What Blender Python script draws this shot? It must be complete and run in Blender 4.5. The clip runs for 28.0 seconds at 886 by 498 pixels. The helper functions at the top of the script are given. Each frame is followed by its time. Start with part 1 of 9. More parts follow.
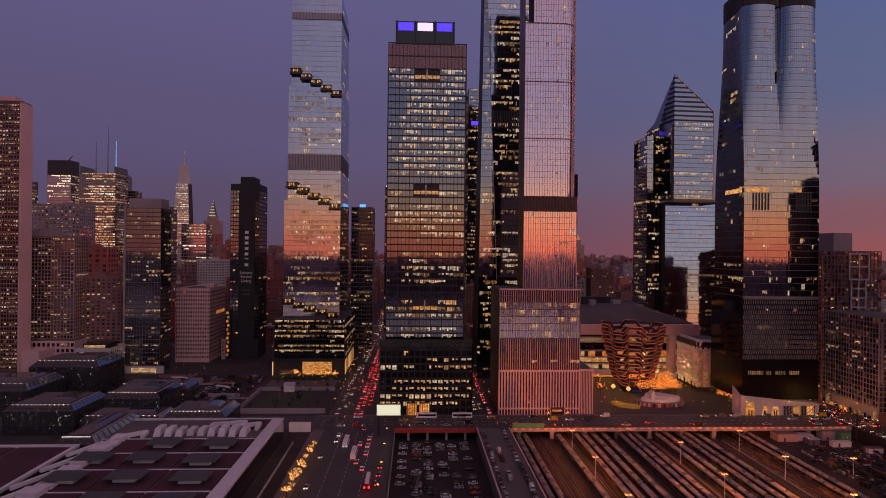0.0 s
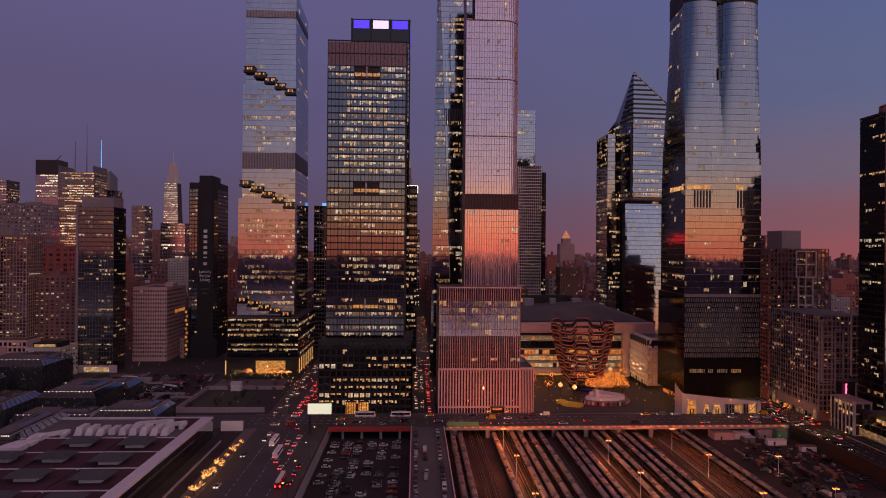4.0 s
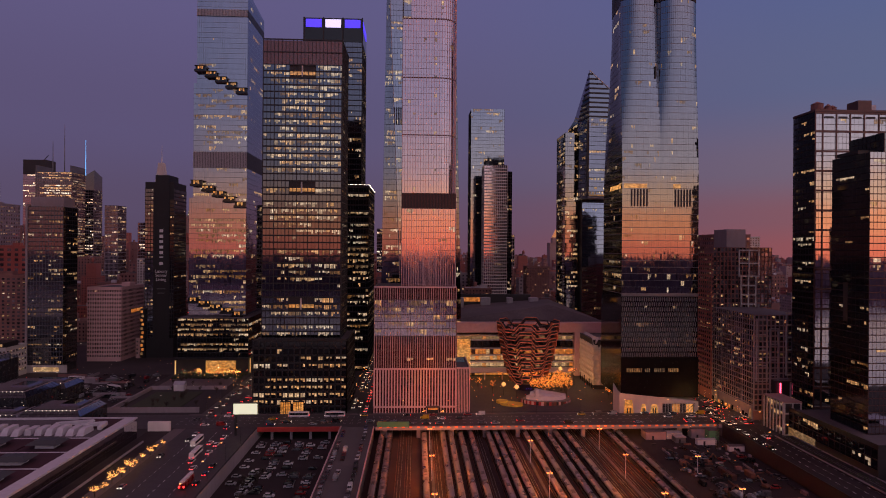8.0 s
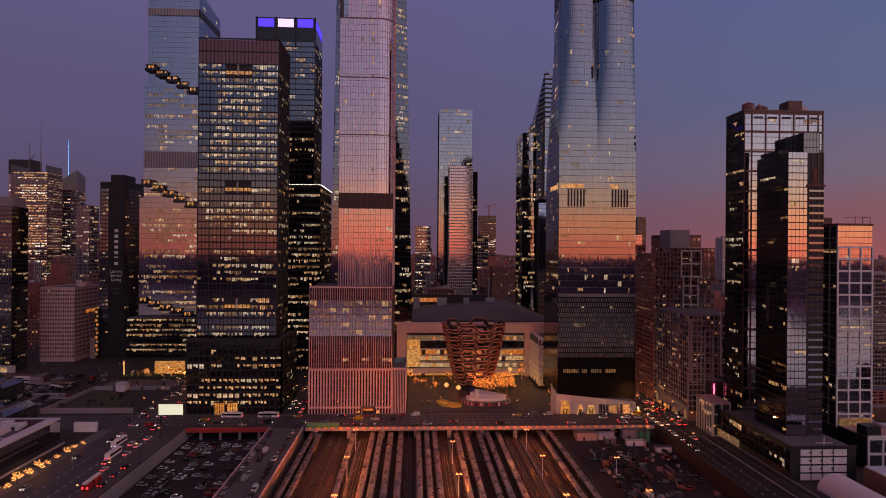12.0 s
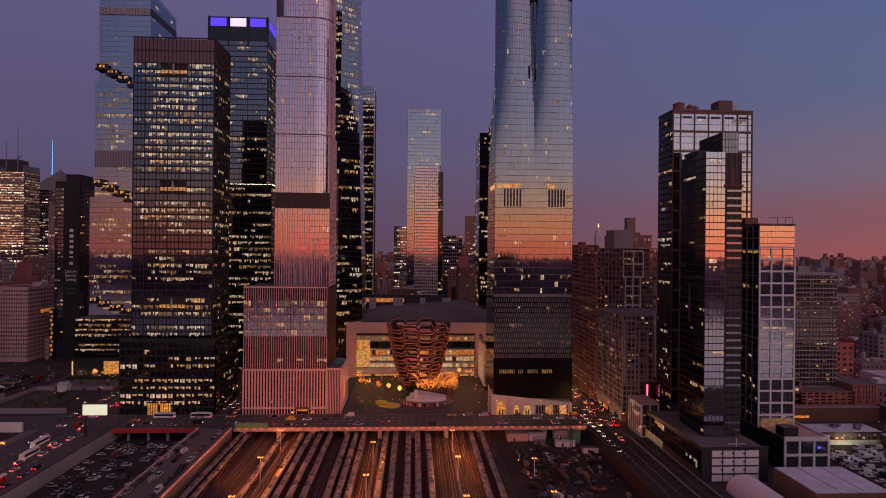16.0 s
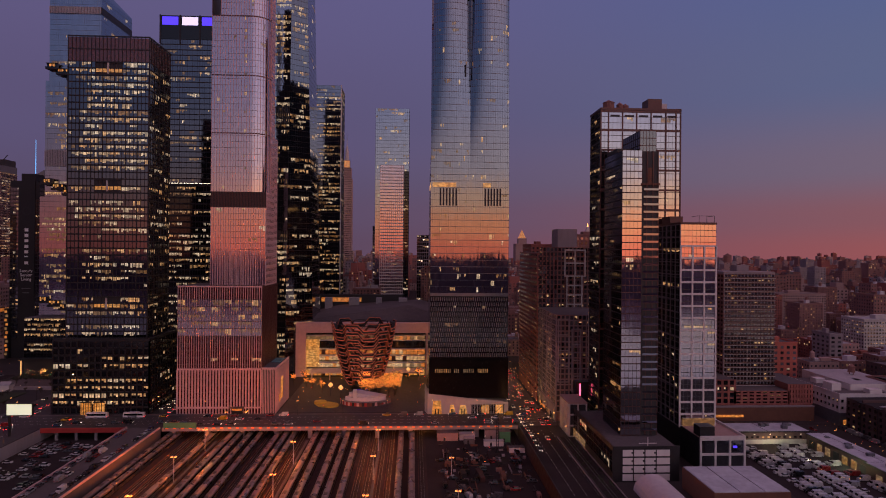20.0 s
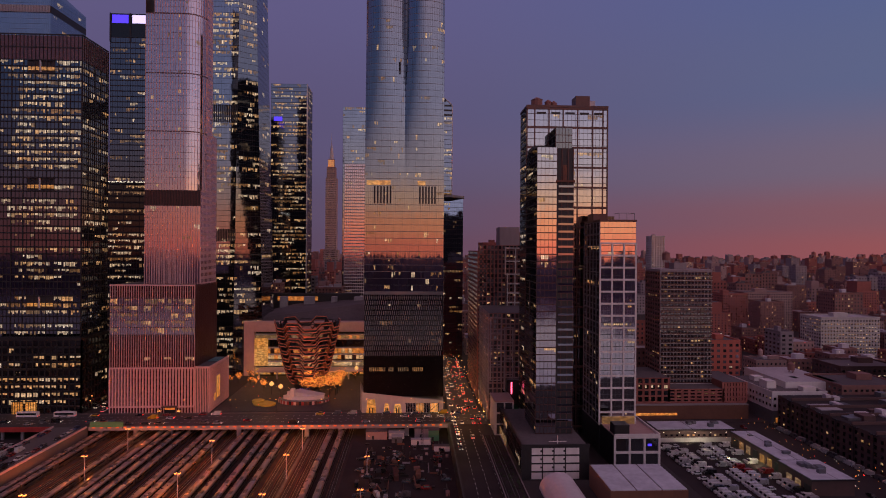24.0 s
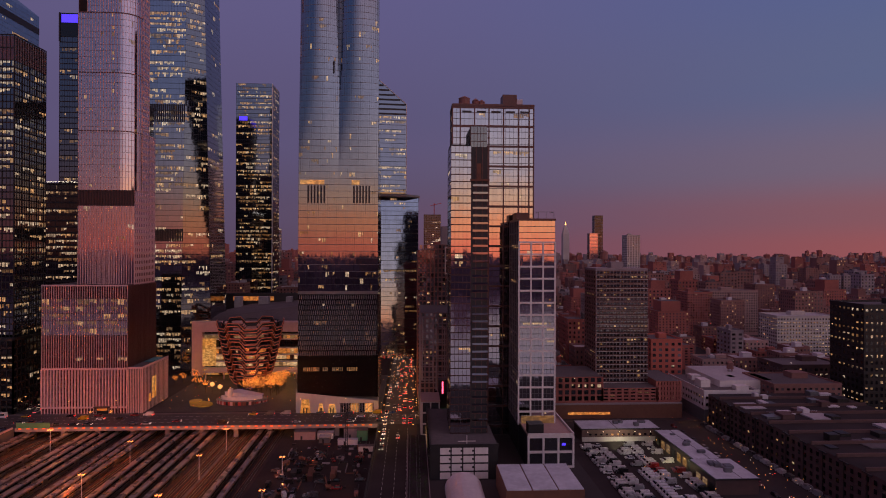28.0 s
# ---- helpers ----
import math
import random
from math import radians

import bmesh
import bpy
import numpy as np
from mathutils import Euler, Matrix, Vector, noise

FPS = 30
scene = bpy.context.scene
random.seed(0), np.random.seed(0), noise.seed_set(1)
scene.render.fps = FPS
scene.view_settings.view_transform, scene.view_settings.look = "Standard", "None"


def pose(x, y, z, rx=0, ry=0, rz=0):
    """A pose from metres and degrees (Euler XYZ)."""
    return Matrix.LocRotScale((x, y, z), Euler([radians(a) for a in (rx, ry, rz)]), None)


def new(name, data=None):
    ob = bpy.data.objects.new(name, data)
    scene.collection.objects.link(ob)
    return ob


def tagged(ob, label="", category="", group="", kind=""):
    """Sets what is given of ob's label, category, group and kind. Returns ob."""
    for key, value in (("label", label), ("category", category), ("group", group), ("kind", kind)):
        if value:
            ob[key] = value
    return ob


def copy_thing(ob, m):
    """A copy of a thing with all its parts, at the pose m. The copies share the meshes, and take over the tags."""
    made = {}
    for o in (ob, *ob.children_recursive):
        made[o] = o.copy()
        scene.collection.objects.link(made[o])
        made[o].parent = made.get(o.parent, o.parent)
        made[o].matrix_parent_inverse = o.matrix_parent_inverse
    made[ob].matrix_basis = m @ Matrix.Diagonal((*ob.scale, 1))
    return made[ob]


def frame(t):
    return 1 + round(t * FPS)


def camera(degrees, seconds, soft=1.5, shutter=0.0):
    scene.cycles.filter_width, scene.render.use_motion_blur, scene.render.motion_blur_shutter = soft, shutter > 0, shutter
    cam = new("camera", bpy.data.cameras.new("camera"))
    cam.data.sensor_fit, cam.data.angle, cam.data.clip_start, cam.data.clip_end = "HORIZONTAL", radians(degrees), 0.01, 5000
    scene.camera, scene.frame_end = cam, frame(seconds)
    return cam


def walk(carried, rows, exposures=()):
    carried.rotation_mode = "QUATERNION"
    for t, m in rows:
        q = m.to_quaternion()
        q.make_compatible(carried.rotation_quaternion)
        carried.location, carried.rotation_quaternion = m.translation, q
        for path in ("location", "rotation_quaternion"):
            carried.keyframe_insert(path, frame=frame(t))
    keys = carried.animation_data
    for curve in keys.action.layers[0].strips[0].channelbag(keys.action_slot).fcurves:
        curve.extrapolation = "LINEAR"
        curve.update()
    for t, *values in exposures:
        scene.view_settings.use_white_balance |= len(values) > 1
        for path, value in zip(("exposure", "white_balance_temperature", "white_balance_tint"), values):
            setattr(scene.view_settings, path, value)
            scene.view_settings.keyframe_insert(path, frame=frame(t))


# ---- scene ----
cam = camera(73.7, 28.0, soft=1.0)
METRES, EYE, TILT, LEAN, TURN = 281.0, 106.0, 0.0, 0.0, -2.66
ROWS = [
    (0, 0.0000, 0.0000, 0.0000, -0.000, 0.074, -0.57),
    (0.5, 0.0156, 0.0006, -0.0003, 0.008, 0.066, -0.55),
    (1, 0.0323, 0.0012, -0.0004, 0.025, 0.057, -0.53),
    (1.5, 0.0492, 0.0020, -0.0007, 0.033, 0.057, -0.53),
    (2, 0.0666, 0.0027, -0.0010, 0.033, 0.049, -0.51),
    (2.5, 0.0840, 0.0034, -0.0013, 0.033, 0.041, -0.49),
    (3, 0.1014, 0.0041, -0.0015, 0.041, 0.041, -0.49),
    (3.5, 0.1187, 0.0046, -0.0017, 0.025, 0.033, -0.48),
    (5.5, 0.1916, 0.0072, -0.0003, 0.041, -0.066, -0.44),
    (6, 0.2098, 0.0077, -0.0003, 0.041, -0.057, -0.42),
    (6.5, 0.2281, 0.0083, -0.0001, 0.057, -0.074, -0.42),
    (7, 0.2462, 0.0090, -0.0004, 0.057, -0.074, -0.42),
    (7.5, 0.2640, 0.0096, -0.0006, 0.057, -0.066, -0.40),
    (8, 0.2820, 0.0101, -0.0002, 0.049, -0.066, -0.39),
    (8.5, 0.2998, 0.0106, -0.0005, 0.041, -0.049, -0.39),
    (9, 0.3179, 0.0115, -0.0004, 0.033, -0.049, -0.40),
    (9.5, 0.3357, 0.0121, -0.0007, 0.025, -0.049, -0.39),
    (10, 0.3532, 0.0126, -0.0010, 0.016, -0.041, -0.39),
    (10.5, 0.3706, 0.0130, -0.0006, -0.008, -0.033, -0.41),
    (11, 0.3878, 0.0135, -0.0005, -0.041, -0.025, -0.43),
    (11.5, 0.4051, 0.0140, -0.0005, -0.074, -0.008, -0.44),
    (12, 0.4224, 0.0145, -0.0002, -0.098, -0.008, -0.45),
    (12.5, 0.4398, 0.0147, -0.0005, -0.123, 0.008, -0.46),
    (14.5, 0.5125, 0.0176, -0.0011, -0.131, 0.057, -0.49),
    (15, 0.5302, 0.0179, -0.0006, -0.139, 0.041, -0.49),
    (15.5, 0.5481, 0.0184, -0.0004, -0.139, 0.041, -0.50),
    (16, 0.5657, 0.0188, -0.0002, -0.148, 0.041, -0.51),
    (16.5, 0.5838, 0.0194, -0.0003, -0.148, 0.057, -0.52),
    (17, 0.6017, 0.0197, -0.0004, -0.156, 0.057, -0.52),
    (17.5, 0.6192, 0.0201, -0.0005, -0.172, 0.057, -0.52),
    (18, 0.6366, 0.0201, -0.0007, -0.189, 0.066, -0.51),
    (18.5, 0.6547, 0.0205, -0.0008, -0.189, 0.057, -0.50),
    (19, 0.6726, 0.0208, -0.0009, -0.205, 0.049, -0.48),
    (19.5, 0.6908, 0.0213, -0.0008, -0.213, 0.041, -0.48),
    (20, 0.7090, 0.0219, -0.0008, -0.205, 0.033, -0.48),
    (20.5, 0.7270, 0.0223, -0.0013, -0.222, 0.041, -0.48),
    (21, 0.7452, 0.0228, -0.0015, -0.222, 0.033, -0.47),
    (21.5, 0.7633, 0.0232, -0.0016, -0.230, 0.033, -0.47),
    (23.5, 0.8368, 0.0257, -0.0026, -0.238, -0.008, -0.39),
    (24, 0.8551, 0.0261, -0.0028, -0.246, -0.016, -0.38),
    (24.5, 0.8733, 0.0264, -0.0028, -0.254, -0.016, -0.37),
    (25, 0.8915, 0.0268, -0.0026, -0.271, -0.008, -0.36),
    (25.5, 0.9094, 0.0272, -0.0025, -0.279, -0.016, -0.34),
    (26, 0.9274, 0.0274, -0.0028, -0.295, -0.008, -0.32),
    (26.5, 0.9456, 0.0278, -0.0026, -0.304, -0.025, -0.29),
    (27, 0.9636, 0.0282, -0.0026, -0.328, -0.033, -0.27),
    (27.5, 0.9817, 0.0285, -0.0026, -0.345, -0.041, -0.26),
    (28, 0.9996, 0.0290, -0.0025, -0.361, -0.057, -0.23),
]
walk(cam, [(t, pose(0, 0, EYE, TILT, LEAN, TURN) @ pose(METRES * x, METRES * y, METRES * z, 90 + pitch, roll, yaw)) for t, x, y, z, yaw, pitch, roll in ROWS])

# ---------------------------------------------------------------- sky
SUNSET = Vector((0.66, -0.75, 0.0)).normalized()


def build_world():
    w = bpy.data.worlds.new("dusk_sky")
    scene.world = w
    w.use_nodes = True
    nt = w.node_tree
    nt.nodes.clear()
    N, L = nt.nodes.new, nt.links.new
    tc, sep = N("ShaderNodeTexCoord"), N("ShaderNodeSeparateXYZ")
    L(tc.outputs["Generated"], sep.inputs[0])
    flat = N("ShaderNodeCombineXYZ")
    L(sep.outputs[0], flat.inputs[0])
    L(sep.outputs[1], flat.inputs[1])
    nrm = N("ShaderNodeVectorMath")
    nrm.operation = "NORMALIZE"
    L(flat.outputs[0], nrm.inputs[0])
    dot = N("ShaderNodeVectorMath")
    dot.operation = "DOT_PRODUCT"
    L(nrm.outputs[0], dot.inputs[0])
    dot.inputs[1].default_value = SUNSET

    def ramp(stops):
        r = N("ShaderNodeValToRGB")
        r.color_ramp.interpolation = "EASE"
        while len(r.color_ramp.elements) < len(stops):
            r.color_ramp.elements.new(0.5)
        for e, (p, c) in zip(r.color_ramp.elements, stops):
            e.position, e.color = p, (*c, 1)
        L(sep.outputs[2], r.inputs[0])
        return r

    anti = ramp(ANTI_SKY)
    side = ramp(SIDE_SKY)
    west = ramp(WEST_SKY)

    def step(a, b):
        m = N("ShaderNodeMapRange")
        m.interpolation_type = "SMOOTHSTEP"
        m.inputs[1].default_value, m.inputs[2].default_value = a, b
        L(dot.outputs["Value"], m.inputs[0])
        return m

    m1 = N("ShaderNodeMix")
    m1.data_type = "RGBA"
    L(step(-1.0, 0.15).outputs[0], m1.inputs["Factor"])
    L(anti.outputs[0], m1.inputs["A"])
    L(side.outputs[0], m1.inputs["B"])
    m2 = N("ShaderNodeMix")
    m2.data_type = "RGBA"
    L(step(0.2, 1.0).outputs[0], m2.inputs["Factor"])
    L(m1.outputs["Result"], m2.inputs["A"])
    L(west.outputs[0], m2.inputs["B"])
    bg, out = N("ShaderNodeBackground"), N("ShaderNodeOutputWorld")
    bg.inputs[1].default_value = 1.09
    L(m2.outputs["Result"], bg.inputs[0])
    L(bg.outputs[0], out.inputs[0])


# twilight colours by the sine of the elevation: away from the sunset, abreast of it, towards it
ANTI_SKY = [(0.0, (0.085, 0.058, 0.105)), (0.06, (0.092, 0.066, 0.125)), (0.18, (0.098, 0.078, 0.165)), (0.42, (0.112, 0.095, 0.215)), (0.75, (0.23, 0.115, 0.18)), (1.0, (0.26, 0.115, 0.165))]
SIDE_SKY = [(0.0, (0.31, 0.085, 0.085)), (0.05, (0.24, 0.092, 0.105)), (0.12, (0.17, 0.125, 0.175)), (0.24, (0.1, 0.125, 0.235)), (0.42, (0.075, 0.112, 0.265)), (0.75, (0.22, 0.115, 0.18)), (1.0, (0.26, 0.115, 0.165))]
WEST_SKY = [(0.0, (1.5, 0.33, 0.17)), (0.04, (1.5, 0.52, 0.23)), (0.085, (1.08, 0.63, 0.4)), (0.14, (0.7, 0.57, 0.6)), (0.26, (0.5, 0.46, 0.62)), (0.55, (0.62, 0.4, 0.5)), (1.0, (0.26, 0.115, 0.165))]
build_world()

# ---------------------------------------------------------------- materials
MATS = {}


def node_mat(name):
    m = bpy.data.materials.new(name)
    m.use_nodes = True
    nt = m.node_tree
    return m, nt, nt.nodes["Principled BSDF"]


def spot(nt):
    g = nt.nodes.new("ShaderNodeNewGeometry")
    return g.outputs["Position"], g


def noise_tex(nt, vec, scale, detail=3.0, stretch=None):
    if stretch:
        mp = nt.nodes.new("ShaderNodeMapping")
        mp.inputs["Scale"].default_value = stretch
        nt.links.new(vec, mp.inputs[0])
        vec = mp.outputs[0]
    n = nt.nodes.new("ShaderNodeTexNoise")
    n.inputs["Scale"].default_value = scale
    n.inputs["Detail"].default_value = detail
    nt.links.new(vec, n.inputs["Vector"])
    return n.outputs["Fac"]


def blend(nt, fac, a, b):
    mx = nt.nodes.new("ShaderNodeMix")
    mx.data_type = "RGBA"
    for k, v in (("Factor", fac), ("A", a), ("B", b)):
        if isinstance(v, (tuple, list)):
            mx.inputs[k].default_value = (*v, 1)
        elif isinstance(v, float):
            mx.inputs[k].default_value = v
        else:
            nt.links.new(v, mx.inputs[k])
    return mx.outputs["Result"]


def span(nt, val, a, b, lo=0.0, hi=1.0):
    mr = nt.nodes.new("ShaderNodeMapRange")
    mr.inputs[1].default_value, mr.inputs[2].default_value = a, b
    mr.inputs[3].default_value, mr.inputs[4].default_value = lo, hi
    nt.links.new(val, mr.inputs[0])
    return mr.outputs[0]


def bumped(nt, bsdf, height, strength, dist):
    b = nt.nodes.new("ShaderNodeBump")
    b.inputs["Strength"].default_value, b.inputs["Distance"].default_value = strength, dist
    nt.links.new(height, b.inputs["Height"])
    nt.links.new(b.outputs[0], bsdf.inputs["Normal"])


def glass(name, tint=(0.02, 0.024, 0.03), ior=2.3, rough=0.04, wave=0.22, spec=(1, 1, 1), metal=0.0):
    """Coated curtain-wall glass: dark behind, mirror-like in front, each pane a little wavy."""
    m, nt, p = node_mat(name)
    pos, g = spot(nt)
    n = noise_tex(nt, pos, 0.35, 2.0)
    c = blend(nt, span(nt, g.outputs["Random Per Island"], 0, 1), tuple(v * (0.93 if metal else 0.6) for v in tint), tuple(v * (1.04 if metal else 1.5) for v in tint))
    nt.links.new(c, p.inputs["Base Color"])
    nt.links.new(span(nt, n, 0.3, 0.7, rough * 0.6, rough * 1.8), p.inputs["Roughness"])
    p.inputs["IOR"].default_value = ior
    p.inputs["Metallic"].default_value = metal
    p.inputs["Specular Tint"].default_value = (*spec, 1)
    bumped(nt, p, noise_tex(nt, pos, 0.22, 1.0), wave, 0.05)
    MATS[name] = m
    return m


def lit(name, warm, pale, strength, ior=1.9, cover=0.45):
    """A pane with the lamps of the room behind it."""
    m, nt, p = node_mat(name)
    pos, g = spot(nt)
    a = noise_tex(nt, pos, 0.45, 2.0, (1, 1, 1.6))
    b = noise_tex(nt, pos, 0.06, 2.0)
    k = nt.nodes.new("ShaderNodeMath")
    k.operation = "MULTIPLY"
    nt.links.new(span(nt, a, cover, cover + 0.25, 0.4, 1.0), k.inputs[0])
    nt.links.new(span(nt, g.outputs["Random Per Island"], 0, 1, 0.35, 1.35), k.inputs[1])
    k2 = nt.nodes.new("ShaderNodeMath")
    k2.operation = "MULTIPLY"
    nt.links.new(k.outputs[0], k2.inputs[0])
    k2.inputs[1].default_value = strength
    nt.links.new(blend(nt, span(nt, b, 0.35, 0.65), warm, pale), p.inputs["Emission Color"])
    nt.links.new(k2.outputs[0], p.inputs["Emission Strength"])
    p.inputs["Base Color"].default_value = (0.03, 0.028, 0.025, 1)
    p.inputs["Roughness"].default_value = 0.08
    p.inputs["IOR"].default_value = ior
    MATS[name] = m
    return m


def solid(name, a, b, rough=0.7, metal=0.0, grain=0.5, big=0.03, rel=0.15, isle=0.0, streak=False):
    """Painted, stone or metal surface with variation at two scales."""
    m, nt, p = node_mat(name)
    pos, g = spot(nt)
    n1 = noise_tex(nt, pos, grain, 4.0, (1, 1, 0.25) if streak else None)
    n2 = noise_tex(nt, pos, big, 2.0)
    s = nt.nodes.new("ShaderNodeMath")
    s.operation = "ADD"
    nt.links.new(span(nt, n1, 0.25, 0.75, 0, 0.5), s.inputs[0])
    nt.links.new(span(nt, n2, 0.3, 0.7, 0, 0.5), s.inputs[1])
    f = s.outputs[0]
    if isle:
        s2 = nt.nodes.new("ShaderNodeMath")
        s2.operation = "MULTIPLY_ADD"
        oi = nt.nodes.new("ShaderNodeObjectInfo")
        ad = nt.nodes.new("ShaderNodeMath")
        ad.operation = "ADD"
        nt.links.new(oi.outputs["Random"], ad.inputs[0])
        nt.links.new(g.outputs["Random Per Island"], ad.inputs[1])
        fr = nt.nodes.new("ShaderNodeMath")
        fr.operation = "FRACT"
        nt.links.new(ad.outputs[0], fr.inputs[0])
        nt.links.new(fr.outputs[0], s2.inputs[0])
        s2.inputs[1].default_value = isle
        nt.links.new(f, s2.inputs[2])
        f = span(nt, s2.outputs[0], 0, 1 + isle)
    nt.links.new(blend(nt, f, a, b), p.inputs["Base Color"])
    nt.links.new(span(nt, n1, 0.2, 0.8, max(rough - 0.1, 0.02), min(rough + 0.12, 1)), p.inputs["Roughness"])
    p.inputs["Metallic"].default_value = metal
    if rel:
        bumped(nt, p, n1, rel, 0.08)
    MATS[name] = m
    return m


def dull(name, level=0.0):
    MATS[name].node_tree.nodes["Principled BSDF"].inputs["Specular IOR Level"].default_value = level


def pane_mat(name, tint, metal):
    """Ordinary window glass, each pane catching the sky a little differently."""
    m, nt, p = node_mat(name)
    pos, g = spot(nt)
    f = nt.nodes.new("ShaderNodeMath")
    f.operation = "POWER"
    nt.links.new(g.outputs["Random Per Island"], f.inputs[0])
    f.inputs[1].default_value = 2.0
    nt.links.new(blend(nt, f.outputs[0], tuple(v * .12 for v in tint), tint), p.inputs["Base Color"])
    p.inputs["Metallic"].default_value = metal
    p.inputs["Roughness"].default_value = 0.12
    MATS[name] = m


def glow(name, col, strength):
    m, nt, p = node_mat(name)
    p.inputs["Base Color"].default_value = (*[min(c, 0.8) for c in col], 1)
    p.inputs["Emission Color"].default_value = (*col, 1)
    p.inputs["Emission Strength"].default_value = strength
    MATS[name] = m
    return m


# ---------------------------------------------------------------- mesh helpers
class Soup:
    """Collects vertices and faces with material numbers."""

    def __init__(self):
        self.v, self.f, self.m = [], [], []

    def quad(self, a, b, c, d, m=0):
        n = len(self.v)
        self.v += [tuple(a), tuple(b), tuple(c), tuple(d)]
        self.f.append((n, n + 1, n + 2, n + 3))
        self.m.append(m)

    def poly(self, pts, m=0):
        n = len(self.v)
        self.v += [tuple(p) for p in pts]
        self.f.append(tuple(range(n, n + len(pts))))
        self.m.append(m)

    def hexa(self, p, m=0):
        """Eight corners: the lower ring, then the upper ring, both anticlockwise from above."""
        n = len(self.v)
        self.v += [tuple(q) for q in p]
        for f in ((3, 2, 1, 0), (4, 5, 6, 7), (0, 1, 5, 4), (1, 2, 6, 5), (2, 3, 7, 6), (3, 0, 4, 7)):
            self.f.append(tuple(n + i for i in f))
            self.m.append(m)

    def box(self, x0, y0, z0, x1, y1, z1, m=0):
        self.hexa([(x0, y0, z0), (x1, y0, z0), (x1, y1, z0), (x0, y1, z0), (x0, y0, z1), (x1, y0, z1), (x1, y1, z1), (x0, y1, z1)], m)

    def prism(self, pts, z0, z1, m=0, top=None, taper=None):
        """An upright prism over a plan (anticlockwise); taper: the plan at the top."""
        n, k = len(self.v), len(pts)
        up = taper or pts
        zz = z1 if isinstance(z1, (list, tuple)) else [z1] * k
        self.v += [(x, y, z0) for x, y in pts] + [(x, y, z) for (x, y), z in zip(up, zz)]
        for i in range(k):
            j = (i + 1) % k
            self.f.append((n + i, n + j, n + k + j, n + k + i))
            self.m.append(m)
        self.f.append(tuple(range(n + k, n + 2 * k)))
        self.m.append(m if top is None else top)
        self.f.append(tuple(range(n + k - 1, n - 1, -1)))
        self.m.append(m)

    def bar(self, a, b, w, h, up=(0, 0, 1), m=0):
        """A square bar from a to b, w wide across and h thick along up."""
        a, b = Vector(a), Vector(b)
        d = (b - a).normalized()
        u = Vector(up)
        s = d.cross(u)
        if s.length < 1e-4:
            s = d.cross(Vector((1, 0, 0)))
        s.normalize()
        u = s.cross(d).normalized()
        s, u = s * (w / 2), u * (h / 2)
        self.hexa([a - s - u, a + s - u, b + s - u, b - s - u, a - s + u, a + s + u, b + s + u, b - s + u], m)

    def tube(self, x, y, z0, z1, r0, r1=None, n=10, m=0, top=None):
        r1 = r0 if r1 is None else r1
        ring = [(math.cos(2 * math.pi * i / n), math.sin(2 * math.pi * i / n)) for i in range(n)]
        self.prism([(x + r0 * c, y + r0 * s) for c, s in ring], z0, z1, m, top, [(x + r1 * c, y + r1 * s) for c, s in ring])

    def blob(self, x, y, z, r, m=0):
        p = [(x + r, y, z), (x, y + r, z), (x - r, y, z), (x, y - r, z), (x, y, z + r), (x, y, z - r)]
        n = len(self.v)
        self.v += p
        for a, b in ((0, 1), (1, 2), (2, 3), (3, 0)):
            self.f += [(n + a, n + b, n + 4), (n + b, n + a, n + 5)]
            self.m += [m, m]

    def mesh(self, name, mats):
        me = bpy.data.meshes.new(name)
        me.from_pydata(self.v, [], self.f)
        for t in mats:
            me.materials.append(MATS[t] if isinstance(t, str) else t)
        me.polygons.foreach_set("material_index", self.m)
        me.update()
        return me


def thing(name, at=(0, 0, 0), label="", category="", group="", kind=""):
    """An Empty at the base of a thing; its parts are hung under it."""
    ob = new(name)
    ob.empty_display_size = 1.0
    ob.location = at
    return tagged(ob, label, category, group, kind)


def part(name, soup, mats, parent=None, label="", kind=""):
    """One mesh object, in the world's metres, under a thing or a part."""
    mats = [mats] if isinstance(mats, str) else mats
    ob = new(name, soup.mesh(name, mats) if isinstance(soup, Soup) else soup)
    if parent is not None:
        ob.parent = parent
        p, base = parent, Matrix()
        while p is not None:
            base = p.matrix_basis @ base if p.parent is None else p.matrix_parent_inverse @ p.matrix_basis @ base
            p = p.parent
        ob.matrix_parent_inverse = base.inverted()
    return tagged(ob, label, kind=kind)


def whole(name, soup, mats, label, category, kind="", group=""):
    return tagged(part(name, soup, mats), label, category, group, kind)


def pattern(nu, nz, p=0.3, seed=0, run=0.6, cols=None, kinds=(1, 1, 2, 3)):
    """Which panes are lit: floors differ, and neighbours go together."""
    rnd = random.Random(seed)
    out = []
    for j in range(nz):
        q = p * rnd.choice((0.15, 0.5, 1.0, 1.4, 2.0))
        row, cur = [], 0
        for i in range(nu):
            if rnd.random() > run:
                f = q * (cols(i / nu) if cols else 1.0)
                cur = rnd.choice(kinds) if rnd.random() < f else 0
            row.append(cur)
        out.append(row)
    return out


def line(x0, y0, x1, y1):
    """A straight plan line for skin(); the outside lies to its right."""
    return lambda u, z: (x0 + (x1 - x0) * u, y0 + (y1 - y0) * u)


def lit_cells(rnd):
    """The bright patches of one lit pane, in -1 to 1: lamps near the ceiling, less below."""
    out = []
    low = rnd.choice((-.7, -.4, -.2, -.1, .15))
    for i in range(2):
        a0 = -1 + i
        if rnd.random() < .88:
            out.append((a0 + .06, low if rnd.random() < .75 else .2, a0 + .92, .86))
    return out


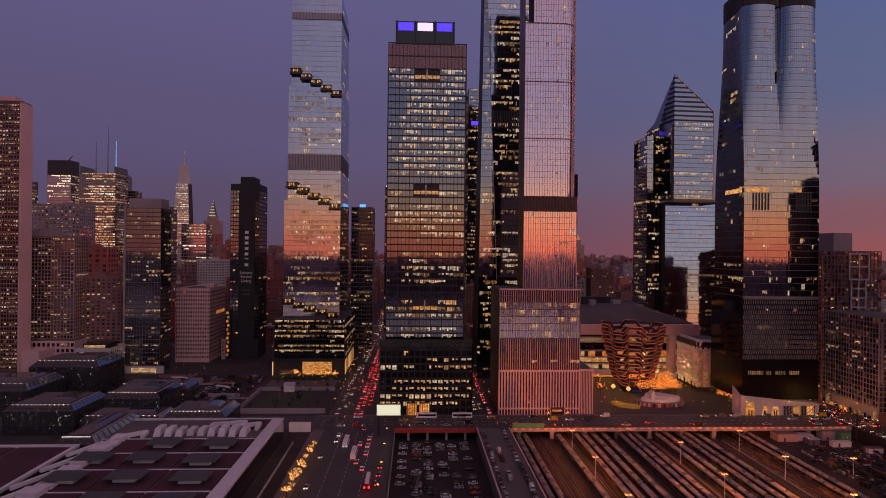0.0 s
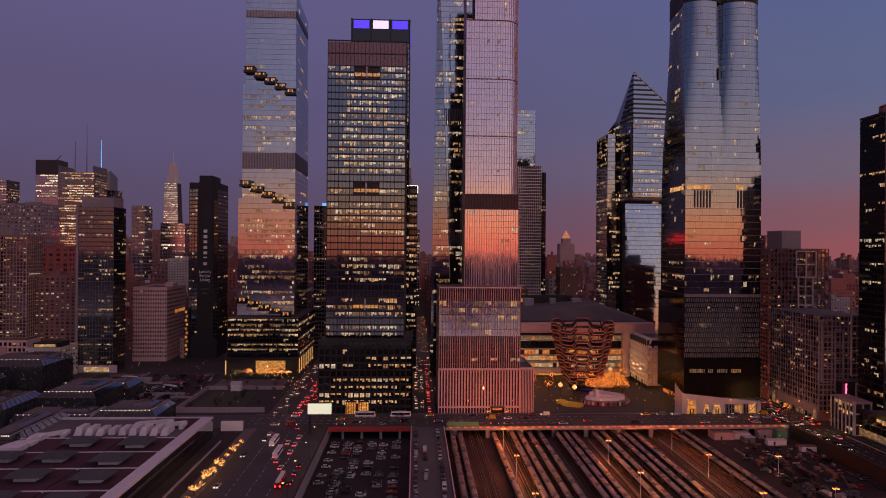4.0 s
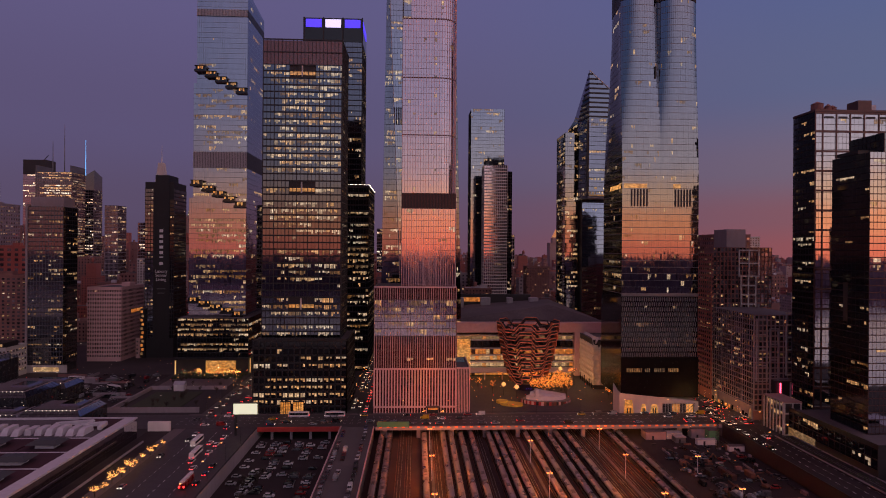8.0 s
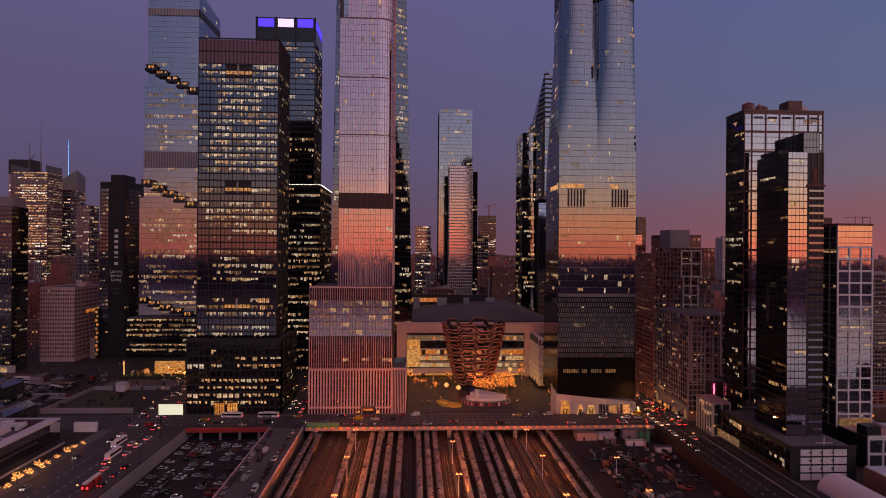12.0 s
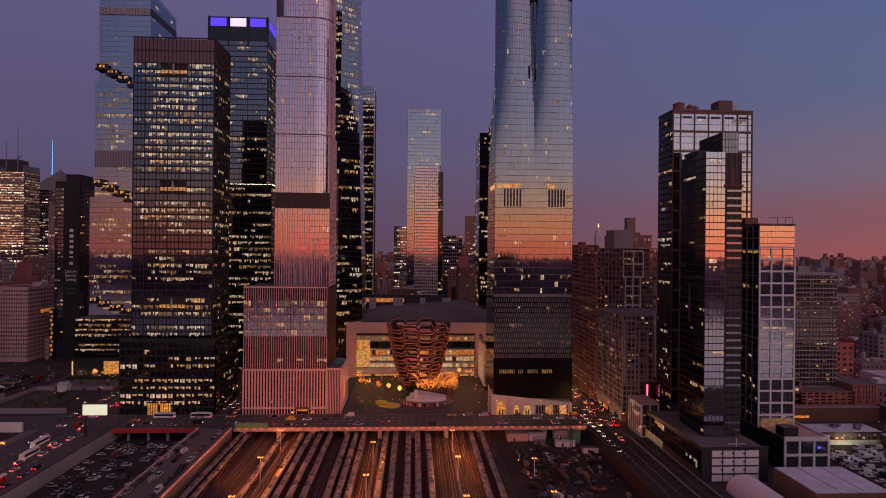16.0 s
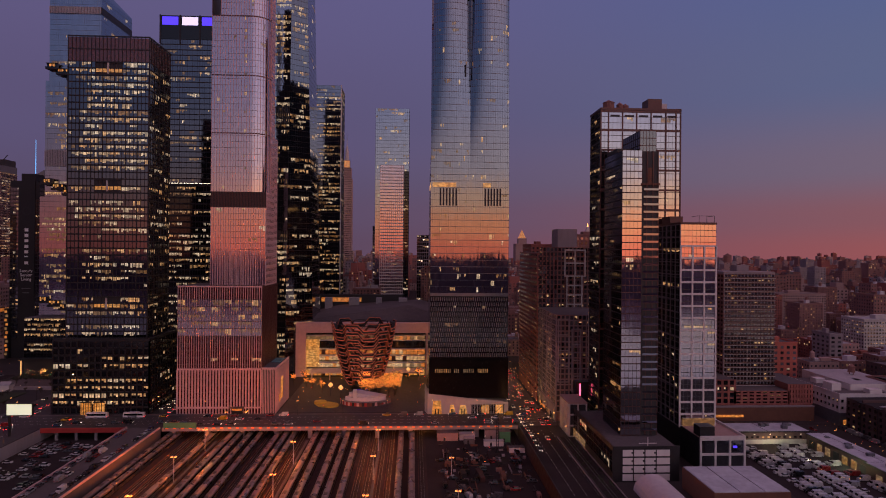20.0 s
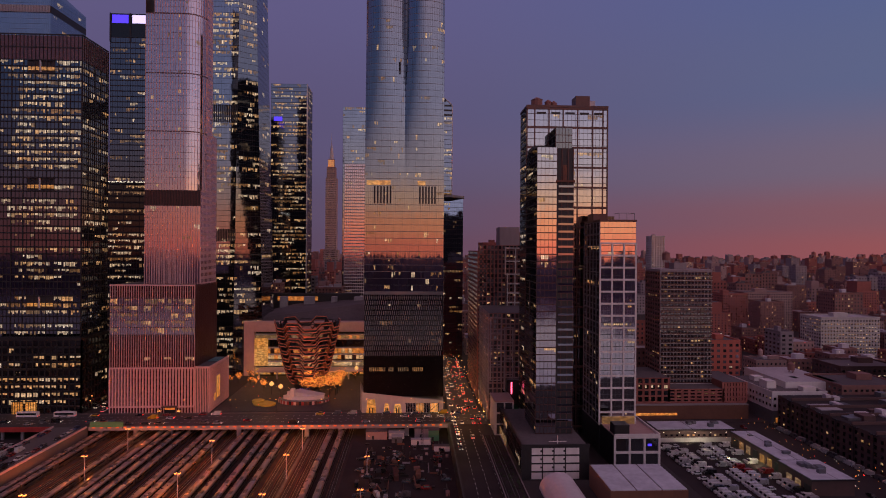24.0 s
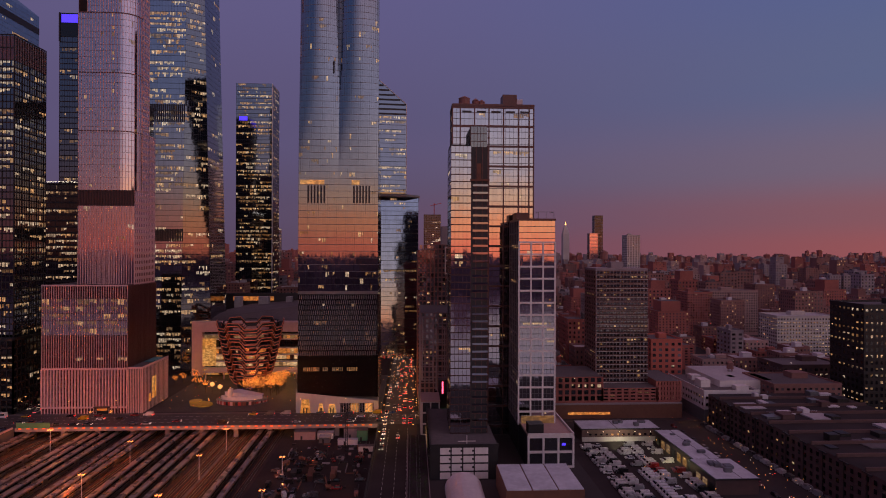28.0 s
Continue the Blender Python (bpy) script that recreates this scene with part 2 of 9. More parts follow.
def skin(owner, fn, z0, z1, nu, nz, mats, lights, bars, gu=0.1, gz=0.5, out=0.06, vw=0.16, vd=0.18, hh=0.35, hd=0.12, every=1, major=0, tilt=0.004,
         straight=True, own=0, own_z=(40, 110), pane="window_pane", seed=1, lean=0.0):
    """A curtain wall over the plan line fn(u, z): panes, mullions and floor bands.
    lean: how far each pane leans back for each metre of height;
    own: how many panes in the stretch own_z become objects of their own; the rest is one mesh."""
    rnd = random.Random(seed)
    panes, mull, bands = Soup(), Soup(), Soup()
    dz = (z1 - z0) / nz
    made, shared, band_mesh, own = 0, {}, None, int(own * .78)
    for j in range(nz):
        za, zb = z0 + j * dz, z0 + (j + 1) * dz
        pts = [fn(i / nu, (za + zb) / 2) for i in range(nu + 1)] if not straight or j == 0 else pts
        for i in range(nu):
            (xa, ya), (xb, yb) = pts[i], pts[i + 1]
            L = math.hypot(xb - xa, yb - ya)
            tx, ty = (xb - xa) / L, (yb - ya) / L
            nx, ny = ty, -tx
            k = lights[j % len(lights)][i % len(lights[0])]
            if k < 0:
                continue
            w, h = L / 2 - gu / 2, dz / 2 - gz / 2
            t1, t2 = rnd.uniform(-tilt, tilt) - lean * h, rnd.uniform(-tilt, tilt)
            cx, cy, cz = (xa + xb) / 2 + nx * out, (ya + yb) / 2 + ny * out, (za + zb) / 2
            if made < own and own_z[0] <= cz <= own_z[1]:
                key = (k, round(w, 2), round(h, 2))
                if k:
                    key += (rnd.randrange(5),)
                if key not in shared:
                    s = Soup()
                    s.box(-w, -0.03, -h, w, 0.03, h)
                    if k:
                        for a0, b0, a1, b1 in lit_cells(rnd):
                            s.quad((a0 * w, -.05, b0 * h), (a1 * w, -.05, b0 * h), (a1 * w, -.05, b1 * h), (a0 * w, -.05, b1 * h), 1)
                    shared[key] = s.mesh(pane, [mats[0], mats[k]])
                ob = new(pane, shared[key])
                ob.parent = owner
                ob.matrix_parent_inverse = owner.matrix_basis.inverted()
                ob.matrix_basis = Matrix.Translation((cx, cy, cz)) @ Euler((t1 / h, 0, math.atan2(ty, tx) + t2 / w)).to_matrix().to_4x4()
                made += 1
            else:
                def q(su, sz, o):
                    return (cx + tx * w * su + nx * o, cy + ty * w * su + ny * o, cz + h * sz)
                panes.quad(q(-1, -1, -t1 - t2), q(1, -1, t2 - t1), q(1, 1, t1 + t2), q(-1, 1, t1 - t2), 0)
                if k:
                    for a0, b0, a1, b1 in lit_cells(rnd):
                        panes.quad(q(a0, b0, .03), q(a1, b0, .03), q(a1, b1, .03), q(a0, b1, .03), k)
        if hh and straight and own:
            if band_mesh is None:
                s = Soup()
                (xa, ya), (xb, yb) = pts[0], pts[-1]
                s.bar((xa, ya, 0), (xb, yb, 0), hd * 2, hh)
                band_mesh = s.mesh("floor_band", [bars[-1]])
            ob = part("floor_band", band_mesh, None, owner)
            ob.location = (0, 0, za)
        elif hh:
            step = 1 if not straight else nu
            for i in range(0, nu, step):
                (xa, ya), (xb, yb) = pts[i], pts[min(i + step, nu)]
                bands.bar((xa, ya, za), (xb, yb, za), hd * 2, hh)
    pts = [fn(i / nu, z0) for i in range(nu + 1)]
    if vw:
        for i in range(0, nu + 1, every):
            big = major and i % major == 0
            w, d = (vw * 2.2, vd * 1.6) if big else (vw, vd)
            a, b = pts[max(i - 1, 0)], pts[min(i + 1, nu)]
            up = (b[1] - a[1], a[0] - b[0], 0)
            if straight and own:
                s = Soup()
                s.bar((*pts[i], z0), (*pts[i], z1), w, d * 2, up)
                part("mullion", s, bars[0], owner)
            elif straight:
                mull.bar((*pts[i], z0), (*pts[i], z1), w, d * 2, up)
            else:
                n = max(1, nz // 4)
                for q in range(n):
                    c0, c1 = z0 + (z1 - z0) * q / n, z0 + (z1 - z0) * (q + 1) / n
                    mull.bar((*fn(i / nu, c0), c0), (*fn(i / nu, c1), c1), w, d * 2, up)
    if panes.f:
        part("glazing", panes, mats, owner, kind="stuff")
    if mull.f:
        part("mullion_grid", mull, bars[0], owner, kind="stuff")
    if bands.f:
        part("floor_banding", bands, bars[-1], owner, kind="stuff")


def core(owner, pts, z0, z1, mat="core_dark", roof="roof_dark", name="tower_core", taper=None):
    s = Soup()
    s.prism(pts, z0, z1, 0, 1, taper)
    return part(name, s, [mat, roof], owner)


def rect(x0, y0, x1, y1):
    return [(x0, y0), (x1, y0), (x1, y1), (x0, y1)]

# ---------------------------------------------------------------- the materials of this place
glass("glass_blue", (0.165, 0.18, 0.215), 2.0, 0.05, 0.15, (1, 1, 1), 1.0)
glass("glass_silver", (0.46, 0.455, 0.51), 2.0, 0.04, 0.15, (1, 1, 1), 1.0)
glass("glass_grey", (0.02, 0.022, 0.03), 2.6)
glass("glass_rose", (0.56, 0.45, 0.5), 2.0, 0.07, 0.15, (1, 0.93, 0.95), 1.0)
glass("glass_wine", (0.05, 0.012, 0.016), 1.6, 0.1)
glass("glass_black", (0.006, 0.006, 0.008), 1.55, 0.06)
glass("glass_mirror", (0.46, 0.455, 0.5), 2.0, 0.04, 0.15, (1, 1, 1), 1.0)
glass("glass_bright", (0.33, 0.36, 0.43), 2.0, 0.05, 0.15, (1, 1, 1), 1.0)
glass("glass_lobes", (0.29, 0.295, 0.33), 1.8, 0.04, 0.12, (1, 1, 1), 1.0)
glass("glass_crown", (0.16, 0.07, 0.07), 2.0, 0.2, 0.2, (1, .9, .9), 0.5)
pane_mat("window_dim", (0.42, 0.38, 0.42), 0.7)
glass("glass_hall", (0.03, 0.03, 0.034), 1.6, 0.18)
lit("lit_warm", (1.0, 0.48, 0.18), (1.0, 0.62, 0.32), 0.8)
lit("lit_pale", (1.0, 0.62, 0.34), (1.0, 0.78, 0.56), 0.85)
lit("lit_dim", (1.0, 0.42, 0.12), (0.9, 0.55, 0.3), 0.3)
lit("lit_far", (1.0, 0.6, 0.36), (1.0, 0.8, 0.62), 1.7, cover=0.3)
lit("lit_screen", (1.0, 0.42, 0.16), (1.0, 0.55, 0.26), 1.1, cover=0.3)
lit("lit_amber", (1.0, 0.26, 0.045), (1.0, 0.38, 0.09), 0.7, cover=0.4)
lit("lit_gold", (1.0, 0.34, 0.06), (1.0, 0.46, 0.13), 0.8, cover=0.4)
solid("core_dark", (0.02, 0.018, 0.02), (0.04, 0.036, 0.038), 0.6)
solid("roof_dark", (0.06, 0.052, 0.058), (0.15, 0.13, 0.135), 0.9)
solid("roof_snow", (0.36, 0.38, 0.44), (0.62, 0.65, 0.72), 0.8, big=0.12)
solid("roof_pale", (0.28, 0.27, 0.29), (0.5, 0.48, 0.5), 0.85)
solid("frame_dark", (0.015, 0.014, 0.016), (0.04, 0.036, 0.038), 0.45, 0.3)
solid("frame_bronze", (0.07, 0.032, 0.03), (0.14, 0.07, 0.065), 0.4, 0.4)
solid("frame_grey", (0.10, 0.10, 0.11), (0.2, 0.2, 0.21), 0.45, 0.3)
solid("frame_white", (0.5, 0.48, 0.47), (0.7, 0.68, 0.66), 0.6)
solid("stone_rose", (0.55, 0.34, 0.33), (0.72, 0.48, 0.47), 0.5)
solid("stone_pale", (0.42, 0.38, 0.36), (0.6, 0.56, 0.53), 0.75, streak=True)
solid("brick_red", (0.19, 0.055, 0.045), (0.46, 0.16, 0.13), 0.9, isle=0.6)
solid("brick_brown", (0.14, 0.068, 0.06), (0.34, 0.17, 0.15), 0.9, isle=0.6)
solid("brick_dark", (0.06, 0.034, 0.033), (0.15, 0.085, 0.08), 0.9, isle=0.4)
solid("brick_tan", (0.27, 0.16, 0.145), (0.5, 0.34, 0.31), 0.9, isle=0.6)
solid("paint_brick", (0.4, 0.1, 0.07), (0.55, 0.16, 0.12), 0.85)
solid("concrete", (0.19, 0.155, 0.165), (0.37, 0.31, 0.325), 0.85, streak=True, isle=0.4)
solid("asphalt", (0.028, 0.024, 0.026), (0.062, 0.052, 0.055), 0.62, grain=0.7, big=0.05, rel=0.1)
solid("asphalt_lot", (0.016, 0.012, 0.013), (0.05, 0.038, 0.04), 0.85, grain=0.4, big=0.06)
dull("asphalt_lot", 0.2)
solid("pavement_grey", (0.075, 0.06, 0.06), (0.15, 0.12, 0.12), 0.8)
solid("city_ground", (0.02, 0.016, 0.017), (0.05, 0.04, 0.042), 0.95)
solid("ballast", (0.016, 0.008, 0.008), (0.055, 0.026, 0.024), 0.95, grain=1.5, big=0.08, rel=0.4)
solid("rail_steel", (0.2, 0.17, 0.15), (0.4, 0.36, 0.33), 0.35, 0.9)
solid("train_steel", (0.12, 0.1, 0.095), (0.22, 0.19, 0.18), 0.34, 0.85, streak=True)
solid("fin_grey", (0.14, 0.14, 0.155), (0.24, 0.24, 0.26), 0.45, 0.25)
solid("fin_silver", (0.32, 0.3, 0.315), (0.46, 0.435, 0.45), 0.45, 0.25)
solid("train_roof", (0.22, 0.18, 0.175), (0.36, 0.3, 0.29), 0.3, 0.6, grain=0.12, rel=0.0, isle=0.4)
solid("bridge_deck", (0.07, 0.06, 0.06), (0.14, 0.12, 0.115), 0.8)
solid("steel_rust", (0.12, 0.05, 0.035), (0.24, 0.11, 0.07), 0.8, 0.2)
solid("copper", (0.42, 0.12, 0.075), (0.6, 0.2, 0.13), 0.42, 0.7, grain=1.0)
solid("sedum_roof", (0.03, 0.008, 0.014), (0.07, 0.022, 0.032), 0.95, grain=0.8, big=0.05, rel=0.5)
solid("land_dull", (0.17, 0.14, 0.17), (0.28, 0.23, 0.27), 1.0, grain=0.06, big=0.01)
dull("land_dull")
solid("cap_teal", (0.035, 0.042, 0.042), (0.075, 0.085, 0.085), 0.5, 0.3)
solid("duct_white", (0.45, 0.42, 0.45), (0.68, 0.64, 0.66), 0.55)
solid("white_paint", (0.62, 0.56, 0.54), (0.8, 0.74, 0.72), 0.6, streak=True)
# the sky's pink sheen is also put into the river's base colour
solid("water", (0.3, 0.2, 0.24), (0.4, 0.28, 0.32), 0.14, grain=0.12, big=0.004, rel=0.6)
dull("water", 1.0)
solid("bark", (0.035, 0.025, 0.02), (0.08, 0.06, 0.045), 0.95)
solid("shrub", (0.02, 0.028, 0.014), (0.05, 0.06, 0.03), 0.95, isle=0.5)
solid("cushion", (0.5, 0.47, 0.4), (0.68, 0.64, 0.55), 0.35, isle=0.4)
solid("paint_yellow", (0.5, 0.33, 0.04), (0.65, 0.45, 0.08), 0.6)
solid("paint_green", (0.06, 0.2, 0.09), (0.1, 0.3, 0.14), 0.6)
solid("paint_teal", (0.05, 0.2, 0.24), (0.09, 0.32, 0.36), 0.3)
solid("paint_red", (0.3, 0.02, 0.02), (0.45, 0.05, 0.04), 0.5)
solid("base_black", (0.004, 0.004, 0.004), (0.009, 0.008, 0.009), 0.2, rel=0.0)
dull("base_black", 0.12)
solid("sign_black", (0.008, 0.007, 0.008), (0.018, 0.016, 0.018), 0.6)
solid("letter_white", (0.8, 0.79, 0.78), (0.86, 0.85, 0.84), 0.6)
glow("glow_amber", (1.0, 0.26, 0.06), 3.2)
glow("glow_string", (1.0, 0.26, 0.04), 4.4)
glow("glow_balloon", (1.0, 0.5, 0.17), 0.75)
glow("glow_straw", (1.0, 0.42, 0.11), 3.0)
glow("glow_white", (1.0, 0.86, 0.72), 2.6)
glow("glow_head", (1.0, 0.78, 0.55), 1.8)
glow("glow_spark", (1.0, 0.85, 0.65), 2.5)
glow("glow_red", (1.0, 0.025, 0.025), 5.0)
glow("glow_green", (0.1, 0.9, 0.4), 1.6)
glow("glow_blue", (0.09, 0.05, 1.0), 1.1)
glow("glow_lilac", (0.7, 0.6, 1.0), 1.2)
glow("glow_cyan", (0.15, 0.45, 1.0), 1.2)
glow("glow_sign", (0.85, 0.9, 0.62), 0.7)
glow("glow_rail", (1.0, 0.22, 0.12), 0.3)
glow("glow_ember", (1.0, 0.17, 0.03), 0.42)
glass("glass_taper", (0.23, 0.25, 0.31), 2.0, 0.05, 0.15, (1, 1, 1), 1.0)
glow("glow_pink", (1.0, 0.1, 0.2), 3.0)

STREET, YARD = 2.0, -5.0

# ---------------------------------------------------------------- ground, river, streets
def ground():
    s = Soup()
    # the sheet with the sunken rail yard and car park cut out of it
    px0, px1, py0, py1 = -11.0, 262.0, 130.0, 372.0
    gx, gy = [-4500, px0, px1, 4900], [112, py0, py1, 4700]
    for a in range(3):
        for b in range(3):
            if (a, b) != (1, 1):
                s.quad((gx[a], gy[b], STREET), (gx[a + 1], gy[b], STREET), (gx[a + 1], gy[b + 1], STREET), (gx[a], gy[b + 1], STREET))
    c = [(px0, py0), (px1, py0), (px1, py1), (px0, py1)]
    for i in range(4):
        (xa, ya), (xb, yb) = c[i], c[(i + 1) % 4]
        s.quad((xb, yb, YARD), (xa, ya, YARD), (xa, ya, STREET), (xb, yb, STREET), 1)
    s.quad(*[(x, y, YARD) for x, y in c], 2)
    s.quad((-4500, 112, -3), (4900, 112, -3), (4900, 112, STREET), (-4500, 112, STREET), 1)
    whole("ground", s, ["city_ground", "concrete", "ballast"], "dark city ground with a sunken rail yard", "ground", "structure")
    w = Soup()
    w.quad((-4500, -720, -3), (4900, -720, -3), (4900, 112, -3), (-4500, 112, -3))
    whole("water", w, "water", "wide calm river tinted pink with the dusk sky it reflects", "river", "structure")
    f = Soup()
    f.quad((-4500, -4500, 0), (4900, -4500, 0), (4900, -720, 0), (-4500, -720, 0))
    f.quad((4900, -720, -3), (-4500, -720, -3), (-4500, -720, 0), (4900, -720, 0))
    whole("far_bank_ground", f, "land_dull", "dark far bank of the river", "ground", "structure")
    # dark waterfront blocks and the hill behind them, mirrored in the glass towers
    r, h = random.Random(8), Soup()
    x = -4400
    while x < 4800:
        w = r.uniform(18, 60)
        z = r.choice((20, 30, 30, 40, 46, 52, 60, 66, 92)) + r.uniform(-6, 6)
        y = -735 - r.uniform(0, 60)
        h.box(x, y - 40, 0, x + w, y, z)
        if r.random() < .4:
            h.box(x + w * .2, y - 30, z, x + w * .7, y - 8, z + r.uniform(4, 16))
        x += w + r.choice((-8, 0, 0, 4, 12))
    h.prism([(-4500, -1250), (4900, -1250), (4900, -900), (-4500, -900)], 0, 80, 0, None, [(-4500, -1250), (4900, -1250), (4900, -1000), (-4500, -1000)])
    whole("far_bank_skyline", h, "land_dull", "dark blocks and hill on the far bank", "skyline", "stuff")


ground()


def slab(name, x0, y0, x1, y1, z0, z1, mat, label, category):
    s = Soup()
    s.box(x0, y0, z0, x1, y1, z1)
    return whole(name, s, mat, label, category, "structure")


# avenues and streets lie as thin sheets on the ground
slab("road_avenue", -900, 343.5, 1400, 371, STREET - 0.6, STREET + 0.02, "asphalt", "asphalt avenue with traffic", "road")
slab("road_wide_street", -51, 132, -12, 343, STREET - 0.5, STREET + 0.024, "asphalt", "wide asphalt street with red tail lights", "road")
slab("road_wide_street_beyond", -53, 371.5, -24, 1600, STREET - 0.5, STREET + 0.024, "asphalt", "wide asphalt street running into the city", "road")
slab("road_side_street", 36.5, 371.5, 52.0, 900, STREET - 0.5, STREET + 0.024, "asphalt", "narrow asphalt street between towers", "road")
# darker asphalt than the other streets, picked to bring this road's brightness down
slab("road_south_street", 263, 131, 279, 343, STREET - 0.5, STREET + 0.024, "asphalt_lot", "dark asphalt street beside the rail yard", "road")
slab("road_south_street_beyond", 264, 371.5, 283, 2600, STREET - 0.5, STREET + 0.024, "asphalt", "asphalt street full of red tail lights", "road")
slab("road_far_avenue", -1500, 632, 1700, 655, STREET - 0.5, STREET + 0.03, "asphalt", "asphalt avenue far off", "road")
slab("ground_car_park", -10.5, 131, 36, 371, YARD - 0.3, YARD + 0.03, "asphalt_lot", "dark asphalt of the sunken car park", "ground")
slab("ground_works_yard", 207, 131, 261.5, 371, YARD - 0.3, YARD + 0.03, "asphalt_lot", "dirty ground of the works yard", "ground")
slab("ramp_road", 36.6, 131, 55.6, 343.4, YARD, STREET + 0.03, "bridge_deck", "raised side road with parked cars", "road")

# ---------------------------------------------------------------- the named towers
GL = ["glass_blue", "lit_warm", "lit_pale", "lit_dim"]


def glset(g):
    return [g, "lit_warm", "lit_pale", "lit_dim"]


def tower_black_steel():
    """Slab of dark steel grids with many lit offices, on a wider base."""
    t = thing("office_tower", (6, 395, STREET), "dark steel-gridded office tower with rows of lit windows", "skyscraper")
    x0, x1, y0, y1 = -18.5, 31.4, 380.0, 412.0
    core(t, rect(x0 + .1, y0 + .1, x1 - .1, y1), 47, 223)
    mid = lambda u: 1.5 if 0.16 < u < 0.86 else 0.35
    lights = pattern(21, 40, 1.15, 3, 0.5, mid, (1, 2, 2, 2, 3))
    for j in (6, 13, 22, 23):
        lights[j] = [0] * 21
    for j in (34, 33):
        lights[j] = [2 if 4 < i < 17 else 0 for i in range(21)]
    holes = {(j, i) for j in (38, 39, 21, 22, 4, 5) for i in range(7, 14)}
    for j, i in holes:
        lights[j][i] = -1
    skin(t, line(x0, y0, x1, y0), 48, 222.6, 21, 40, GL, lights, ["frame_dark"], 0.2, 0.9, vw=0.2, vd=0.3, hh=0.55, hd=0.3, major=3, own=160, own_z=(48, 115))
    skin(t, line(x1, y0, x1, y1), 48, 222.6, 13, 40, GL, pattern(13, 40, 0.34, 5), ["frame_dark"], 0.2, 0.9, vw=0.2, vd=0.3, hh=0.55, hd=0.3, major=3)
    skin(t, line(x0, y1, x0, y0), 48, 222.6, 13, 40, GL, pattern(13, 40, 0.2, 6), ["frame_dark"], 0.2, 0.9, vw=0.2, vd=0.3, hh=0.55, hd=0.3, major=3)
    # two-storey terraces cut into the front
    for za, zb in ((213.8, 222.4), (139.6, 148.4), (65.4, 74.2)):
        s = Soup()
        xa, xb = x0 + 7 * 49.9 / 21, x0 + 14 * 49.9 / 21
        s.box(xa, y0 - 0.02, za, xb, y0 + 0.06, zb, 0)
        s.box(xa + .4, y0 - 0.16, za + 2.0, xb - .4, y0 - 0.05, za + 4.6, 1)
        s.box(xa + 7.7, y0 - 0.9, za + .9, xa + 8.5, y0 - 0.1, zb - .7, 2)
        s.box(xa, y0 - 0.8, zb - 0.7, xb, y0 - 0.1, zb, 3)
        s.box(xa, y0 - 0.6, za, xb, y0 - 0.1, za + 0.9, 3)
        part("terrace", s, ["core_dark", "lit_gold", "stone_pale", "frame_dark"], t, "recessed double-height terrace with warm light")
    # crown of reddish louvres
    c = Soup()
    c.box(x0, y0, 222.7, x1, y1, 237.6, 0)
    part("crown", c, ["glass_crown"], t, "reddish bronze louvred crown")
    f = Soup()
    for i in range(22):
        x = x0 + 49.9 * i / 21
        f.box(x - .14, y0 - .35, 222.7, x + .14, y0 - .02, 238.6)
    for i in range(14):
        y = y0 + 32 * i / 13
        f.box(x1 + .02, y - .14, 222.7, x1 + .35, y + .14, 238.6)
    f.box(x0 - .3, y0 - .4, 230.0, x1 + .4, y0 - .03, 230.6)
    f.box(x0 - .3, y0 - .45, 238.0, x1 + .45, y0 + .3, 238.7)
    f.box(x1 - .3, y0 + .3, 238.0, x1 + .45, y1, 238.7)
    part("crown_finning", f, ["frame_dark"], t, kind="stuff")
    b = Soup()
    b.box(14, 392, 237.6, 23, 402, 241.5)
    part("roof_plant", b, ["core_dark"], t)
    # base block
    bx0, bx1, by0, by1 = -21.6, 36.4, 371.8, 418
    core(t, rect(bx0 + .2, by0 + .2, bx1 - .2, by1), STREET, 47.6, name="base_core")
    lb = pattern(16, 10, 0.85, 9, 0.5, None, (1, 1, 2))
    for j in (0, 9):
        lb[j] = [0] * 16
    lb[0][6] = lb[0][7] = lb[0][8] = 1
    skin(t, line(bx0, by0, bx1, by0), STREET + .2, 47.6, 16, 10, glset("glass_black"), lb, ["frame_dark"], 0.8, 1.2, vw=0.7, vd=0.35, hh=1.0, hd=0.35, own=130, own_z=(3, 47))
    skin(t, line(bx1, by0, bx1, by1), STREET + .2, 47.6, 12, 10, glset("glass_black"), pattern(12, 10, 0.25, 10), ["frame_dark"], 0.8, 1.2, vw=0.7, vd=0.35, hh=1.0, hd=0.35)
    p = Soup()
    p.box(bx0, by0 - .3, 47.4, bx1 + .3, by0 + .3, 48.9)
    p.box(bx1 - .3, by0 + .3, 47.4, bx1 + .3, by1, 48.9)
    part("parapet", p, ["frame_dark"], t)
    e = Soup()
    for i, x in enumerate((-4.5, 3.5)):
        e.box(x, by0 - .7, STREET, x + 6.4, by0 - .45, 9.5, 0)
        e.box(x - .3, by0 - .9, 9.5, x + 6.7, by0 - .2, 10.2, 1)
        for k in range(5):
            g = Soup()
            g.box(x + .3 + k * 1.45, by0 - .85, STREET, x + .6 + k * 1.45, by0 - .72, 9.5)
            part("lobby_mullion", g, ["frame_dark"], t)
    part("entrance", e, ["lit_gold", "frame_dark"], t, "warmly lit lobby entrance")


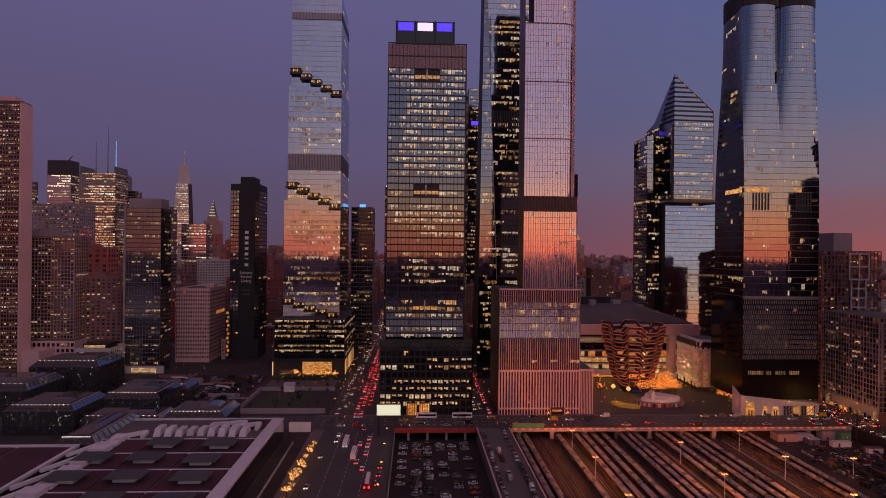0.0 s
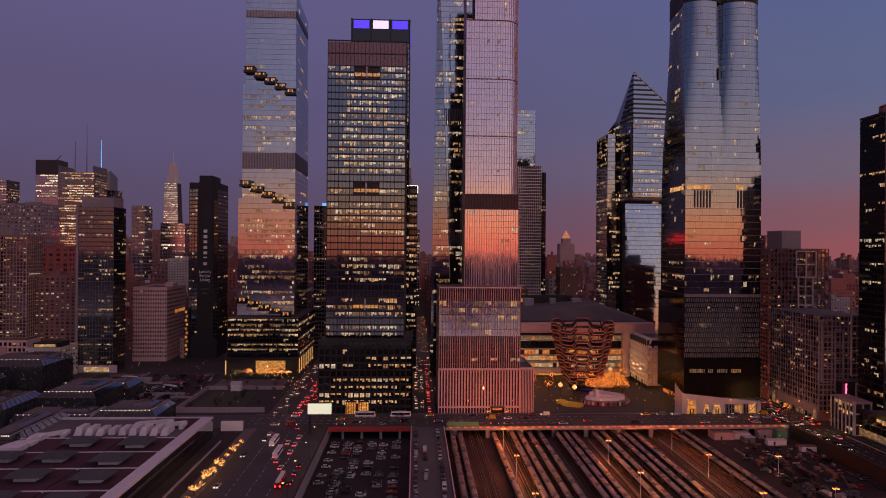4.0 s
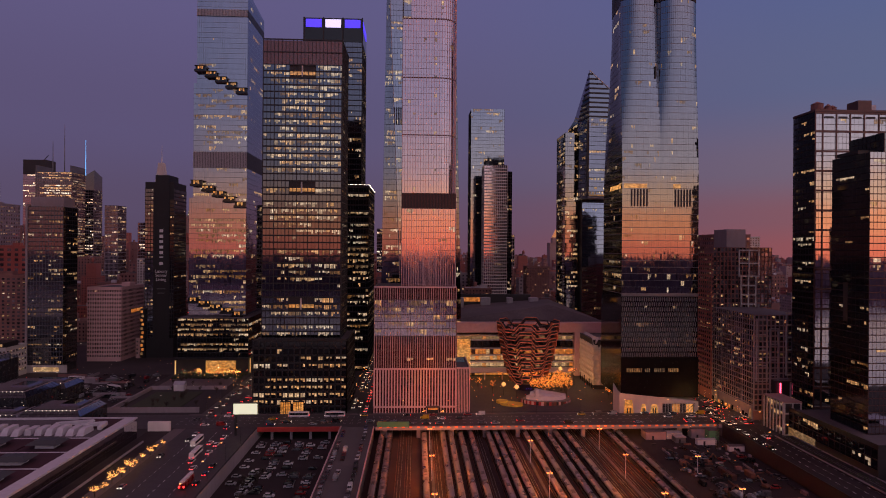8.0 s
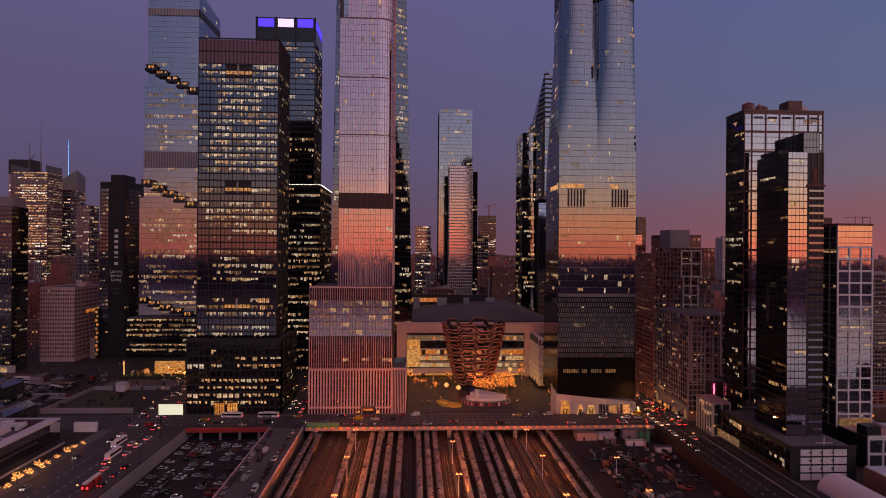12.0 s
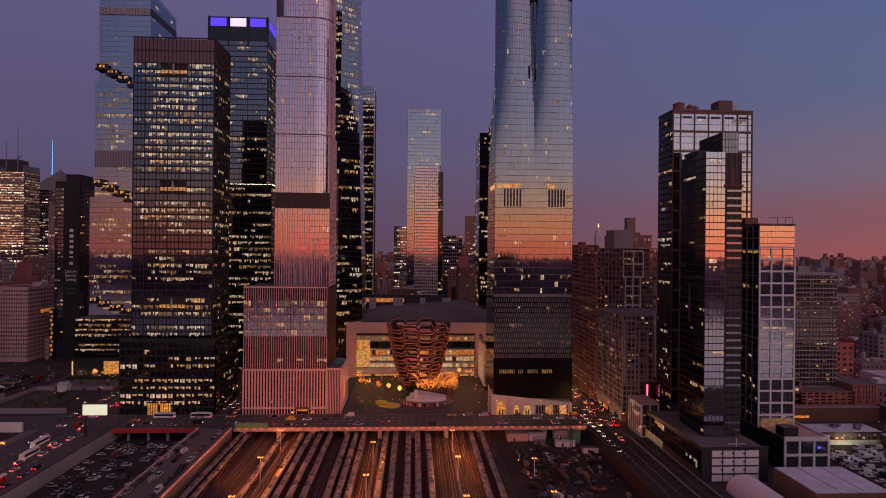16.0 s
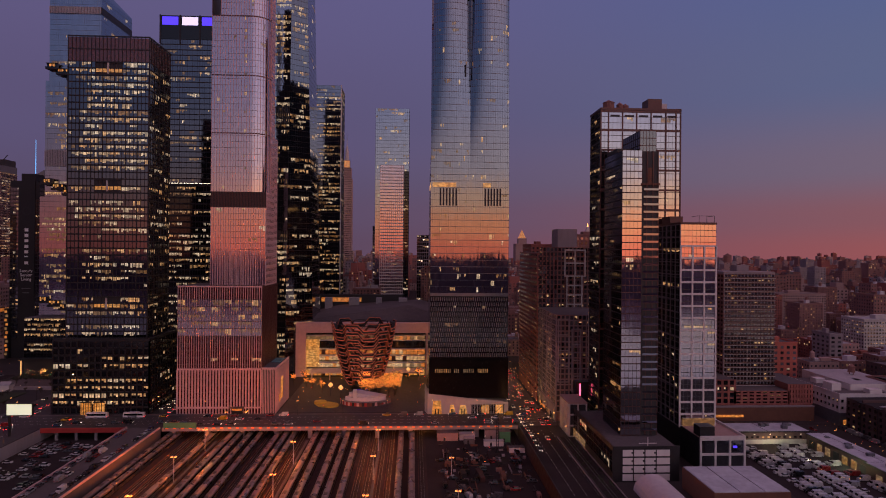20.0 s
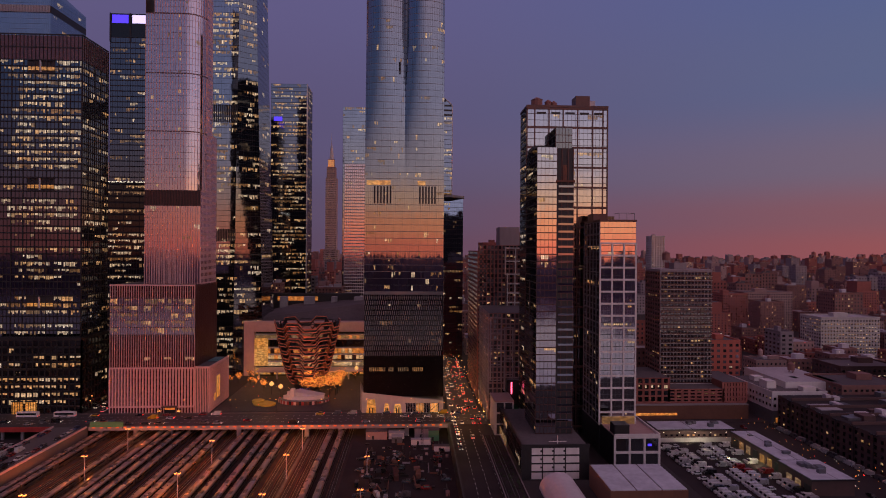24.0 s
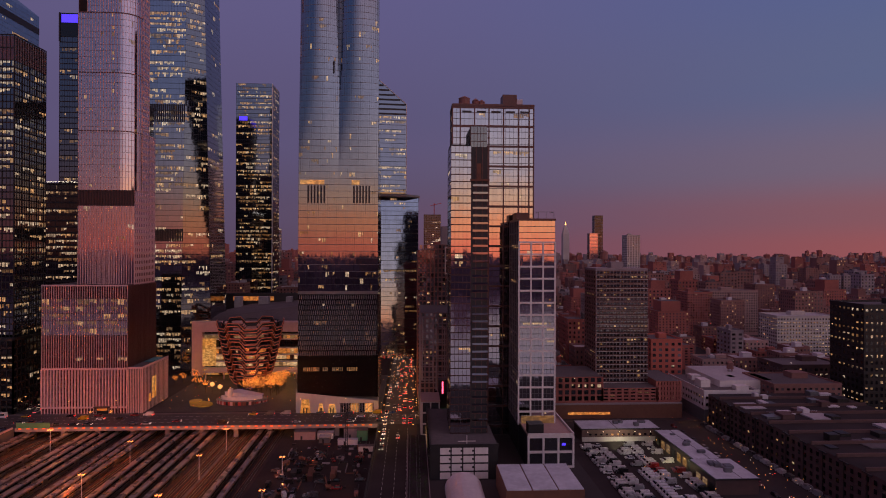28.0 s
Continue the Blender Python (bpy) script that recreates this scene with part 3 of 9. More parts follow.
def tower_stepped_glass():
    """Tall silver tower with planted terraces that climb round it."""
    t = thing("office_tower", (-86, 530, STREET), "tall silver glass tower with a stair of lit terraces winding up", "skyscraper")
    tiers = [(-111.0, 504.0), (-108.8, 507.0), (-107.0, 509.0)]
    x1, y1 = -63.8, 566
    zs = [(48, 147, tiers[0]), (147, 244, tiers[1]), (244, 318, tiers[2])]
    for n, (za, zb, (x0, y0)) in enumerate(zs):
        rows = int((zb - za) / 4.3)
        lg = pattern(24, rows, (0.75, 0.6, 0.02)[n], 22 + n, 0.75, None, (2, 3, 1, 3))
        dx = (0, 0.4, 1.0)[n]
        core(t, rect(x0 + .15, y0 + .15, x1 - dx - .15, y1 - 2 * n), za, zb)
        skin(t, line(x0, y0, x1 - dx, y0), za, zb, 24, rows, glset("glass_silver"), lg, ["frame_grey"], 0.1, 0.2, vw=0.09, vd=0.05, hh=0.14, hd=0.05, own=(120, 40, 0)[n], own_z=(50, 200))
        skin(t, line(x1 - dx, y0, x1 - dx, y1 - 2 * n), za, zb, 26, rows, glset("glass_bright"), pattern(26, rows, 0.06, 31 + n), ["frame_grey"], 0.1, 0.25, vw=0.1, vd=0.06, hh=0.16, hd=0.06)
    # lit terraces stepping down across the front
    for za, zb, xa, xb, yy in ((253.6, 232.8, -107.5, -64.6, 505.9), (157, 136.5, -109.4, -64.4, 502.9), (59, 45.5, -111.5, -66, 502.4)):
        for i in range(5):
            x, z = xa + (xb - xa) * i / 5, za + (zb - za) * i / 4.6
            s = Soup()
            w = (xb - xa) / 5 + 0.8
            s.box(x, yy - 2.2, z - .5, x + w, yy + 2.0, z + .3, 0)
            s.box(x, yy - 2.2, z + .3, x + w, yy - 2.0, z + 1.5, 1)
            s.box(x + .4, yy - .3, z + .3, x + w - .4, yy + 1.0, z + 4.4, 1)
            for k in range(5):
                if (k + i) % 4:
                    s.box(x + .7 + k * (w - 1.4) / 5, yy - .42, z + (1.6 if k % 2 else 2.6), x + .5 + (k + .85) * (w - 1.4) / 5, yy - .32, z + 4.3, 2)
            s.box(x, yy - 1.6, z + 4.4, x + w, yy + 2.0, z + 4.8, 0)
            for k in range(6):
                s.blob(x + 1 + k * (w - 2) / 5, yy - 1.4, z + 1.0, 0.7, 3)
            part("terrace", s, ["frame_dark", "glass_black", "lit_gold", "shrub"], t, "planted terrace with golden light")
    # plant floors
    for za, zb, x0, y0, dx in ((172.4, 186, -109, 506.8, 0.4), (301.4, 307.2, -107.2, 508.8, 1.0)):
        s = Soup()
        s.box(x0, y0 - .3, za, x1 - dx, y0 - .1, zb, 0)
        n = 34
        for i in range(n):
            x = x0 + (x1 - dx - x0) * (i + .5) / n
            s.box(x - .42, y0 - .75, za, x + .42, y0 - .28, zb, 1)
        s.box(x1 - dx + .1, y0, za, x1 - dx + .3, y1 - 4, zb, 0)
        part("louvre_band", s, ["frame_dark", "fin_silver"], t, "band of plant-room louvres")
    # wide base with shops
    core(t, rect(-114.9, 492, -58, 572), STREET, 47.5, name="base_core")
    lb = pattern(22, 8, 0.7, 28, 0.5, None, (1, 2, 3))
    skin(t, line(-115, 491.8, -58, 491.8), 15, 47.5, 22, 8, glset("glass_black"), lb, ["frame_dark"], 0.2, 0.7, own=60, own_z=(10, 48))
    skin(t, line(-57.8, 492, -57.8, 572), 15, 47.5, 26, 8, glset("glass_black"), pattern(26, 8, 0.6, 29), ["frame_dark"], 0.2, 0.7)
    s = Soup()
    s.box(-116, 488, 13.5, -57, 492, 15.2, 1)
    s.box(-92, 491.2, STREET, -68, 491.7, 12.6, 0)
    part("arcade", s, ["lit_gold", "frame_dark"], t, "golden lit ground-floor arcade")
    for i in range(7):
        s = Soup()
        s.box(-57.5, 495 + i * 10, STREET, -57.1, 495.7 + i * 10, 14)
        part("light_column", s, ["glow_balloon"], t, "slim glowing column")
    s = Soup()
    s.box(-116, 489, STREET, -115.4, 490, 13)
    part("light_column", s, ["glow_balloon"], t, "slim glowing column")
    # sloped crown corner
    c = Soup()
    c.prism(rect(-107.0, 509.2, -64.9, 562), 318, [324, 324, 318.4, 324], 0)
    part("crown", c, ["glass_silver"], t)


def tower_rose():
    """Slim rose-grey tower with a rounded corner over a finned stone base."""
    t = thing("residential_tower", (80, 395, STREET), "slim rose-toned tower with a rounded corner above a finned stone base", "skyscraper")
    x0, x1, y0, y1, r = 70.0, 105.0, 381.0, 401.0, 10.0

    def bend(xs):
        """The west front from xs to the rounded south-west corner."""
        def plan(u, z):
            a, b = x1 - r - xs, r * math.pi / 2
            d = u * (a + b)
            if d < a:
                return (xs + d, y0)
            q = (d - a) / r
            return (x1 - r + r * math.sin(q), y0 + r - r * math.cos(q))
        return plan

    def shaft(xs, za, zb, name):
        pts = [bend(xs)(i / 16, 0) for i in range(17)]
        core(t, [(x + .1 - .25 * (i > 8), y + .2) for i, (x, y) in enumerate(pts)] + [(x1 - .25, y1), (xs + .1, y1)], za, zb, name=name)
    shaft(x0, 140.9, 254, "tower_core")
    shaft(x0 + 5.5, 254, 330, "upper_core")
    core(t, rect(x0 + .1, y0 + .15, x1 - .3, y1), 81, 131.6, name="lower_core")
    look_rose = dict(gu=0.16, gz=0.12, vw=0.26, vd=0.3, hh=0.2, hd=0.07, straight=False)

    def warm_column(rows, seed):
        lg = pattern(24, rows, 0.012, seed, 0.2, None, (1, 3, 3))
        rr = random.Random(seed)
        for j in range(rows):
            if rr.random() < .45:
                lg[j][12 if seed % 2 else 13] = rr.choice((1, 3))
        return lg
    skin(t, bend(x0), 141.5, 254, 24, 28, glset("glass_rose"), warm_column(28, 41), ["stone_rose", "frame_bronze"], own=70, own_z=(141, 175), **look_rose)
    skin(t, bend(x0 + 5.5), 254.4, 330, 22, 19, glset("glass_rose"), warm_column(19, 45), ["stone_rose", "frame_bronze"], **look_rose)
    skin(t, line(x0, y0, x1 - .4, y0), 81.6, 131.5, 22, 13, glset("glass_rose"), pattern(22, 13, 0.02, 43), ["stone_rose", "frame_bronze"], 0.16, 0.12, vw=0.26, vd=0.3, hh=0.2, hd=0.07, own=100, own_z=(90, 131))
    for z in (179, 216, 254):
        s = Soup()
        for i in range(24):
            a, b = bend(x0)(i / 24, 0), bend(x0)((i + 1) / 24, 0)
            s.bar((*a, z), (*b, z), 0.5, 0.7)
        part("joint_band", s, ["frame_bronze"], t)
    s = Soup()
    s.prism(rect(x0, y0 + .3, x1 - .3, y1), 131.5, 141.5, 0)
    for i in range(37):
        x = x0 + (x1 - x0 - .3) * i / 36
        s.box(x - .2, y0 - .2, 131.5, x + .2, y0 + .28, 141.5, 1)
    part("louvre_band", s, ["core_dark", "frame_bronze"], t, "dark louvred plant floor")
    # south flank of rose stone with narrow windows, deeper below
    def flank(ya, yb, za, zb, nu, nz, seed):
        s = Soup()
        s.box(x1 - .24, ya, za, x1 - .02, yb, zb)
        part("south_flank", s, ["stone_rose"], t, "smooth rose stone flank")
        skin(t, line(x1, ya, x1, yb), za, zb, nu, nz, glset("glass_rose"), pattern(nu, nz, 0.04, seed), ["stone_rose"], 1.2, 1.9, out=0.03, vw=0.5, vd=0.12, hh=1.0, hd=0.1)
    flank(y0 + r, y1, 141.5, 330, 4, 46, 44)
    flank(y0, y1, 81.6, 141.4, 8, 15, 48)
    core(t, rect(80, y1 + .05, x1 - .3, 410), STREET, 180, "stone_rose", name="rear_wing")
    flank(y1 + .05, 410, 81.6, 180, 4, 24, 49)
    s = Soup()
    s.box(x0 - .3, y0 + .2, 81.6, x0 - .02, y1, 330)
    part("north_flank", s, ["frame_bronze"], t, "dark bronze north flank")
    # finned base
    bx0, bx1, by0, by1 = 53.6, 104.8, 372.0, 412.0
    core(t, rect(bx0 + .1, by0 + .1, bx1 - .1, by1), STREET, 81.3, "core_dark", name="base_core")
    lb = [[random.Random(77 + i // 2 + 40 * j).choice((0, 0, 1, 1) if j == 7 else (0,)) for i in range(25)] for j in range(11)]
    lb[0] = [0] * 25
    ms = ["glass_wine", "lit_warm", "lit_pale", "lit_dim"]
    skin(t, line(bx0, by0, bx1, by0), STREET + .3, 50.4, 25, 11, ms, lb, ["frame_bronze"], 0.2, 0.4, vw=0, hh=0.22, hd=0.1, own=120, own_z=(26, 50))
    lm = [[random.Random(j * 31 + i // 2).choice((0, 0, 1, 3, 3)) for i in range(25)] for j in range(5)]
    skin(t, line(bx0, by0, bx1, by0), 50.6, 73.4, 25, 5, glset("glass_rose"), lm, ["frame_bronze"], 0.15, 0.4, vw=0, hh=0.3, hd=0.12, own=125, own_z=(50, 74))
    skin(t, line(bx0, by0, bx1, by0), 73.6, 81.2, 25, 2, ms, [[0] * 25] * 2, ["frame_bronze"], 0.2, 0.4, vw=0, hh=0.22, hd=0.1)
    skin(t, line(bx1, by0, bx1, by1), STREET + .3, 81.2, 18, 18, ms, pattern(18, 18, 0.1, 46), ["frame_bronze"], 0.3, 0.5, vw=0.3, vd=0.2, hh=0.4, hd=0.1)
    # wide stone fins below, slender ones above
    for k in range(29):
        x = bx0 + (bx1 - bx0) * k / 28
        f = Soup()
        f.box(x - .42, by0 - .9, 6.4, x + .42, by0 - .13, 29.4)
        f.box(x - .3, by0 - .7, STREET, x + .3, by0 - .13, 5.6)
        part("fin", f, ["stone_rose"], t)
    for k in range(37):
        x = bx0 + (bx1 - bx0) * k / 36
        f = Soup()
        f.box(x - .15, by0 - .55, 30.4, x + .15, by0 - .13, 50.5)
        f.box(x - .09, by0 - .5, 50.5, x + .09, by0 - .13, 73.5)
        f.box(x - .15, by0 - .55, 73.5, x + .15, by0 - .13, 81.6)
        part("fin", f, ["stone_rose"], t, "slender stone fin")
    for za, zb in ((5.6, 6.4), (29.4, 30.4), (81.0, 81.9)):
        f = Soup()
        f.box(bx0 - .2, by0 - .95, za, bx1 + .2, by0 - .12, zb)
        part("ledge", f, ["stone_rose"], t)
    # full-height fins over the lower glass of the shaft
    f = Soup()
    for k in range(21):
        x = x0 + 30 * k / 20
        f.box(x - .12, y0 - .5, 81.9, x + .12, y0 - .1, 103.5)
    part("shaft_finning", f, ["stone_rose"], t, kind="stuff")
    f = Soup()
    for k in range(34):
        y = by0 + 40 * k / 33
        f.box(bx1 + .13, y - .2, STREET, bx1 + .5, y + .2, 81.6)
    part("side_finning", f, ["frame_bronze"], t, kind="stuff")
    n = Soup()
    n.box(bx0 - .5, by0, STREET, bx0 - .05, by1, 81.5)
    part("north_wall", n, ["frame_bronze"], t, "blank bronze flank")
    # lower plinth towards the square
    s = Soup()
    s.box(104.9, 372.5, STREET, 113.6, 411, 30, 0)
    s.box(105.3, 373.5, 30.0, 113.0, 410, 30.3, 1)
    part("plinth", s, ["core_dark", "roof_dark"], t)
    f = Soup()
    for k in range(9):
        x = 105.6 + 8.0 * k / 8
        f.box(x - .2, 372.0, STREET, x + .2, 372.45, 30.6)
    for k in range(20):
        y = 372.6 + 38 * k / 19
        f.box(113.65, y - .22, STREET, 114.05, y + .22, 30.6)
    f.box(104.9, 371.9, 29.6, 114.1, 372.6, 30.8)
    f.box(113.5, 372.6, 29.6, 114.1, 411, 30.8)
    q = Soup()
    q.box(106.2, 392, 30.3, 112.2, 406, 30.6)
    part("roof_pool", q, ["paint_teal"], t, "small turquoise roof pool")
    for ya, za, zb in ((381, 7, 12), (385.5, 8, 22), (389, 8, 22)):
        q = Soup()
        q.box(114.08, ya, za, 114.16, ya + 2.6, zb)
        part("side_window", q, ["lit_gold"], t, "golden lit side window")
    part("plinth_finning", f, ["stone_rose"], t, kind="stuff")
    s = Soup()
    s.box(87, 370.6, STREET, 94, 371.0, 6.0, 2)
    s.box(87.5, 370.3, 4.4, 93.5, 370.5, 5.6, 0)
    s.box(86, 368.8, 6.0, 95, 371.0, 6.8, 1)
    part("entrance", s, ["lit_amber", "frame_bronze", "sign_black"], t, "dark hotel entrance under a canopy")


def tower_twin_lobes():
    """Residential tower whose square base swells into two rounded shafts."""
    t = thing("residential_tower", (235, 390, STREET), "glass tower swelling from a square base into two rounded shafts", "skyscraper")
    x0, x1, y0, y1 = 210.0, 259.6, 369.5, 410.0

    def plan(u, z):
        k = min(max((z - 140) / 122, 0), 1)
        k = k * k * (3 - 2 * k)
        # walk the outline: north flank, west front with two bulges, south flank
        flank, front, deep = 34.0, 49.6, 5.6 * k
        d = u * (2 * flank + front)
        if d < flank:
            q = d / flank
            return (x0 + 2.2 * k * math.sin(math.pi * q) + 5 * k * (1 - q) ** 3, y1 - 4 - q * (y1 - 4 - y0) + deep * q ** 6)
        if d > flank + front:
            q = (d - flank - front) / flank
            return (x1 - 2.2 * k * math.sin(math.pi * q) - 5 * k * q ** 3, y0 + q * (y1 - 4 - y0) + deep * (1 - q) ** 6)
        q = (d - flank) / front
        w = abs(((q * 2) % 1.0) * 2 - 1) if 0 < q < 1 else 1.0
        return (x0 + q * front, y0 + deep * (1 - math.sqrt(1 - (.86 * w) ** 2)) / .4897)

    n, fa = 44, 34.0 / 117.6
    for za, zb, rows in ((137, 266, 32), (78, 137, 14)):
        parts_n = 16 if za > 100 else 5
        for q in range(parts_n):
            a, b = za + (zb - za) * q / parts_n, za + (zb - za) * (q + 1) / parts_n
            pl = [plan(i / 40, (a + b) / 2) for i in range(41)]
            pl2 = [(235 + (x - 235) * 0.96, 392 + (y - 392) * 0.9) for x, y in pl]
            core(t, pl2, a, b)
        # flanks get darker glass than the front, putting their dim reflections in colour
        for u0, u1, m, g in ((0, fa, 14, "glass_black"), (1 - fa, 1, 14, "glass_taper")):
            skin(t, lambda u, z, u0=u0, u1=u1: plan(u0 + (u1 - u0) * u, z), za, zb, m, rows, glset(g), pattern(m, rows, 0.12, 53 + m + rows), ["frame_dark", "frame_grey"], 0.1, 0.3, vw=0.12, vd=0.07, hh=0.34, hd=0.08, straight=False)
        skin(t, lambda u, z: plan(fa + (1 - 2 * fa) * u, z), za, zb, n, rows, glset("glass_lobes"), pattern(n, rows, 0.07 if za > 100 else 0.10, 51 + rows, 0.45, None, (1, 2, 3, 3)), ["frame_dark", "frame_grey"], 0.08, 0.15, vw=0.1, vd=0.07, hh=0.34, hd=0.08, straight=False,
             own=40 if za > 100 else 150, own_z=(80, 150))
    s = Soup()
    pl = [plan(i / 84, 264) for i in range(85)]
    s.prism(pl, 266, 279, 0)
    for i in range(0, 121):
        x, y = plan(i / 120, 264)
        s.box(x - .22, y - .3, 266.2, x + .22, y + .3, 280, 1)
    part("crown", s, ["core_dark", "frame_dark"], t, "dark finned crown")
    for xa, xb in ((216, 226), (244.5, 254)):
        for i in range(6):
            s = Soup()
            x = xa + (xb - xa) * i / 5
            s.box(x - .5, y0 - .3, 133.5, x + .5, y0 + 1.5, 144.5, 0)
            part("louvre", s, ["core_dark"], t, "black vertical plant louvre")
    for x in (231.6, 240.4):
        s = Soup()
        s.box(x - .35, y0 + 1.0, 215.5, x + .35, y0 + 6, 223.2, 0)
        part("louvre", s, ["core_dark"], t, "black vertical plant louvre")
    s = Soup()
    s.box(211, y0 - .12, 145.2, 226, y0 + .1, 148.0, 0)
    s.box(243, y0 - .12, 145.2, 248, y0 + .1, 148.0, 0)
    s.box(209.75, 372, 145.0, 209.95, 392, 147.8, 0)
    part("amenity_floor", s, ["lit_gold"], t, "golden lit amenity floor")
    # folded-metal middle of the base
    core(t, rect(x0, y0, x1, y1), 37, 78, "glass_black", name="base_core")
    k = 0
    zig = Soup()
    for j in range(12):
        z = 37.6 + j * 3.2
        for i in range(42):
            x = x0 + (x1 - x0) * (i + .3 + 0.45 * (j % 2)) / 42.6
            w = .25 - .006 * j
            zig.box(x - w, y0 - .5, z + .3, x + w, y0 - .12, z + 2.75, 0)
    part("metal_cladding", zig, ["fin_grey"], t, "staggered folded silver fins", kind="stuff")
    s = Soup()
    s.box(x0 - .1, y0 - .3, 76.2, x1 + .1, y0 - .05, 78.2, 0)
    part("ledge", s, ["frame_grey"], t)
    skin(t, line(x0, y0, x1, y0), 38, 78, 27, 11, ["glass_black", "lit_pale", "lit_dim", "lit_dim"], pattern(27, 11, 0.06, 57), ["frame_dark"], 0.3, 0.5, vw=0, hh=0.2, own=0)
    # black glass lower part with a slanting hem over a white arcade
    s = Soup()
    s.prism(rect(x0 - .2, y0 - .4, x1 + .4, y1), 12, 37.4, 0)
    part("black_base", s, ["base_black"], t, "black polished base")
    s = Soup()
    for xa, n in ((213.5, 9), (225.5, 3), (231.5, 6), (240.5, 6)):
        for i in range(n):
            s.box(xa + i * 1.15, y0 - .55, 28.0, xa + i * 1.15 + .75, y0 - .42, 30.4, 0)
    part("slot_windows", s, ["lit_dim"], t, "row of small lit slots")
    s = Soup()
    s.prism([(x0 - 2.6, y0 + 7), (x0 - 1, y0 - .5), (x0 + 22, y0 - .7), (x1 + .5, y0 - .8), (x1 + .5, y0 + 8), (x0 - 1, y0 + 9)], STREET, [20, 14.8, 8.9, 9.2, 9.2, 16], 0)
    part("white_arcade", s, ["stone_pale"], t, "white stone arcade with a slanting top")
    for xa, w, z in ((x0 + 2.6, 4.6, 10.6), (x0 + 13.4, 2.2, 8.0), (x0 + 19.6, 3.6, 7.6)):
        s = Soup()
        s.quad((xa - .9, y0 - .95, STREET), (xa + w + .9, y0 - .95, STREET), (xa + w, y0 - .95, z), (xa, y0 - .95, z), 0)
        part("arcade_window", s, ["lit_gold"], t, "tapering window with golden light")
        for k in range(2):
            s = Soup()
            s.box(xa + w * (.3 + .4 * k) - .35, y0 - 1.1, STREET, xa + w * (.3 + .4 * k) + .35, y0 - .98, STREET + 3.2)
            part("window_pier", s, ["frame_dark"], t)
    s = Soup()
    s.box(x0 + 26.5, y0 - 1.0, STREET + .2, x1 - 2.4, y0 - .86, 8.0, 0)
    s.box(x0 + 33, y0 - 1.04, STREET + .4, x0 + 38, y0 - 1.01, 7.8, 1)
    s.box(x0 + 42, y0 - 1.04, STREET + .4, x1 - 2.8, y0 - 1.01, 7.8, 1)
    part("lobby_glazing", s, ["glass_black", "lit_gold"], t, "glazed lobby with golden light")
    for k in range(21):
        s = Soup()
        x = x0 + 26.6 + k * 1.0
        s.box(x - .1, y0 - 1.25, STREET, x + .1, y0 - 1.06, 8.2)
        part("lobby_mullion", s, ["stone_pale"], t)
    for xa, xb in ((x0 + 26, x0 + 35), (x1 - 2, x1 - 9)):
        s = Soup()
        s.bar((xa, y0 - 1.4, 8.2), (xb, y0 - 1.4, STREET + .3), .25, .25, (0, 1, 0))
        part("brace", s, ["frame_bronze"], t)


def tower_blue_crown():
    """Dark office tower behind, with three blue screens at the top."""
    t = thing("office_tower", (6, 540, STREET), "dark glass office tower with blue-lit screens at its crown", "skyscraper")
    x0, x1, y0, y1 = -18.4, 31.6, 514, 552
    core(t, rect(x0 + .1, y0 + .1, x1 - .1, y1 - .1), 150, 304)
    skin(t, line(x0, y0, x1, y0), 160, 284, 24, 27, glset("glass_blue"), pattern(24, 27, 0.25, 61, 0.6, None, (1, 2, 3, 3)), ["frame_dark"], 0.2, 0.9, hh=0.5, major=8, own=0)
    skin(t, line(x1, y0, x1, y1), 160, 284, 18, 27, glset("glass_grey"), pattern(18, 27, 0.3, 62), ["frame_dark"], 0.2, 0.9, hh=0.5, major=6)
    s = Soup()
    s.box(x0, y0 - .2, 284, x1 + .2, y1, 304.2, 0)
    for i in range(4):
        x = x0 + 50 * i / 3
        s.box(x - .6, y0 - .6, 280, x + .6, y0 - .1, 304.6, 1)
    part("crown", s, ["glass_black", "frame_dark"], t)
    for i, m in enumerate(("glow_blue", "glow_lilac", "glow_blue")):
        q = Soup()
        x = x0 + 50 * i / 3
        q.box(x + 1.6, y0 - .5, 296, x + 15, y0 - .25, 303, 0)
        part("crown_screen", q, [m], t, "glowing crown screen")
    q = Soup()
    q.box(x1 + .3, y0 + 3, 296, x1 + .5, y1 - 3, 303, 0)
    part("crown_screen", q, ["glow_blue"], t, "glowing crown screen")
    # broad lower block
    core(t, rect(-26, 500, 39, 566), STREET, 157, name="base_core")
    skin(t, line(-26, 499.8, 39.2, 499.8), STREET, 157, 30, 31, glset("glass_black"), pattern(30, 31, 0.75, 63, 0.6, None, (1, 2, 2, 3)), ["frame_dark"], 0.25, 1.4, hh=0.9, hd=0.3, major=6, own=0)
    skin(t, line(39.2, 500, 39.2, 566), STREET, 157, 28, 31, glset("glass_black"), pattern(28, 31, 0.4, 64), ["frame_dark"], 0.25, 1.4, hh=0.9, hd=0.3, major=6)
    s = Soup()
    s.box(-26, 499.5, 157, 39.5, 500.3, 158.4, 0)
    s.box(38.7, 500.3, 157, 39.5, 566, 158.4, 0)
    for i in range(60):
        s.blob(-25 + i * 1.08, 499.4, 159.0, 0.35, 1)
    for i in range(50):
        s.blob(39.6, 501 + i * 1.3, 159.0, 0.45, 1)
    part("terrace_rail", s, ["frame_dark", "glow_spark"], t, "terrace edge with small white lights")


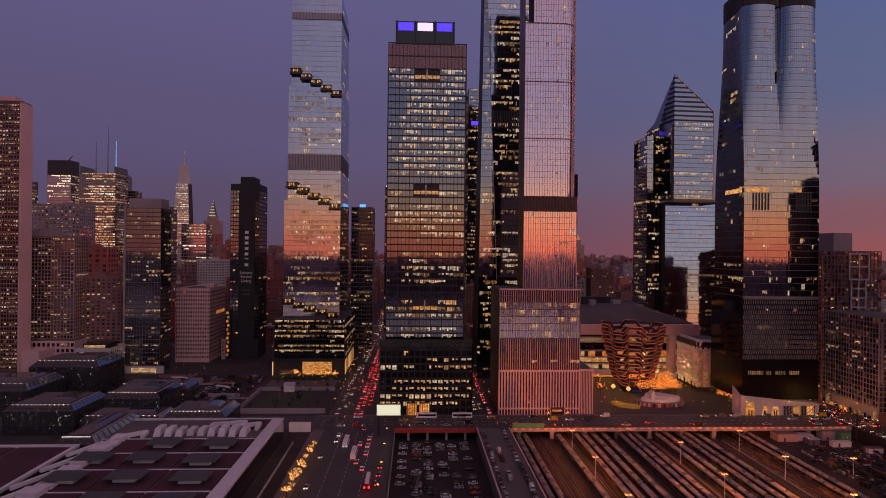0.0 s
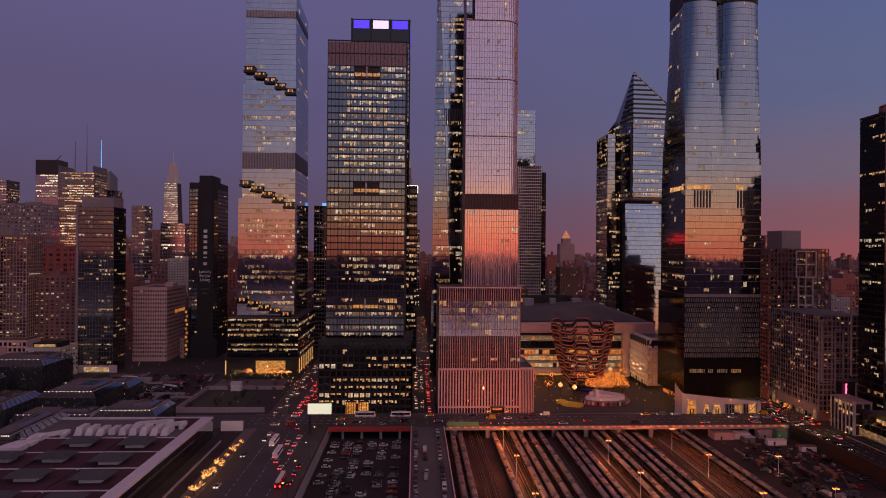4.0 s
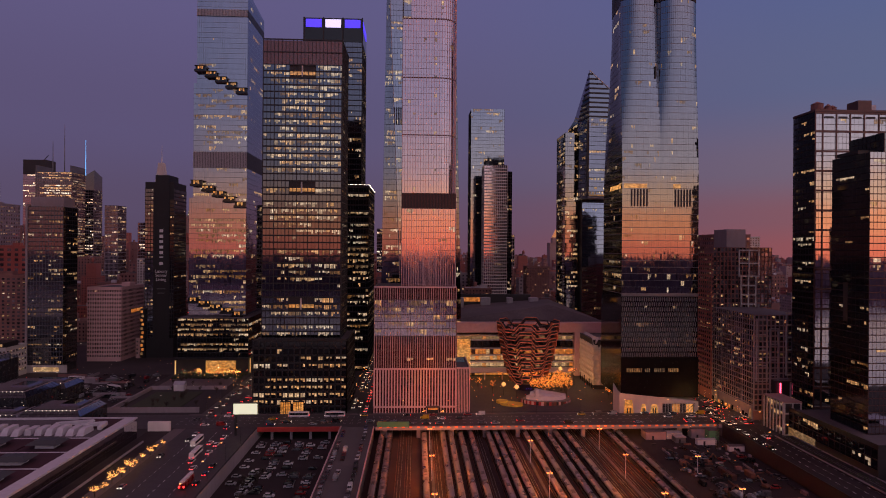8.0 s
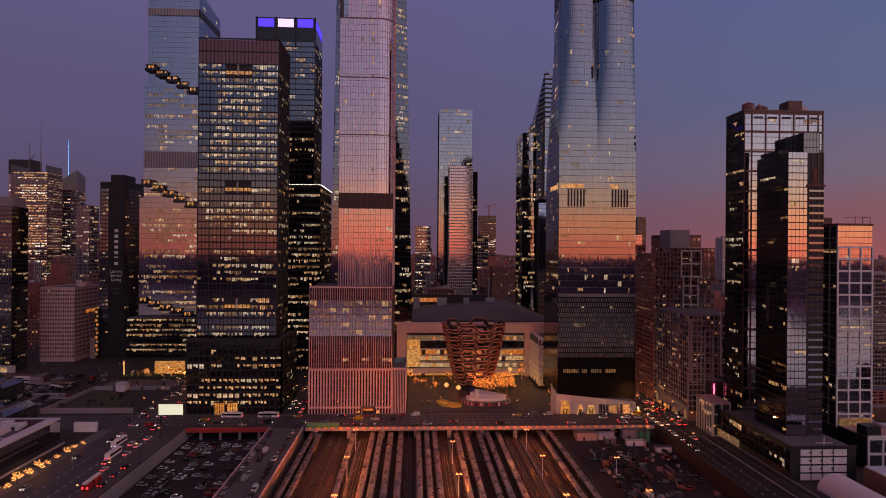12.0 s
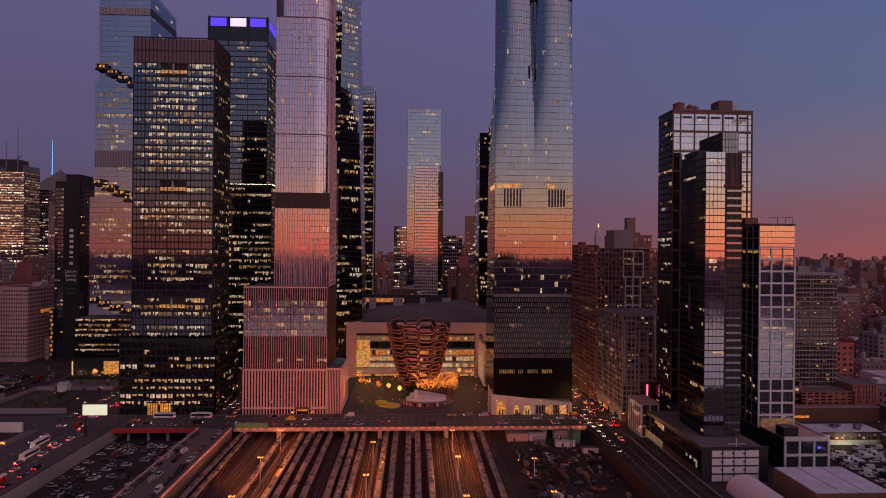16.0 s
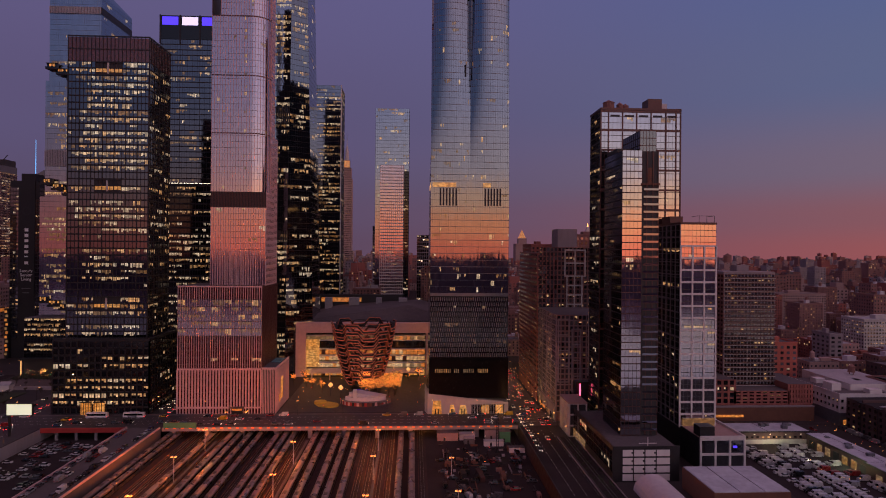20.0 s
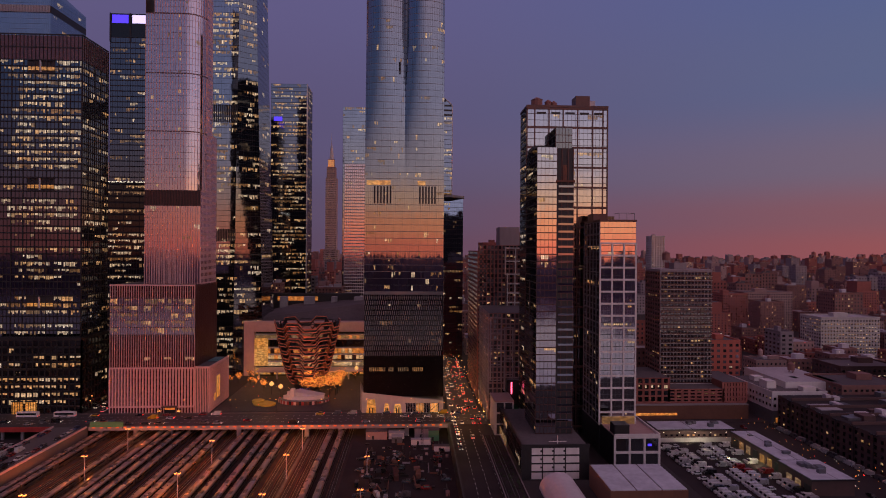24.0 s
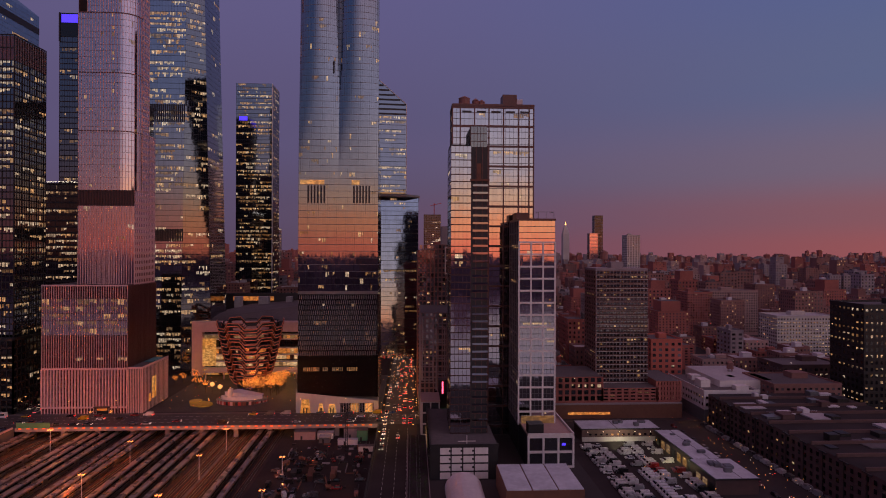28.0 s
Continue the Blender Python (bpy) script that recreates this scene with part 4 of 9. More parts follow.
def tower_tall_taper():
    """Very tall tapering glass office tower with a chamfered top."""
    t = thing("office_tower", (80, 500, STREET), "very tall tapering glass office tower with scattered lit floors", "skyscraper")
    x0, x1, y0, y1 = 50.5, 118.0, 478, 529
    core(t, [(x0 + 1, y0 + 2), (96, y0 + 2), (x1 - 3, y0 + 13), (x1 - 3, y1), (x0 + 1, y1)], STREET, 330, taper=[(x0 + 6, y0 + 6), (96, y0 + 6), (x1 - 12, y0 + 14), (x1 - 12, y1 - 3), (x0 + 6, y1 - 3)])

    def edges(z):
        k = (z - 2) / 330
        return (x0 + 4 * k, y0 + 3.4 * k), (69.5 - 13.5 * k, y0 - .3 + 3.4 * k), (96.5 + 3 * k, y0 - .3 + 3.4 * k), (x1 - 8 * k, y0 + 10 + 2 * k), (x1 - 8 * k, y1 - 2 * k)

    def face(i):
        def fn(u, z):
            e = edges(z)
            return (e[i][0] + (e[i + 1][0] - e[i][0]) * u, e[i][1] + (e[i + 1][1] - e[i][1]) * u)
        return fn
    west = face(1)
    # each face's brighter or dimmer reflection is put into its glass tone
    for fn, nu, g, p, sd in ((face(0), 8, "glass_taper", 0.5, 70), (west, 18, "glass_bright", 0.5, 71), (face(2), 10, "glass_blue", 0.4, 72), (face(3), 18, "glass_lobes", 0.1, 73)):
        skin(t, fn, STREET, 330, nu, 74, glset(g), pattern(nu, 74, p, sd, 0.7, None, (1, 2, 2, 3)), ["frame_dark"], 0.1, 0.3, vw=0.1, vd=0.06, hh=0.2, hd=0.07, straight=False, own=0)
    s = Soup()
    for q in range(12):
        za, zb = 82 + q * 20, 102 + q * 20
        s.bar((edges(za)[1][0], edges(za)[1][1] - .5, za), (edges(zb)[1][0], edges(zb)[1][1] - .5, zb), .55, .4, (0, 1, 0))
    part("edge_strip", s, ["fin_silver"], t, "slanting pale edge strip")
    s = Soup()
    for za, zb in ((206, 220), (110, 120), (312, 318)):
        a, b = west(0, za), west(1, za)
        for i in range(26):
            x = a[0] + (b[0] - a[0]) * i / 25
            s.box(x - .4, a[1] - .5, za, x + .4, a[1] + .2, zb, 0)
    part("louvre_band", s, ["frame_dark"], t, "bands of plant louvres", kind="stuff")
    s = Soup()
    s.prism(rect(x0 + 6.5, y0 + 4, x1 - 20, y1 - 3), 330, [345, 345, 336, 345])
    part("crown", s, ["glass_grey"], t, "sloping crown")


def tower_peaked():
    """Office tower with a slanted, pointed crown."""
    t = thing("office_tower", (245, 565, STREET), "glass office tower with a sharply pointed slanted crown", "skyscraper")
    A, B, C, D, E = (237.0, 534.0), (275.5, 537.0), (275.5, 590.0), (232.0, 590.0), (233.0, 558.0)
    inner = lambda pts: [(256 + (x - 256) * .97, 562 + (y - 562) * .97) for x, y in pts]
    core(t, inner([A, B, C, D, E]), 153, 226, name="upper_core")
    fine = dict(gu=0.1, gz=0.35, vw=0.09, vd=0.06, hh=0.2)
    skin(t, line(*A, *B), 155, 226, 20, 17, glset("glass_lobes"), pattern(20, 17, 0.42, 81, 0.75, None, (1, 2, 2, 3)), ["frame_dark"], lean=0.06, out=0.2, **fine)
    skin(t, line(*E, *A), 155, 226, 10, 17, glset("glass_bright"), pattern(10, 17, 0.3, 82), ["frame_dark"], **fine)
    skin(t, line(*B, *C), 155, 226, 20, 17, glset("glass_taper"), pattern(20, 17, 0.4, 83), ["frame_dark"], **fine)
    skin(t, line(*D, *E), 155, 226, 12, 17, glset("glass_black"), pattern(12, 17, 0.3, 87), ["frame_dark"], **fine)
    s = Soup()
    s.bar((A[0] - .6, A[1] + 1.0, 155), (A[0] - .6, A[1] + 1.0, 224), 2.6, 1.2, (0, 1, 0))
    part("corner_strip", s, ["core_dark"], t, "dark vertical strip at the corner")
    # north-west shoulder
    core(t, rect(220.8, 556.2, 232.9, 590), STREET, 217, name="shoulder")
    skin(t, line(220.6, 556, 233, 556), STREET, 217, 6, 49, glset("glass_lobes"), pattern(6, 49, 0.45, 84), ["frame_dark"], **fine)
    skin(t, line(220.6, 590, 220.6, 556), STREET, 217, 16, 49, glset("glass_taper"), pattern(16, 49, 0.35, 85), ["frame_dark"], **fine)
    # wider lower body under a ledge
    P = [(234.0, 545.0), (287.0, 549.0), (287.0, 592.0), (233.2, 592.0)]
    core(t, inner(P), STREET, 152, name="lower_core")
    skin(t, line(*P[0], *P[1]), STREET, 152.5, 26, 36, glset("glass_bright"), pattern(26, 36, 0.16, 86, 0.6, None, (1, 2, 3, 3)), ["frame_dark"], lean=0.085, out=0.25, **fine)
    skin(t, line(*P[1], *P[2]), STREET, 152.5, 22, 36, glset("glass_taper"), pattern(22, 36, 0.4, 88), ["frame_dark"], **fine)
    s = Soup()
    s.prism([(233.2, 544), (236.4, 533), (276, 536.2), (288, 548), (288, 592.4), (233.2, 592.4)], 152.6, 154.6, 0)
    s.bar((237.4, 533.2, 155.6), (275, 536.2, 155.6), .4, 1.2, (0, 0, 1), 1)
    part("ledge", s, ["frame_grey", "lit_dim"], t, "broad ledge with a lit terrace")
    # pointed crown with dark bands
    top = {0: (237.0, 534.0, 270.0), 1: (275.5, 537.0, 236.8), 2: (275.5, 582.0, 232.0), 3: (233.0, 570.0, 232.0)}
    low = [(*A, 226), (*B, 226), (*C, 226), (*D, 226), (*E, 226)]
    c = Soup()
    c.v += low + [top[0], top[1], top[2], top[3]]
    for f in ((0, 1, 6, 5), (1, 2, 7, 6), (2, 3, 8, 7), (3, 4, 8), (4, 0, 5, 8), (5, 6, 7), (5, 7, 8)):
        c.f.append(f)
        c.m.append(0)
    part("crown", c, ["glass_taper"], t, "pointed glass crown with dark bands")
    for j in range(10):
        z = 227 + j * 4.3
        k = (z - 226) / (270.5 - 226)
        b = Soup()
        xr = B[0] if z < 234 else B[0] - (z + 1.5 - 236.5) / (270.0 - 236.5) * (B[0] - A[0])
        if xr > A[0] + 1:
            b.bar((A[0], A[1] - .15, z + .75), (xr, A[1] + (B[1] - A[1]) * (xr - A[0]) / (B[0] - A[0]) - .15, z + .75), .5, 1.5)
        kl = min(1.0, k + .03)
        b.bar((A[0] - .3, A[1], z + .75), (E[0] + (A[0] - E[0]) * kl - .3, E[1] + (A[1] - E[1]) * kl, z + .75), .7, 1.5)
        part("crown_band", b, ["frame_dark"], t, "dark horizontal crown band")
    e = Soup()
    e.bar(top[0], (top[1][0], top[1][1] - .4, top[1][2]), 0.7, 0.7)
    e.bar((B[0] + .1, B[1] - .3, 155), (B[0] + .1, B[1] - .3, 236.5), 0.7, 0.7, (0, 1, 0))
    part("edge_trim", e, ["frame_white"], t)


for fn in (tower_black_steel, tower_stepped_glass, tower_rose, tower_twin_lobes, tower_blue_crown, tower_tall_taper, tower_peaked):
    fn()

# ---------------------------------------------------------------- towers south of the rail yard
def water_tank(parent, x, y, z, r=2.6, h=5.0):
    s = Soup()
    s.tube(x, y, z + 1.6, z + 1.6 + h, r, r * 0.96, 12)
    s.tube(x, y, z + 1.6 + h, z + 3.2 + h, r * 1.05, 0.1, 12)
    for a in range(4):
        s.bar((x + r * .7 * math.cos(a * 1.57), y + r * .7 * math.sin(a * 1.57), z), (x + r * .7 * math.cos(a * 1.57), y + r * .7 * math.sin(a * 1.57), z + 1.7), .25, .25)
    return part("water_tank", s, ["brick_brown"], parent, "round wooden rooftop tank")


def grid_frame(owner, x0, x1, y, z0, z1, nx, nz, mat, w=0.6, h=0.6, d=0.5):
    """Each post and beam of a square facade grid on a west front, as one part apiece."""
    for i in range(nx + 1):
        s = Soup()
        x = x0 + (x1 - x0) * i / nx
        s.box(x - w / 2, y - d, z0, x + w / 2, y - .02, z1)
        part("facade_post", s, [mat], owner)
    for j in range(nz + 1):
        s = Soup()
        z = z0 + (z1 - z0) * j / nz
        s.box(x0 - w / 2, y - d + .05, z - h / 2, x1 + w / 2, y - .03, z + h / 2)
        part("facade_beam", s, [mat], owner)


def tower_bronze_grid():
    t = thing("apartment_tower", (326, 335, STREET), "tall apartment tower with a bronze grid and rooftop tanks", "skyscraper")
    x0, x1, y0, y1 = 303.2, 348.7, 322, 341
    core(t, rect(x0 + .1, y0 + .1, x1 - .1, y1), STREET, 184, "core_dark")
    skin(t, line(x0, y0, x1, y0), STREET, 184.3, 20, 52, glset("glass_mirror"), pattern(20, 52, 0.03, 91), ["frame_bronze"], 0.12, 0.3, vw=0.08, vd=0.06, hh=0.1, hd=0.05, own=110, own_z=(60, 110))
    # the unlit north flank's darkness comes from black glass, unlike the mirror front
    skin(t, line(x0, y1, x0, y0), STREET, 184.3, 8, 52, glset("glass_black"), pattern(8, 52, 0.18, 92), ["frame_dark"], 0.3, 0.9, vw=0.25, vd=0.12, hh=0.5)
    for k in range(17):
        z = 184.3 - (0.6 if k == 0 else 0) - k * 11.1
        s = Soup()
        s.box(x0, y0 - .45, z - .55, x1, y0 - .1, z + .55)
        part("facade_beam", s, ["frame_bronze"], t)
    for x in (303.2, 307.5, 315.5, 323.5, 331.7, 340.2, 346, 348.6):
        s = Soup()
        s.box(x - .35, y0 - .4, STREET, x + .35, y0 - .08, 184.3)
        part("facade_post", s, ["frame_bronze"], t)
    for i in range(5):
        s = Soup()
        s.box(308.6 + i * 8.1, y0 - .2, 180.6, 313.8 + i * 8.1, y0 - .06, 181.8)
        part("slot_vent", s, ["core_dark"], t)
    s = Soup()
    s.box(x0 - .3, y0 - .5, 184.4, x1 + .3, y1 + .3, 185.6)
    part("parapet", s, ["frame_bronze"], t)
    water_tank(t, 310.5, 331, 185.6, 3.3, 3.4)
    water_tank(t, 317, 331, 185.6, 2.0, 2.2)
    water_tank(t, 320.5, 332, 185.6, 2.0, 1.8)
    s = Soup()
    s.box(332, 327, 185.6, 340, 336, 192.4, 0)
    s.box(340.2, 328, 185.6, 343.5, 335, 190, 1)
    s.box(322, 328, 185.6, 330, 334, 187.2, 0)
    part("plant_room", s, ["frame_bronze", "duct_white"], t, "dark rooftop plant room")


def tower_dark_balcony():
    t = thing("apartment_tower", (308, 290, STREET), "slim black glass apartment tower with bronze balconies", "skyscraper")
    x0, x1, xm, y0, y1 = 299.6, 317.2, 309.2, 277.0, 303.0
    core(t, rect(x0 + .1, y0 + .1, x1 - .1, y1), 17, 154, "core_dark")
    core(t, rect(xm, y0 + 3.1, x1 - .1, y1 - .1), 154, 164.5, "core_dark", name="upper_core")
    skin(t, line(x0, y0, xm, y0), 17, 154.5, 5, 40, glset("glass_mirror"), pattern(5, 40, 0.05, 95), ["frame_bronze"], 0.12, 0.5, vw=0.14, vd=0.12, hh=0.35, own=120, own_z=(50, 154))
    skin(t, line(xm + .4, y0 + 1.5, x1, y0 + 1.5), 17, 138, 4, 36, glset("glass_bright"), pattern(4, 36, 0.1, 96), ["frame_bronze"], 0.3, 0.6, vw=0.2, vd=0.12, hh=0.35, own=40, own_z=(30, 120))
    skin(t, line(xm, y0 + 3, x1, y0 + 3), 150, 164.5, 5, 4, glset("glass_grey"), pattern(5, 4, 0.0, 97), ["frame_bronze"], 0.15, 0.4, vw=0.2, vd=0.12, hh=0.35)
    # dim north flank put in as black glass; the front mirrors the sky
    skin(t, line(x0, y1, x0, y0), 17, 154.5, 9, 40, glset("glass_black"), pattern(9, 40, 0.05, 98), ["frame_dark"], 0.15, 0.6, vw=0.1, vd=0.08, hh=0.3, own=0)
    skin(t, line(xm, y1, xm, y0 + 3), 154, 164.5, 8, 3, glset("glass_black"), pattern(8, 3, 0.0, 99), ["frame_dark"], 0.15, 0.6)
    for k in range(33):
        z = 19 + k * 3.62
        s = Soup()
        s.box(310.0, y0 - .3, z, 317.4, y0 + 1.4, z + .3)
        b = part("balcony", s, ["frame_bronze"], t)
        r = Soup()
        r.box(310.0, y0 - .3, z + .3, 317.4, y0 - .22, z + 1.25)
        part("rail_glass", r, ["glass_taper"], b)
    s = Soup()
    s.box(308.8, y0 - .6, 137.6, 318.0, y0 + 1.4, 138.6)
    s.box(312.0, y0 - .4, 138.6, 314, y0 + 2, 146, 0)
    part("ledge", s, ["steel_rust"], t, "rusty ledge under the upper floors")
    for x in (311.6, 314.6, 317.2):
        s = Soup()
        s.box(x - .2, y0 - .2, 17, x + .2, y0 + 1.4, 154)
        part("balcony_post", s, ["frame_bronze"], t)
    s = Soup()
    s.box(x0, 285, 154.6, xm - 1, 300, 156.4)
    part("roof_plant", s, ["frame_dark"], t)
    s = Soup()
    s.box(x0 - .25, 291, 70, x0 - .05, 294, 90, 0)
    s.box(x0 - .25, 288, 110, x0 - .05, 293, 111, 1)
    part("flank_slot", s, ["core_dark", "lit_dim"], t)
    # podium with pale panels
    core(t, rect(289.5, 258, 320, 322), STREET, 16.6, "frame_dark", name="podium")
    for j in range(4):
        for i in range(5):
            s = Soup()
            a, z = 293.9 + i * 5.2, 2.6 + j * 3.65
            if i == 4:
                continue
            s.box(a, 257.6, z, a + 5.9 if i == 3 else a + 4.6, 257.9, z + 2.85)
            n = part("panel", s, ["white_paint"], t)
            if i in (0, 1, 2) and j > 0:
                s = Soup()
                s.box(a + 3.9, 257.5, z + 1.2, a + 4.6, 257.58, z + 2.0)
                part("vent_slot", s, ["frame_dark"], n)
    skin(t, line(289.4, 322, 289.4, 258), 6, 16, 16, 2, glset("glass_black"), pattern(16, 2, 0.3, 100), ["frame_dark"], 0.3, 0.6)
    s = Soup()
    s.box(289.3, 257.7, 16.6, 320.2, 258.3, 18.0)
    s.box(289.3, 258.3, 16.6, 289.9, 322, 18.0)
    part("podium_parapet", s, ["frame_dark"], t)
    s = Soup()
    s.bar((306, 259.5, 16.6), (306, 259.5, 21.5), .3, .3)
    s.bar((302, 259.5, 18.8), (310, 259.5, 18.8), .25, .25)
    part("roof_mast", s, ["white_paint"], t, "pale crossed mast")
    s = Soup()
    s.box(289.0, 300, STREET, 289.3, 322, 7, 0)
    part("shop_front", s, ["lit_dim"], t, "lit shop front")


def tower_white_grid():
    t = thing("apartment_tower", (344, 300, STREET), "apartment tower with a white grid and mirrored sunset panes", "skyscraper")
    x0, x1, y0, y1 = 335.0, 353.4, 291.0, 318.0
    core(t, rect(x0 + .1, y0 + .1, x1 - .1, y1), STREET, 119.5, "core_dark")
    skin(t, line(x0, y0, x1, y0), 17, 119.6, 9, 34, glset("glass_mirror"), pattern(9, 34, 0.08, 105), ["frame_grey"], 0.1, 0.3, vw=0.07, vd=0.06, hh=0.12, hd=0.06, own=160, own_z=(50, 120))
    # black glass and a greyer grid put the dim north side into colour
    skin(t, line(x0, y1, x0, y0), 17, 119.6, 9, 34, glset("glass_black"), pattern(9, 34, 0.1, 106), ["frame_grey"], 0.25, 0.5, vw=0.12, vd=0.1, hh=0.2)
    grid_frame(t, x0, x1, y0 - .1, 17, 108.5, 3, 15, "white_paint", 0.8, 0.95, 0.4)
    for i in range(6):
        s = Soup()
        y = y0 + 27 * i / 5
        s.box(x0 - .5, y - .25, 17, x0 - .02, y + .25, 119.6)
        part("side_post", s, ["concrete"], t)
    for j in range(17):
        s = Soup()
        z = 17 + j * 6.4
        s.box(x0 - .48, y0, z - .22, x0 - .03, y1, z + .22)
        part("side_beam", s, ["concrete"], t)
    s = Soup()
    s.box(x0 - .3, y0 - .4, 119.6, x1 + .3, y1, 120.6)
    part("parapet", s, ["frame_bronze"], t)
    s = Soup()
    for a, b in (((345, 292), (353, 292)), ((353, 292), (353, 300)), ((345, 292), (345, 300))):
        s.bar((*a, 124), (*b, 124), .2, .2)
    for p in ((345, 292), (349, 292), (353, 292)):
        s.bar((*p, 120.6), (*p, 124), .2, .2)
    part("roof_rail", s, ["frame_grey"], t)
    s = Soup()
    s.box(336, 306, 120.6, 343, 316, 124.4)
    part("roof_plant", s, ["frame_bronze"], t)
    # podium with a white frame and a roof garden
    core(t, rect(336.0, 271.4, 357.8, 330), STREET, 16.8, "core_dark", name="podium")
    s = Soup()
    s.box(335.4, 271.2, STREET, 335.9, 330, 17.4)
    part("podium_wall", s, ["sign_black"], t, "black windowless podium wall")
    skin(t, line(336.0, 271.3, 357.8, 271.3), STREET + .5, 16.4, 3, 2, glset("glass_grey"), [[0, 0, 0], [0, 0, 0]], ["frame_dark"], 0.4, 0.4, own=6, own_z=(0, 20))
    grid_frame(t, 336.2, 357.6, 271.2, STREET + .3, 16.6, 3, 2, "white_paint", 0.9, 1.0, 0.7)
    s = Soup()
    s.box(336.1, 271.6, 16.9, 357.8, 329, 17.2, 0)
    s.box(336.0, 270.6, 17.2, 358.0, 271.2, 18.2, 1)
    s.box(357.6, 271.2, 17.2, 358.2, 330, 18.2, 1)
    s.box(336.6, 272.5, 17.2, 343.8, 279, 22, 2)
    part("roof_terrace", s, ["brick_tan", "white_paint", "frame_dark"], t, "roof terrace with warm timber decking")
    s = Soup()
    s.box(352.2, 270.95, 12.4, 354.0, 271.15, 13.4)
    part("screen", s, ["glow_blue"], t, "small blue lit screen behind the glass")
    s = Soup()
    s.box(336.5, 290.2, 17.3, 353, 290.6, 21, 0)
    part("terrace_glazing", s, ["lit_dim"], t, "dimly lit terrace rooms")


def tower_balcony_slab():
    t = thing("apartment_tower", (415, 375, STREET), "brown concrete apartment slab with rows of balconies", "apartment building")
    x0, x1, y0, y1 = 398.4, 432.0, 367.0, 390
    core(t, rect(x0 + .1, y0 + .1, x1 - .1, y1), STREET, 91.5, "brick_brown")
    skin(t, line(x0 + .3, y0, x1, y0), 20, 91.5, 15, 25, glset("glass_grey"), pattern(15, 25, 0.14, 111, 0.2, None, (1, 3)), ["concrete"], 0.8, 1.2, vw=0.3, vd=0.3, hh=0.25, hd=0.35, major=7, own=120, own_z=(40, 92))
    skin(t, line(x0, y1, x0, y0), 20, 91.5, 6, 25, glset("glass_black"), pattern(6, 25, 0.1, 112), ["brick_brown"], 1.4, 1.4, vw=0.9, vd=0.2, hh=0.8)
    for k in range(25):
        z = 20 + k * 2.86
        s = Soup()
        s.box(x0 + .3, y0 - 1.3, z, x1 + .2, y0 - .1, z + .3, 0)
        s.box(x0 + .3, y0 - 1.3, z + .3, x1 + .2, y0 - 1.22, z + 1.1, 1)
        part("balcony", s, ["stone_pale", "frame_bronze"], t)
    s = Soup()
    s.box(x0, y0 - .3, 91.5, x1 + .2, y1, 93)
    s.box(x0 + 12, y0 + 6, 93, x0 + 20, y0 + 14, 97)
    part("roof_parapet", s, ["concrete"], t)
    water_tank(t, 408, 380, 97, 2.6, 4.5)
    for xa, xb, z in ((366, 398, 27), (432.2, 447, 24), (398, 432, 20)):
        core(t, rect(xa, 352, xb, 385), STREET, z, "brick_red", name="wing")
        skin(t, line(xa, 351.8, xb, 351.8), 12, z, 8, 4, glset("glass_black"), pattern(8, 4, 0.15, int(xa)), ["brick_red"], 1.6, 1.2, vw=1.2, vd=0.15, hh=0.9, own=30, own_z=(8, 30))
    s = Soup()
    s.box(362, 349.5, STREET, 447, 351.6, 10.5, 0)
    s.box(362, 349.2, 10.5, 447, 351.6, 11.2, 1)
    s.box(376, 349.0, 4.6, 402, 349.3, 6.0, 2)
    part("street_wall", s, ["steel_rust", "concrete", "lit_amber"], t, "ribbed street wall with a lit strip")


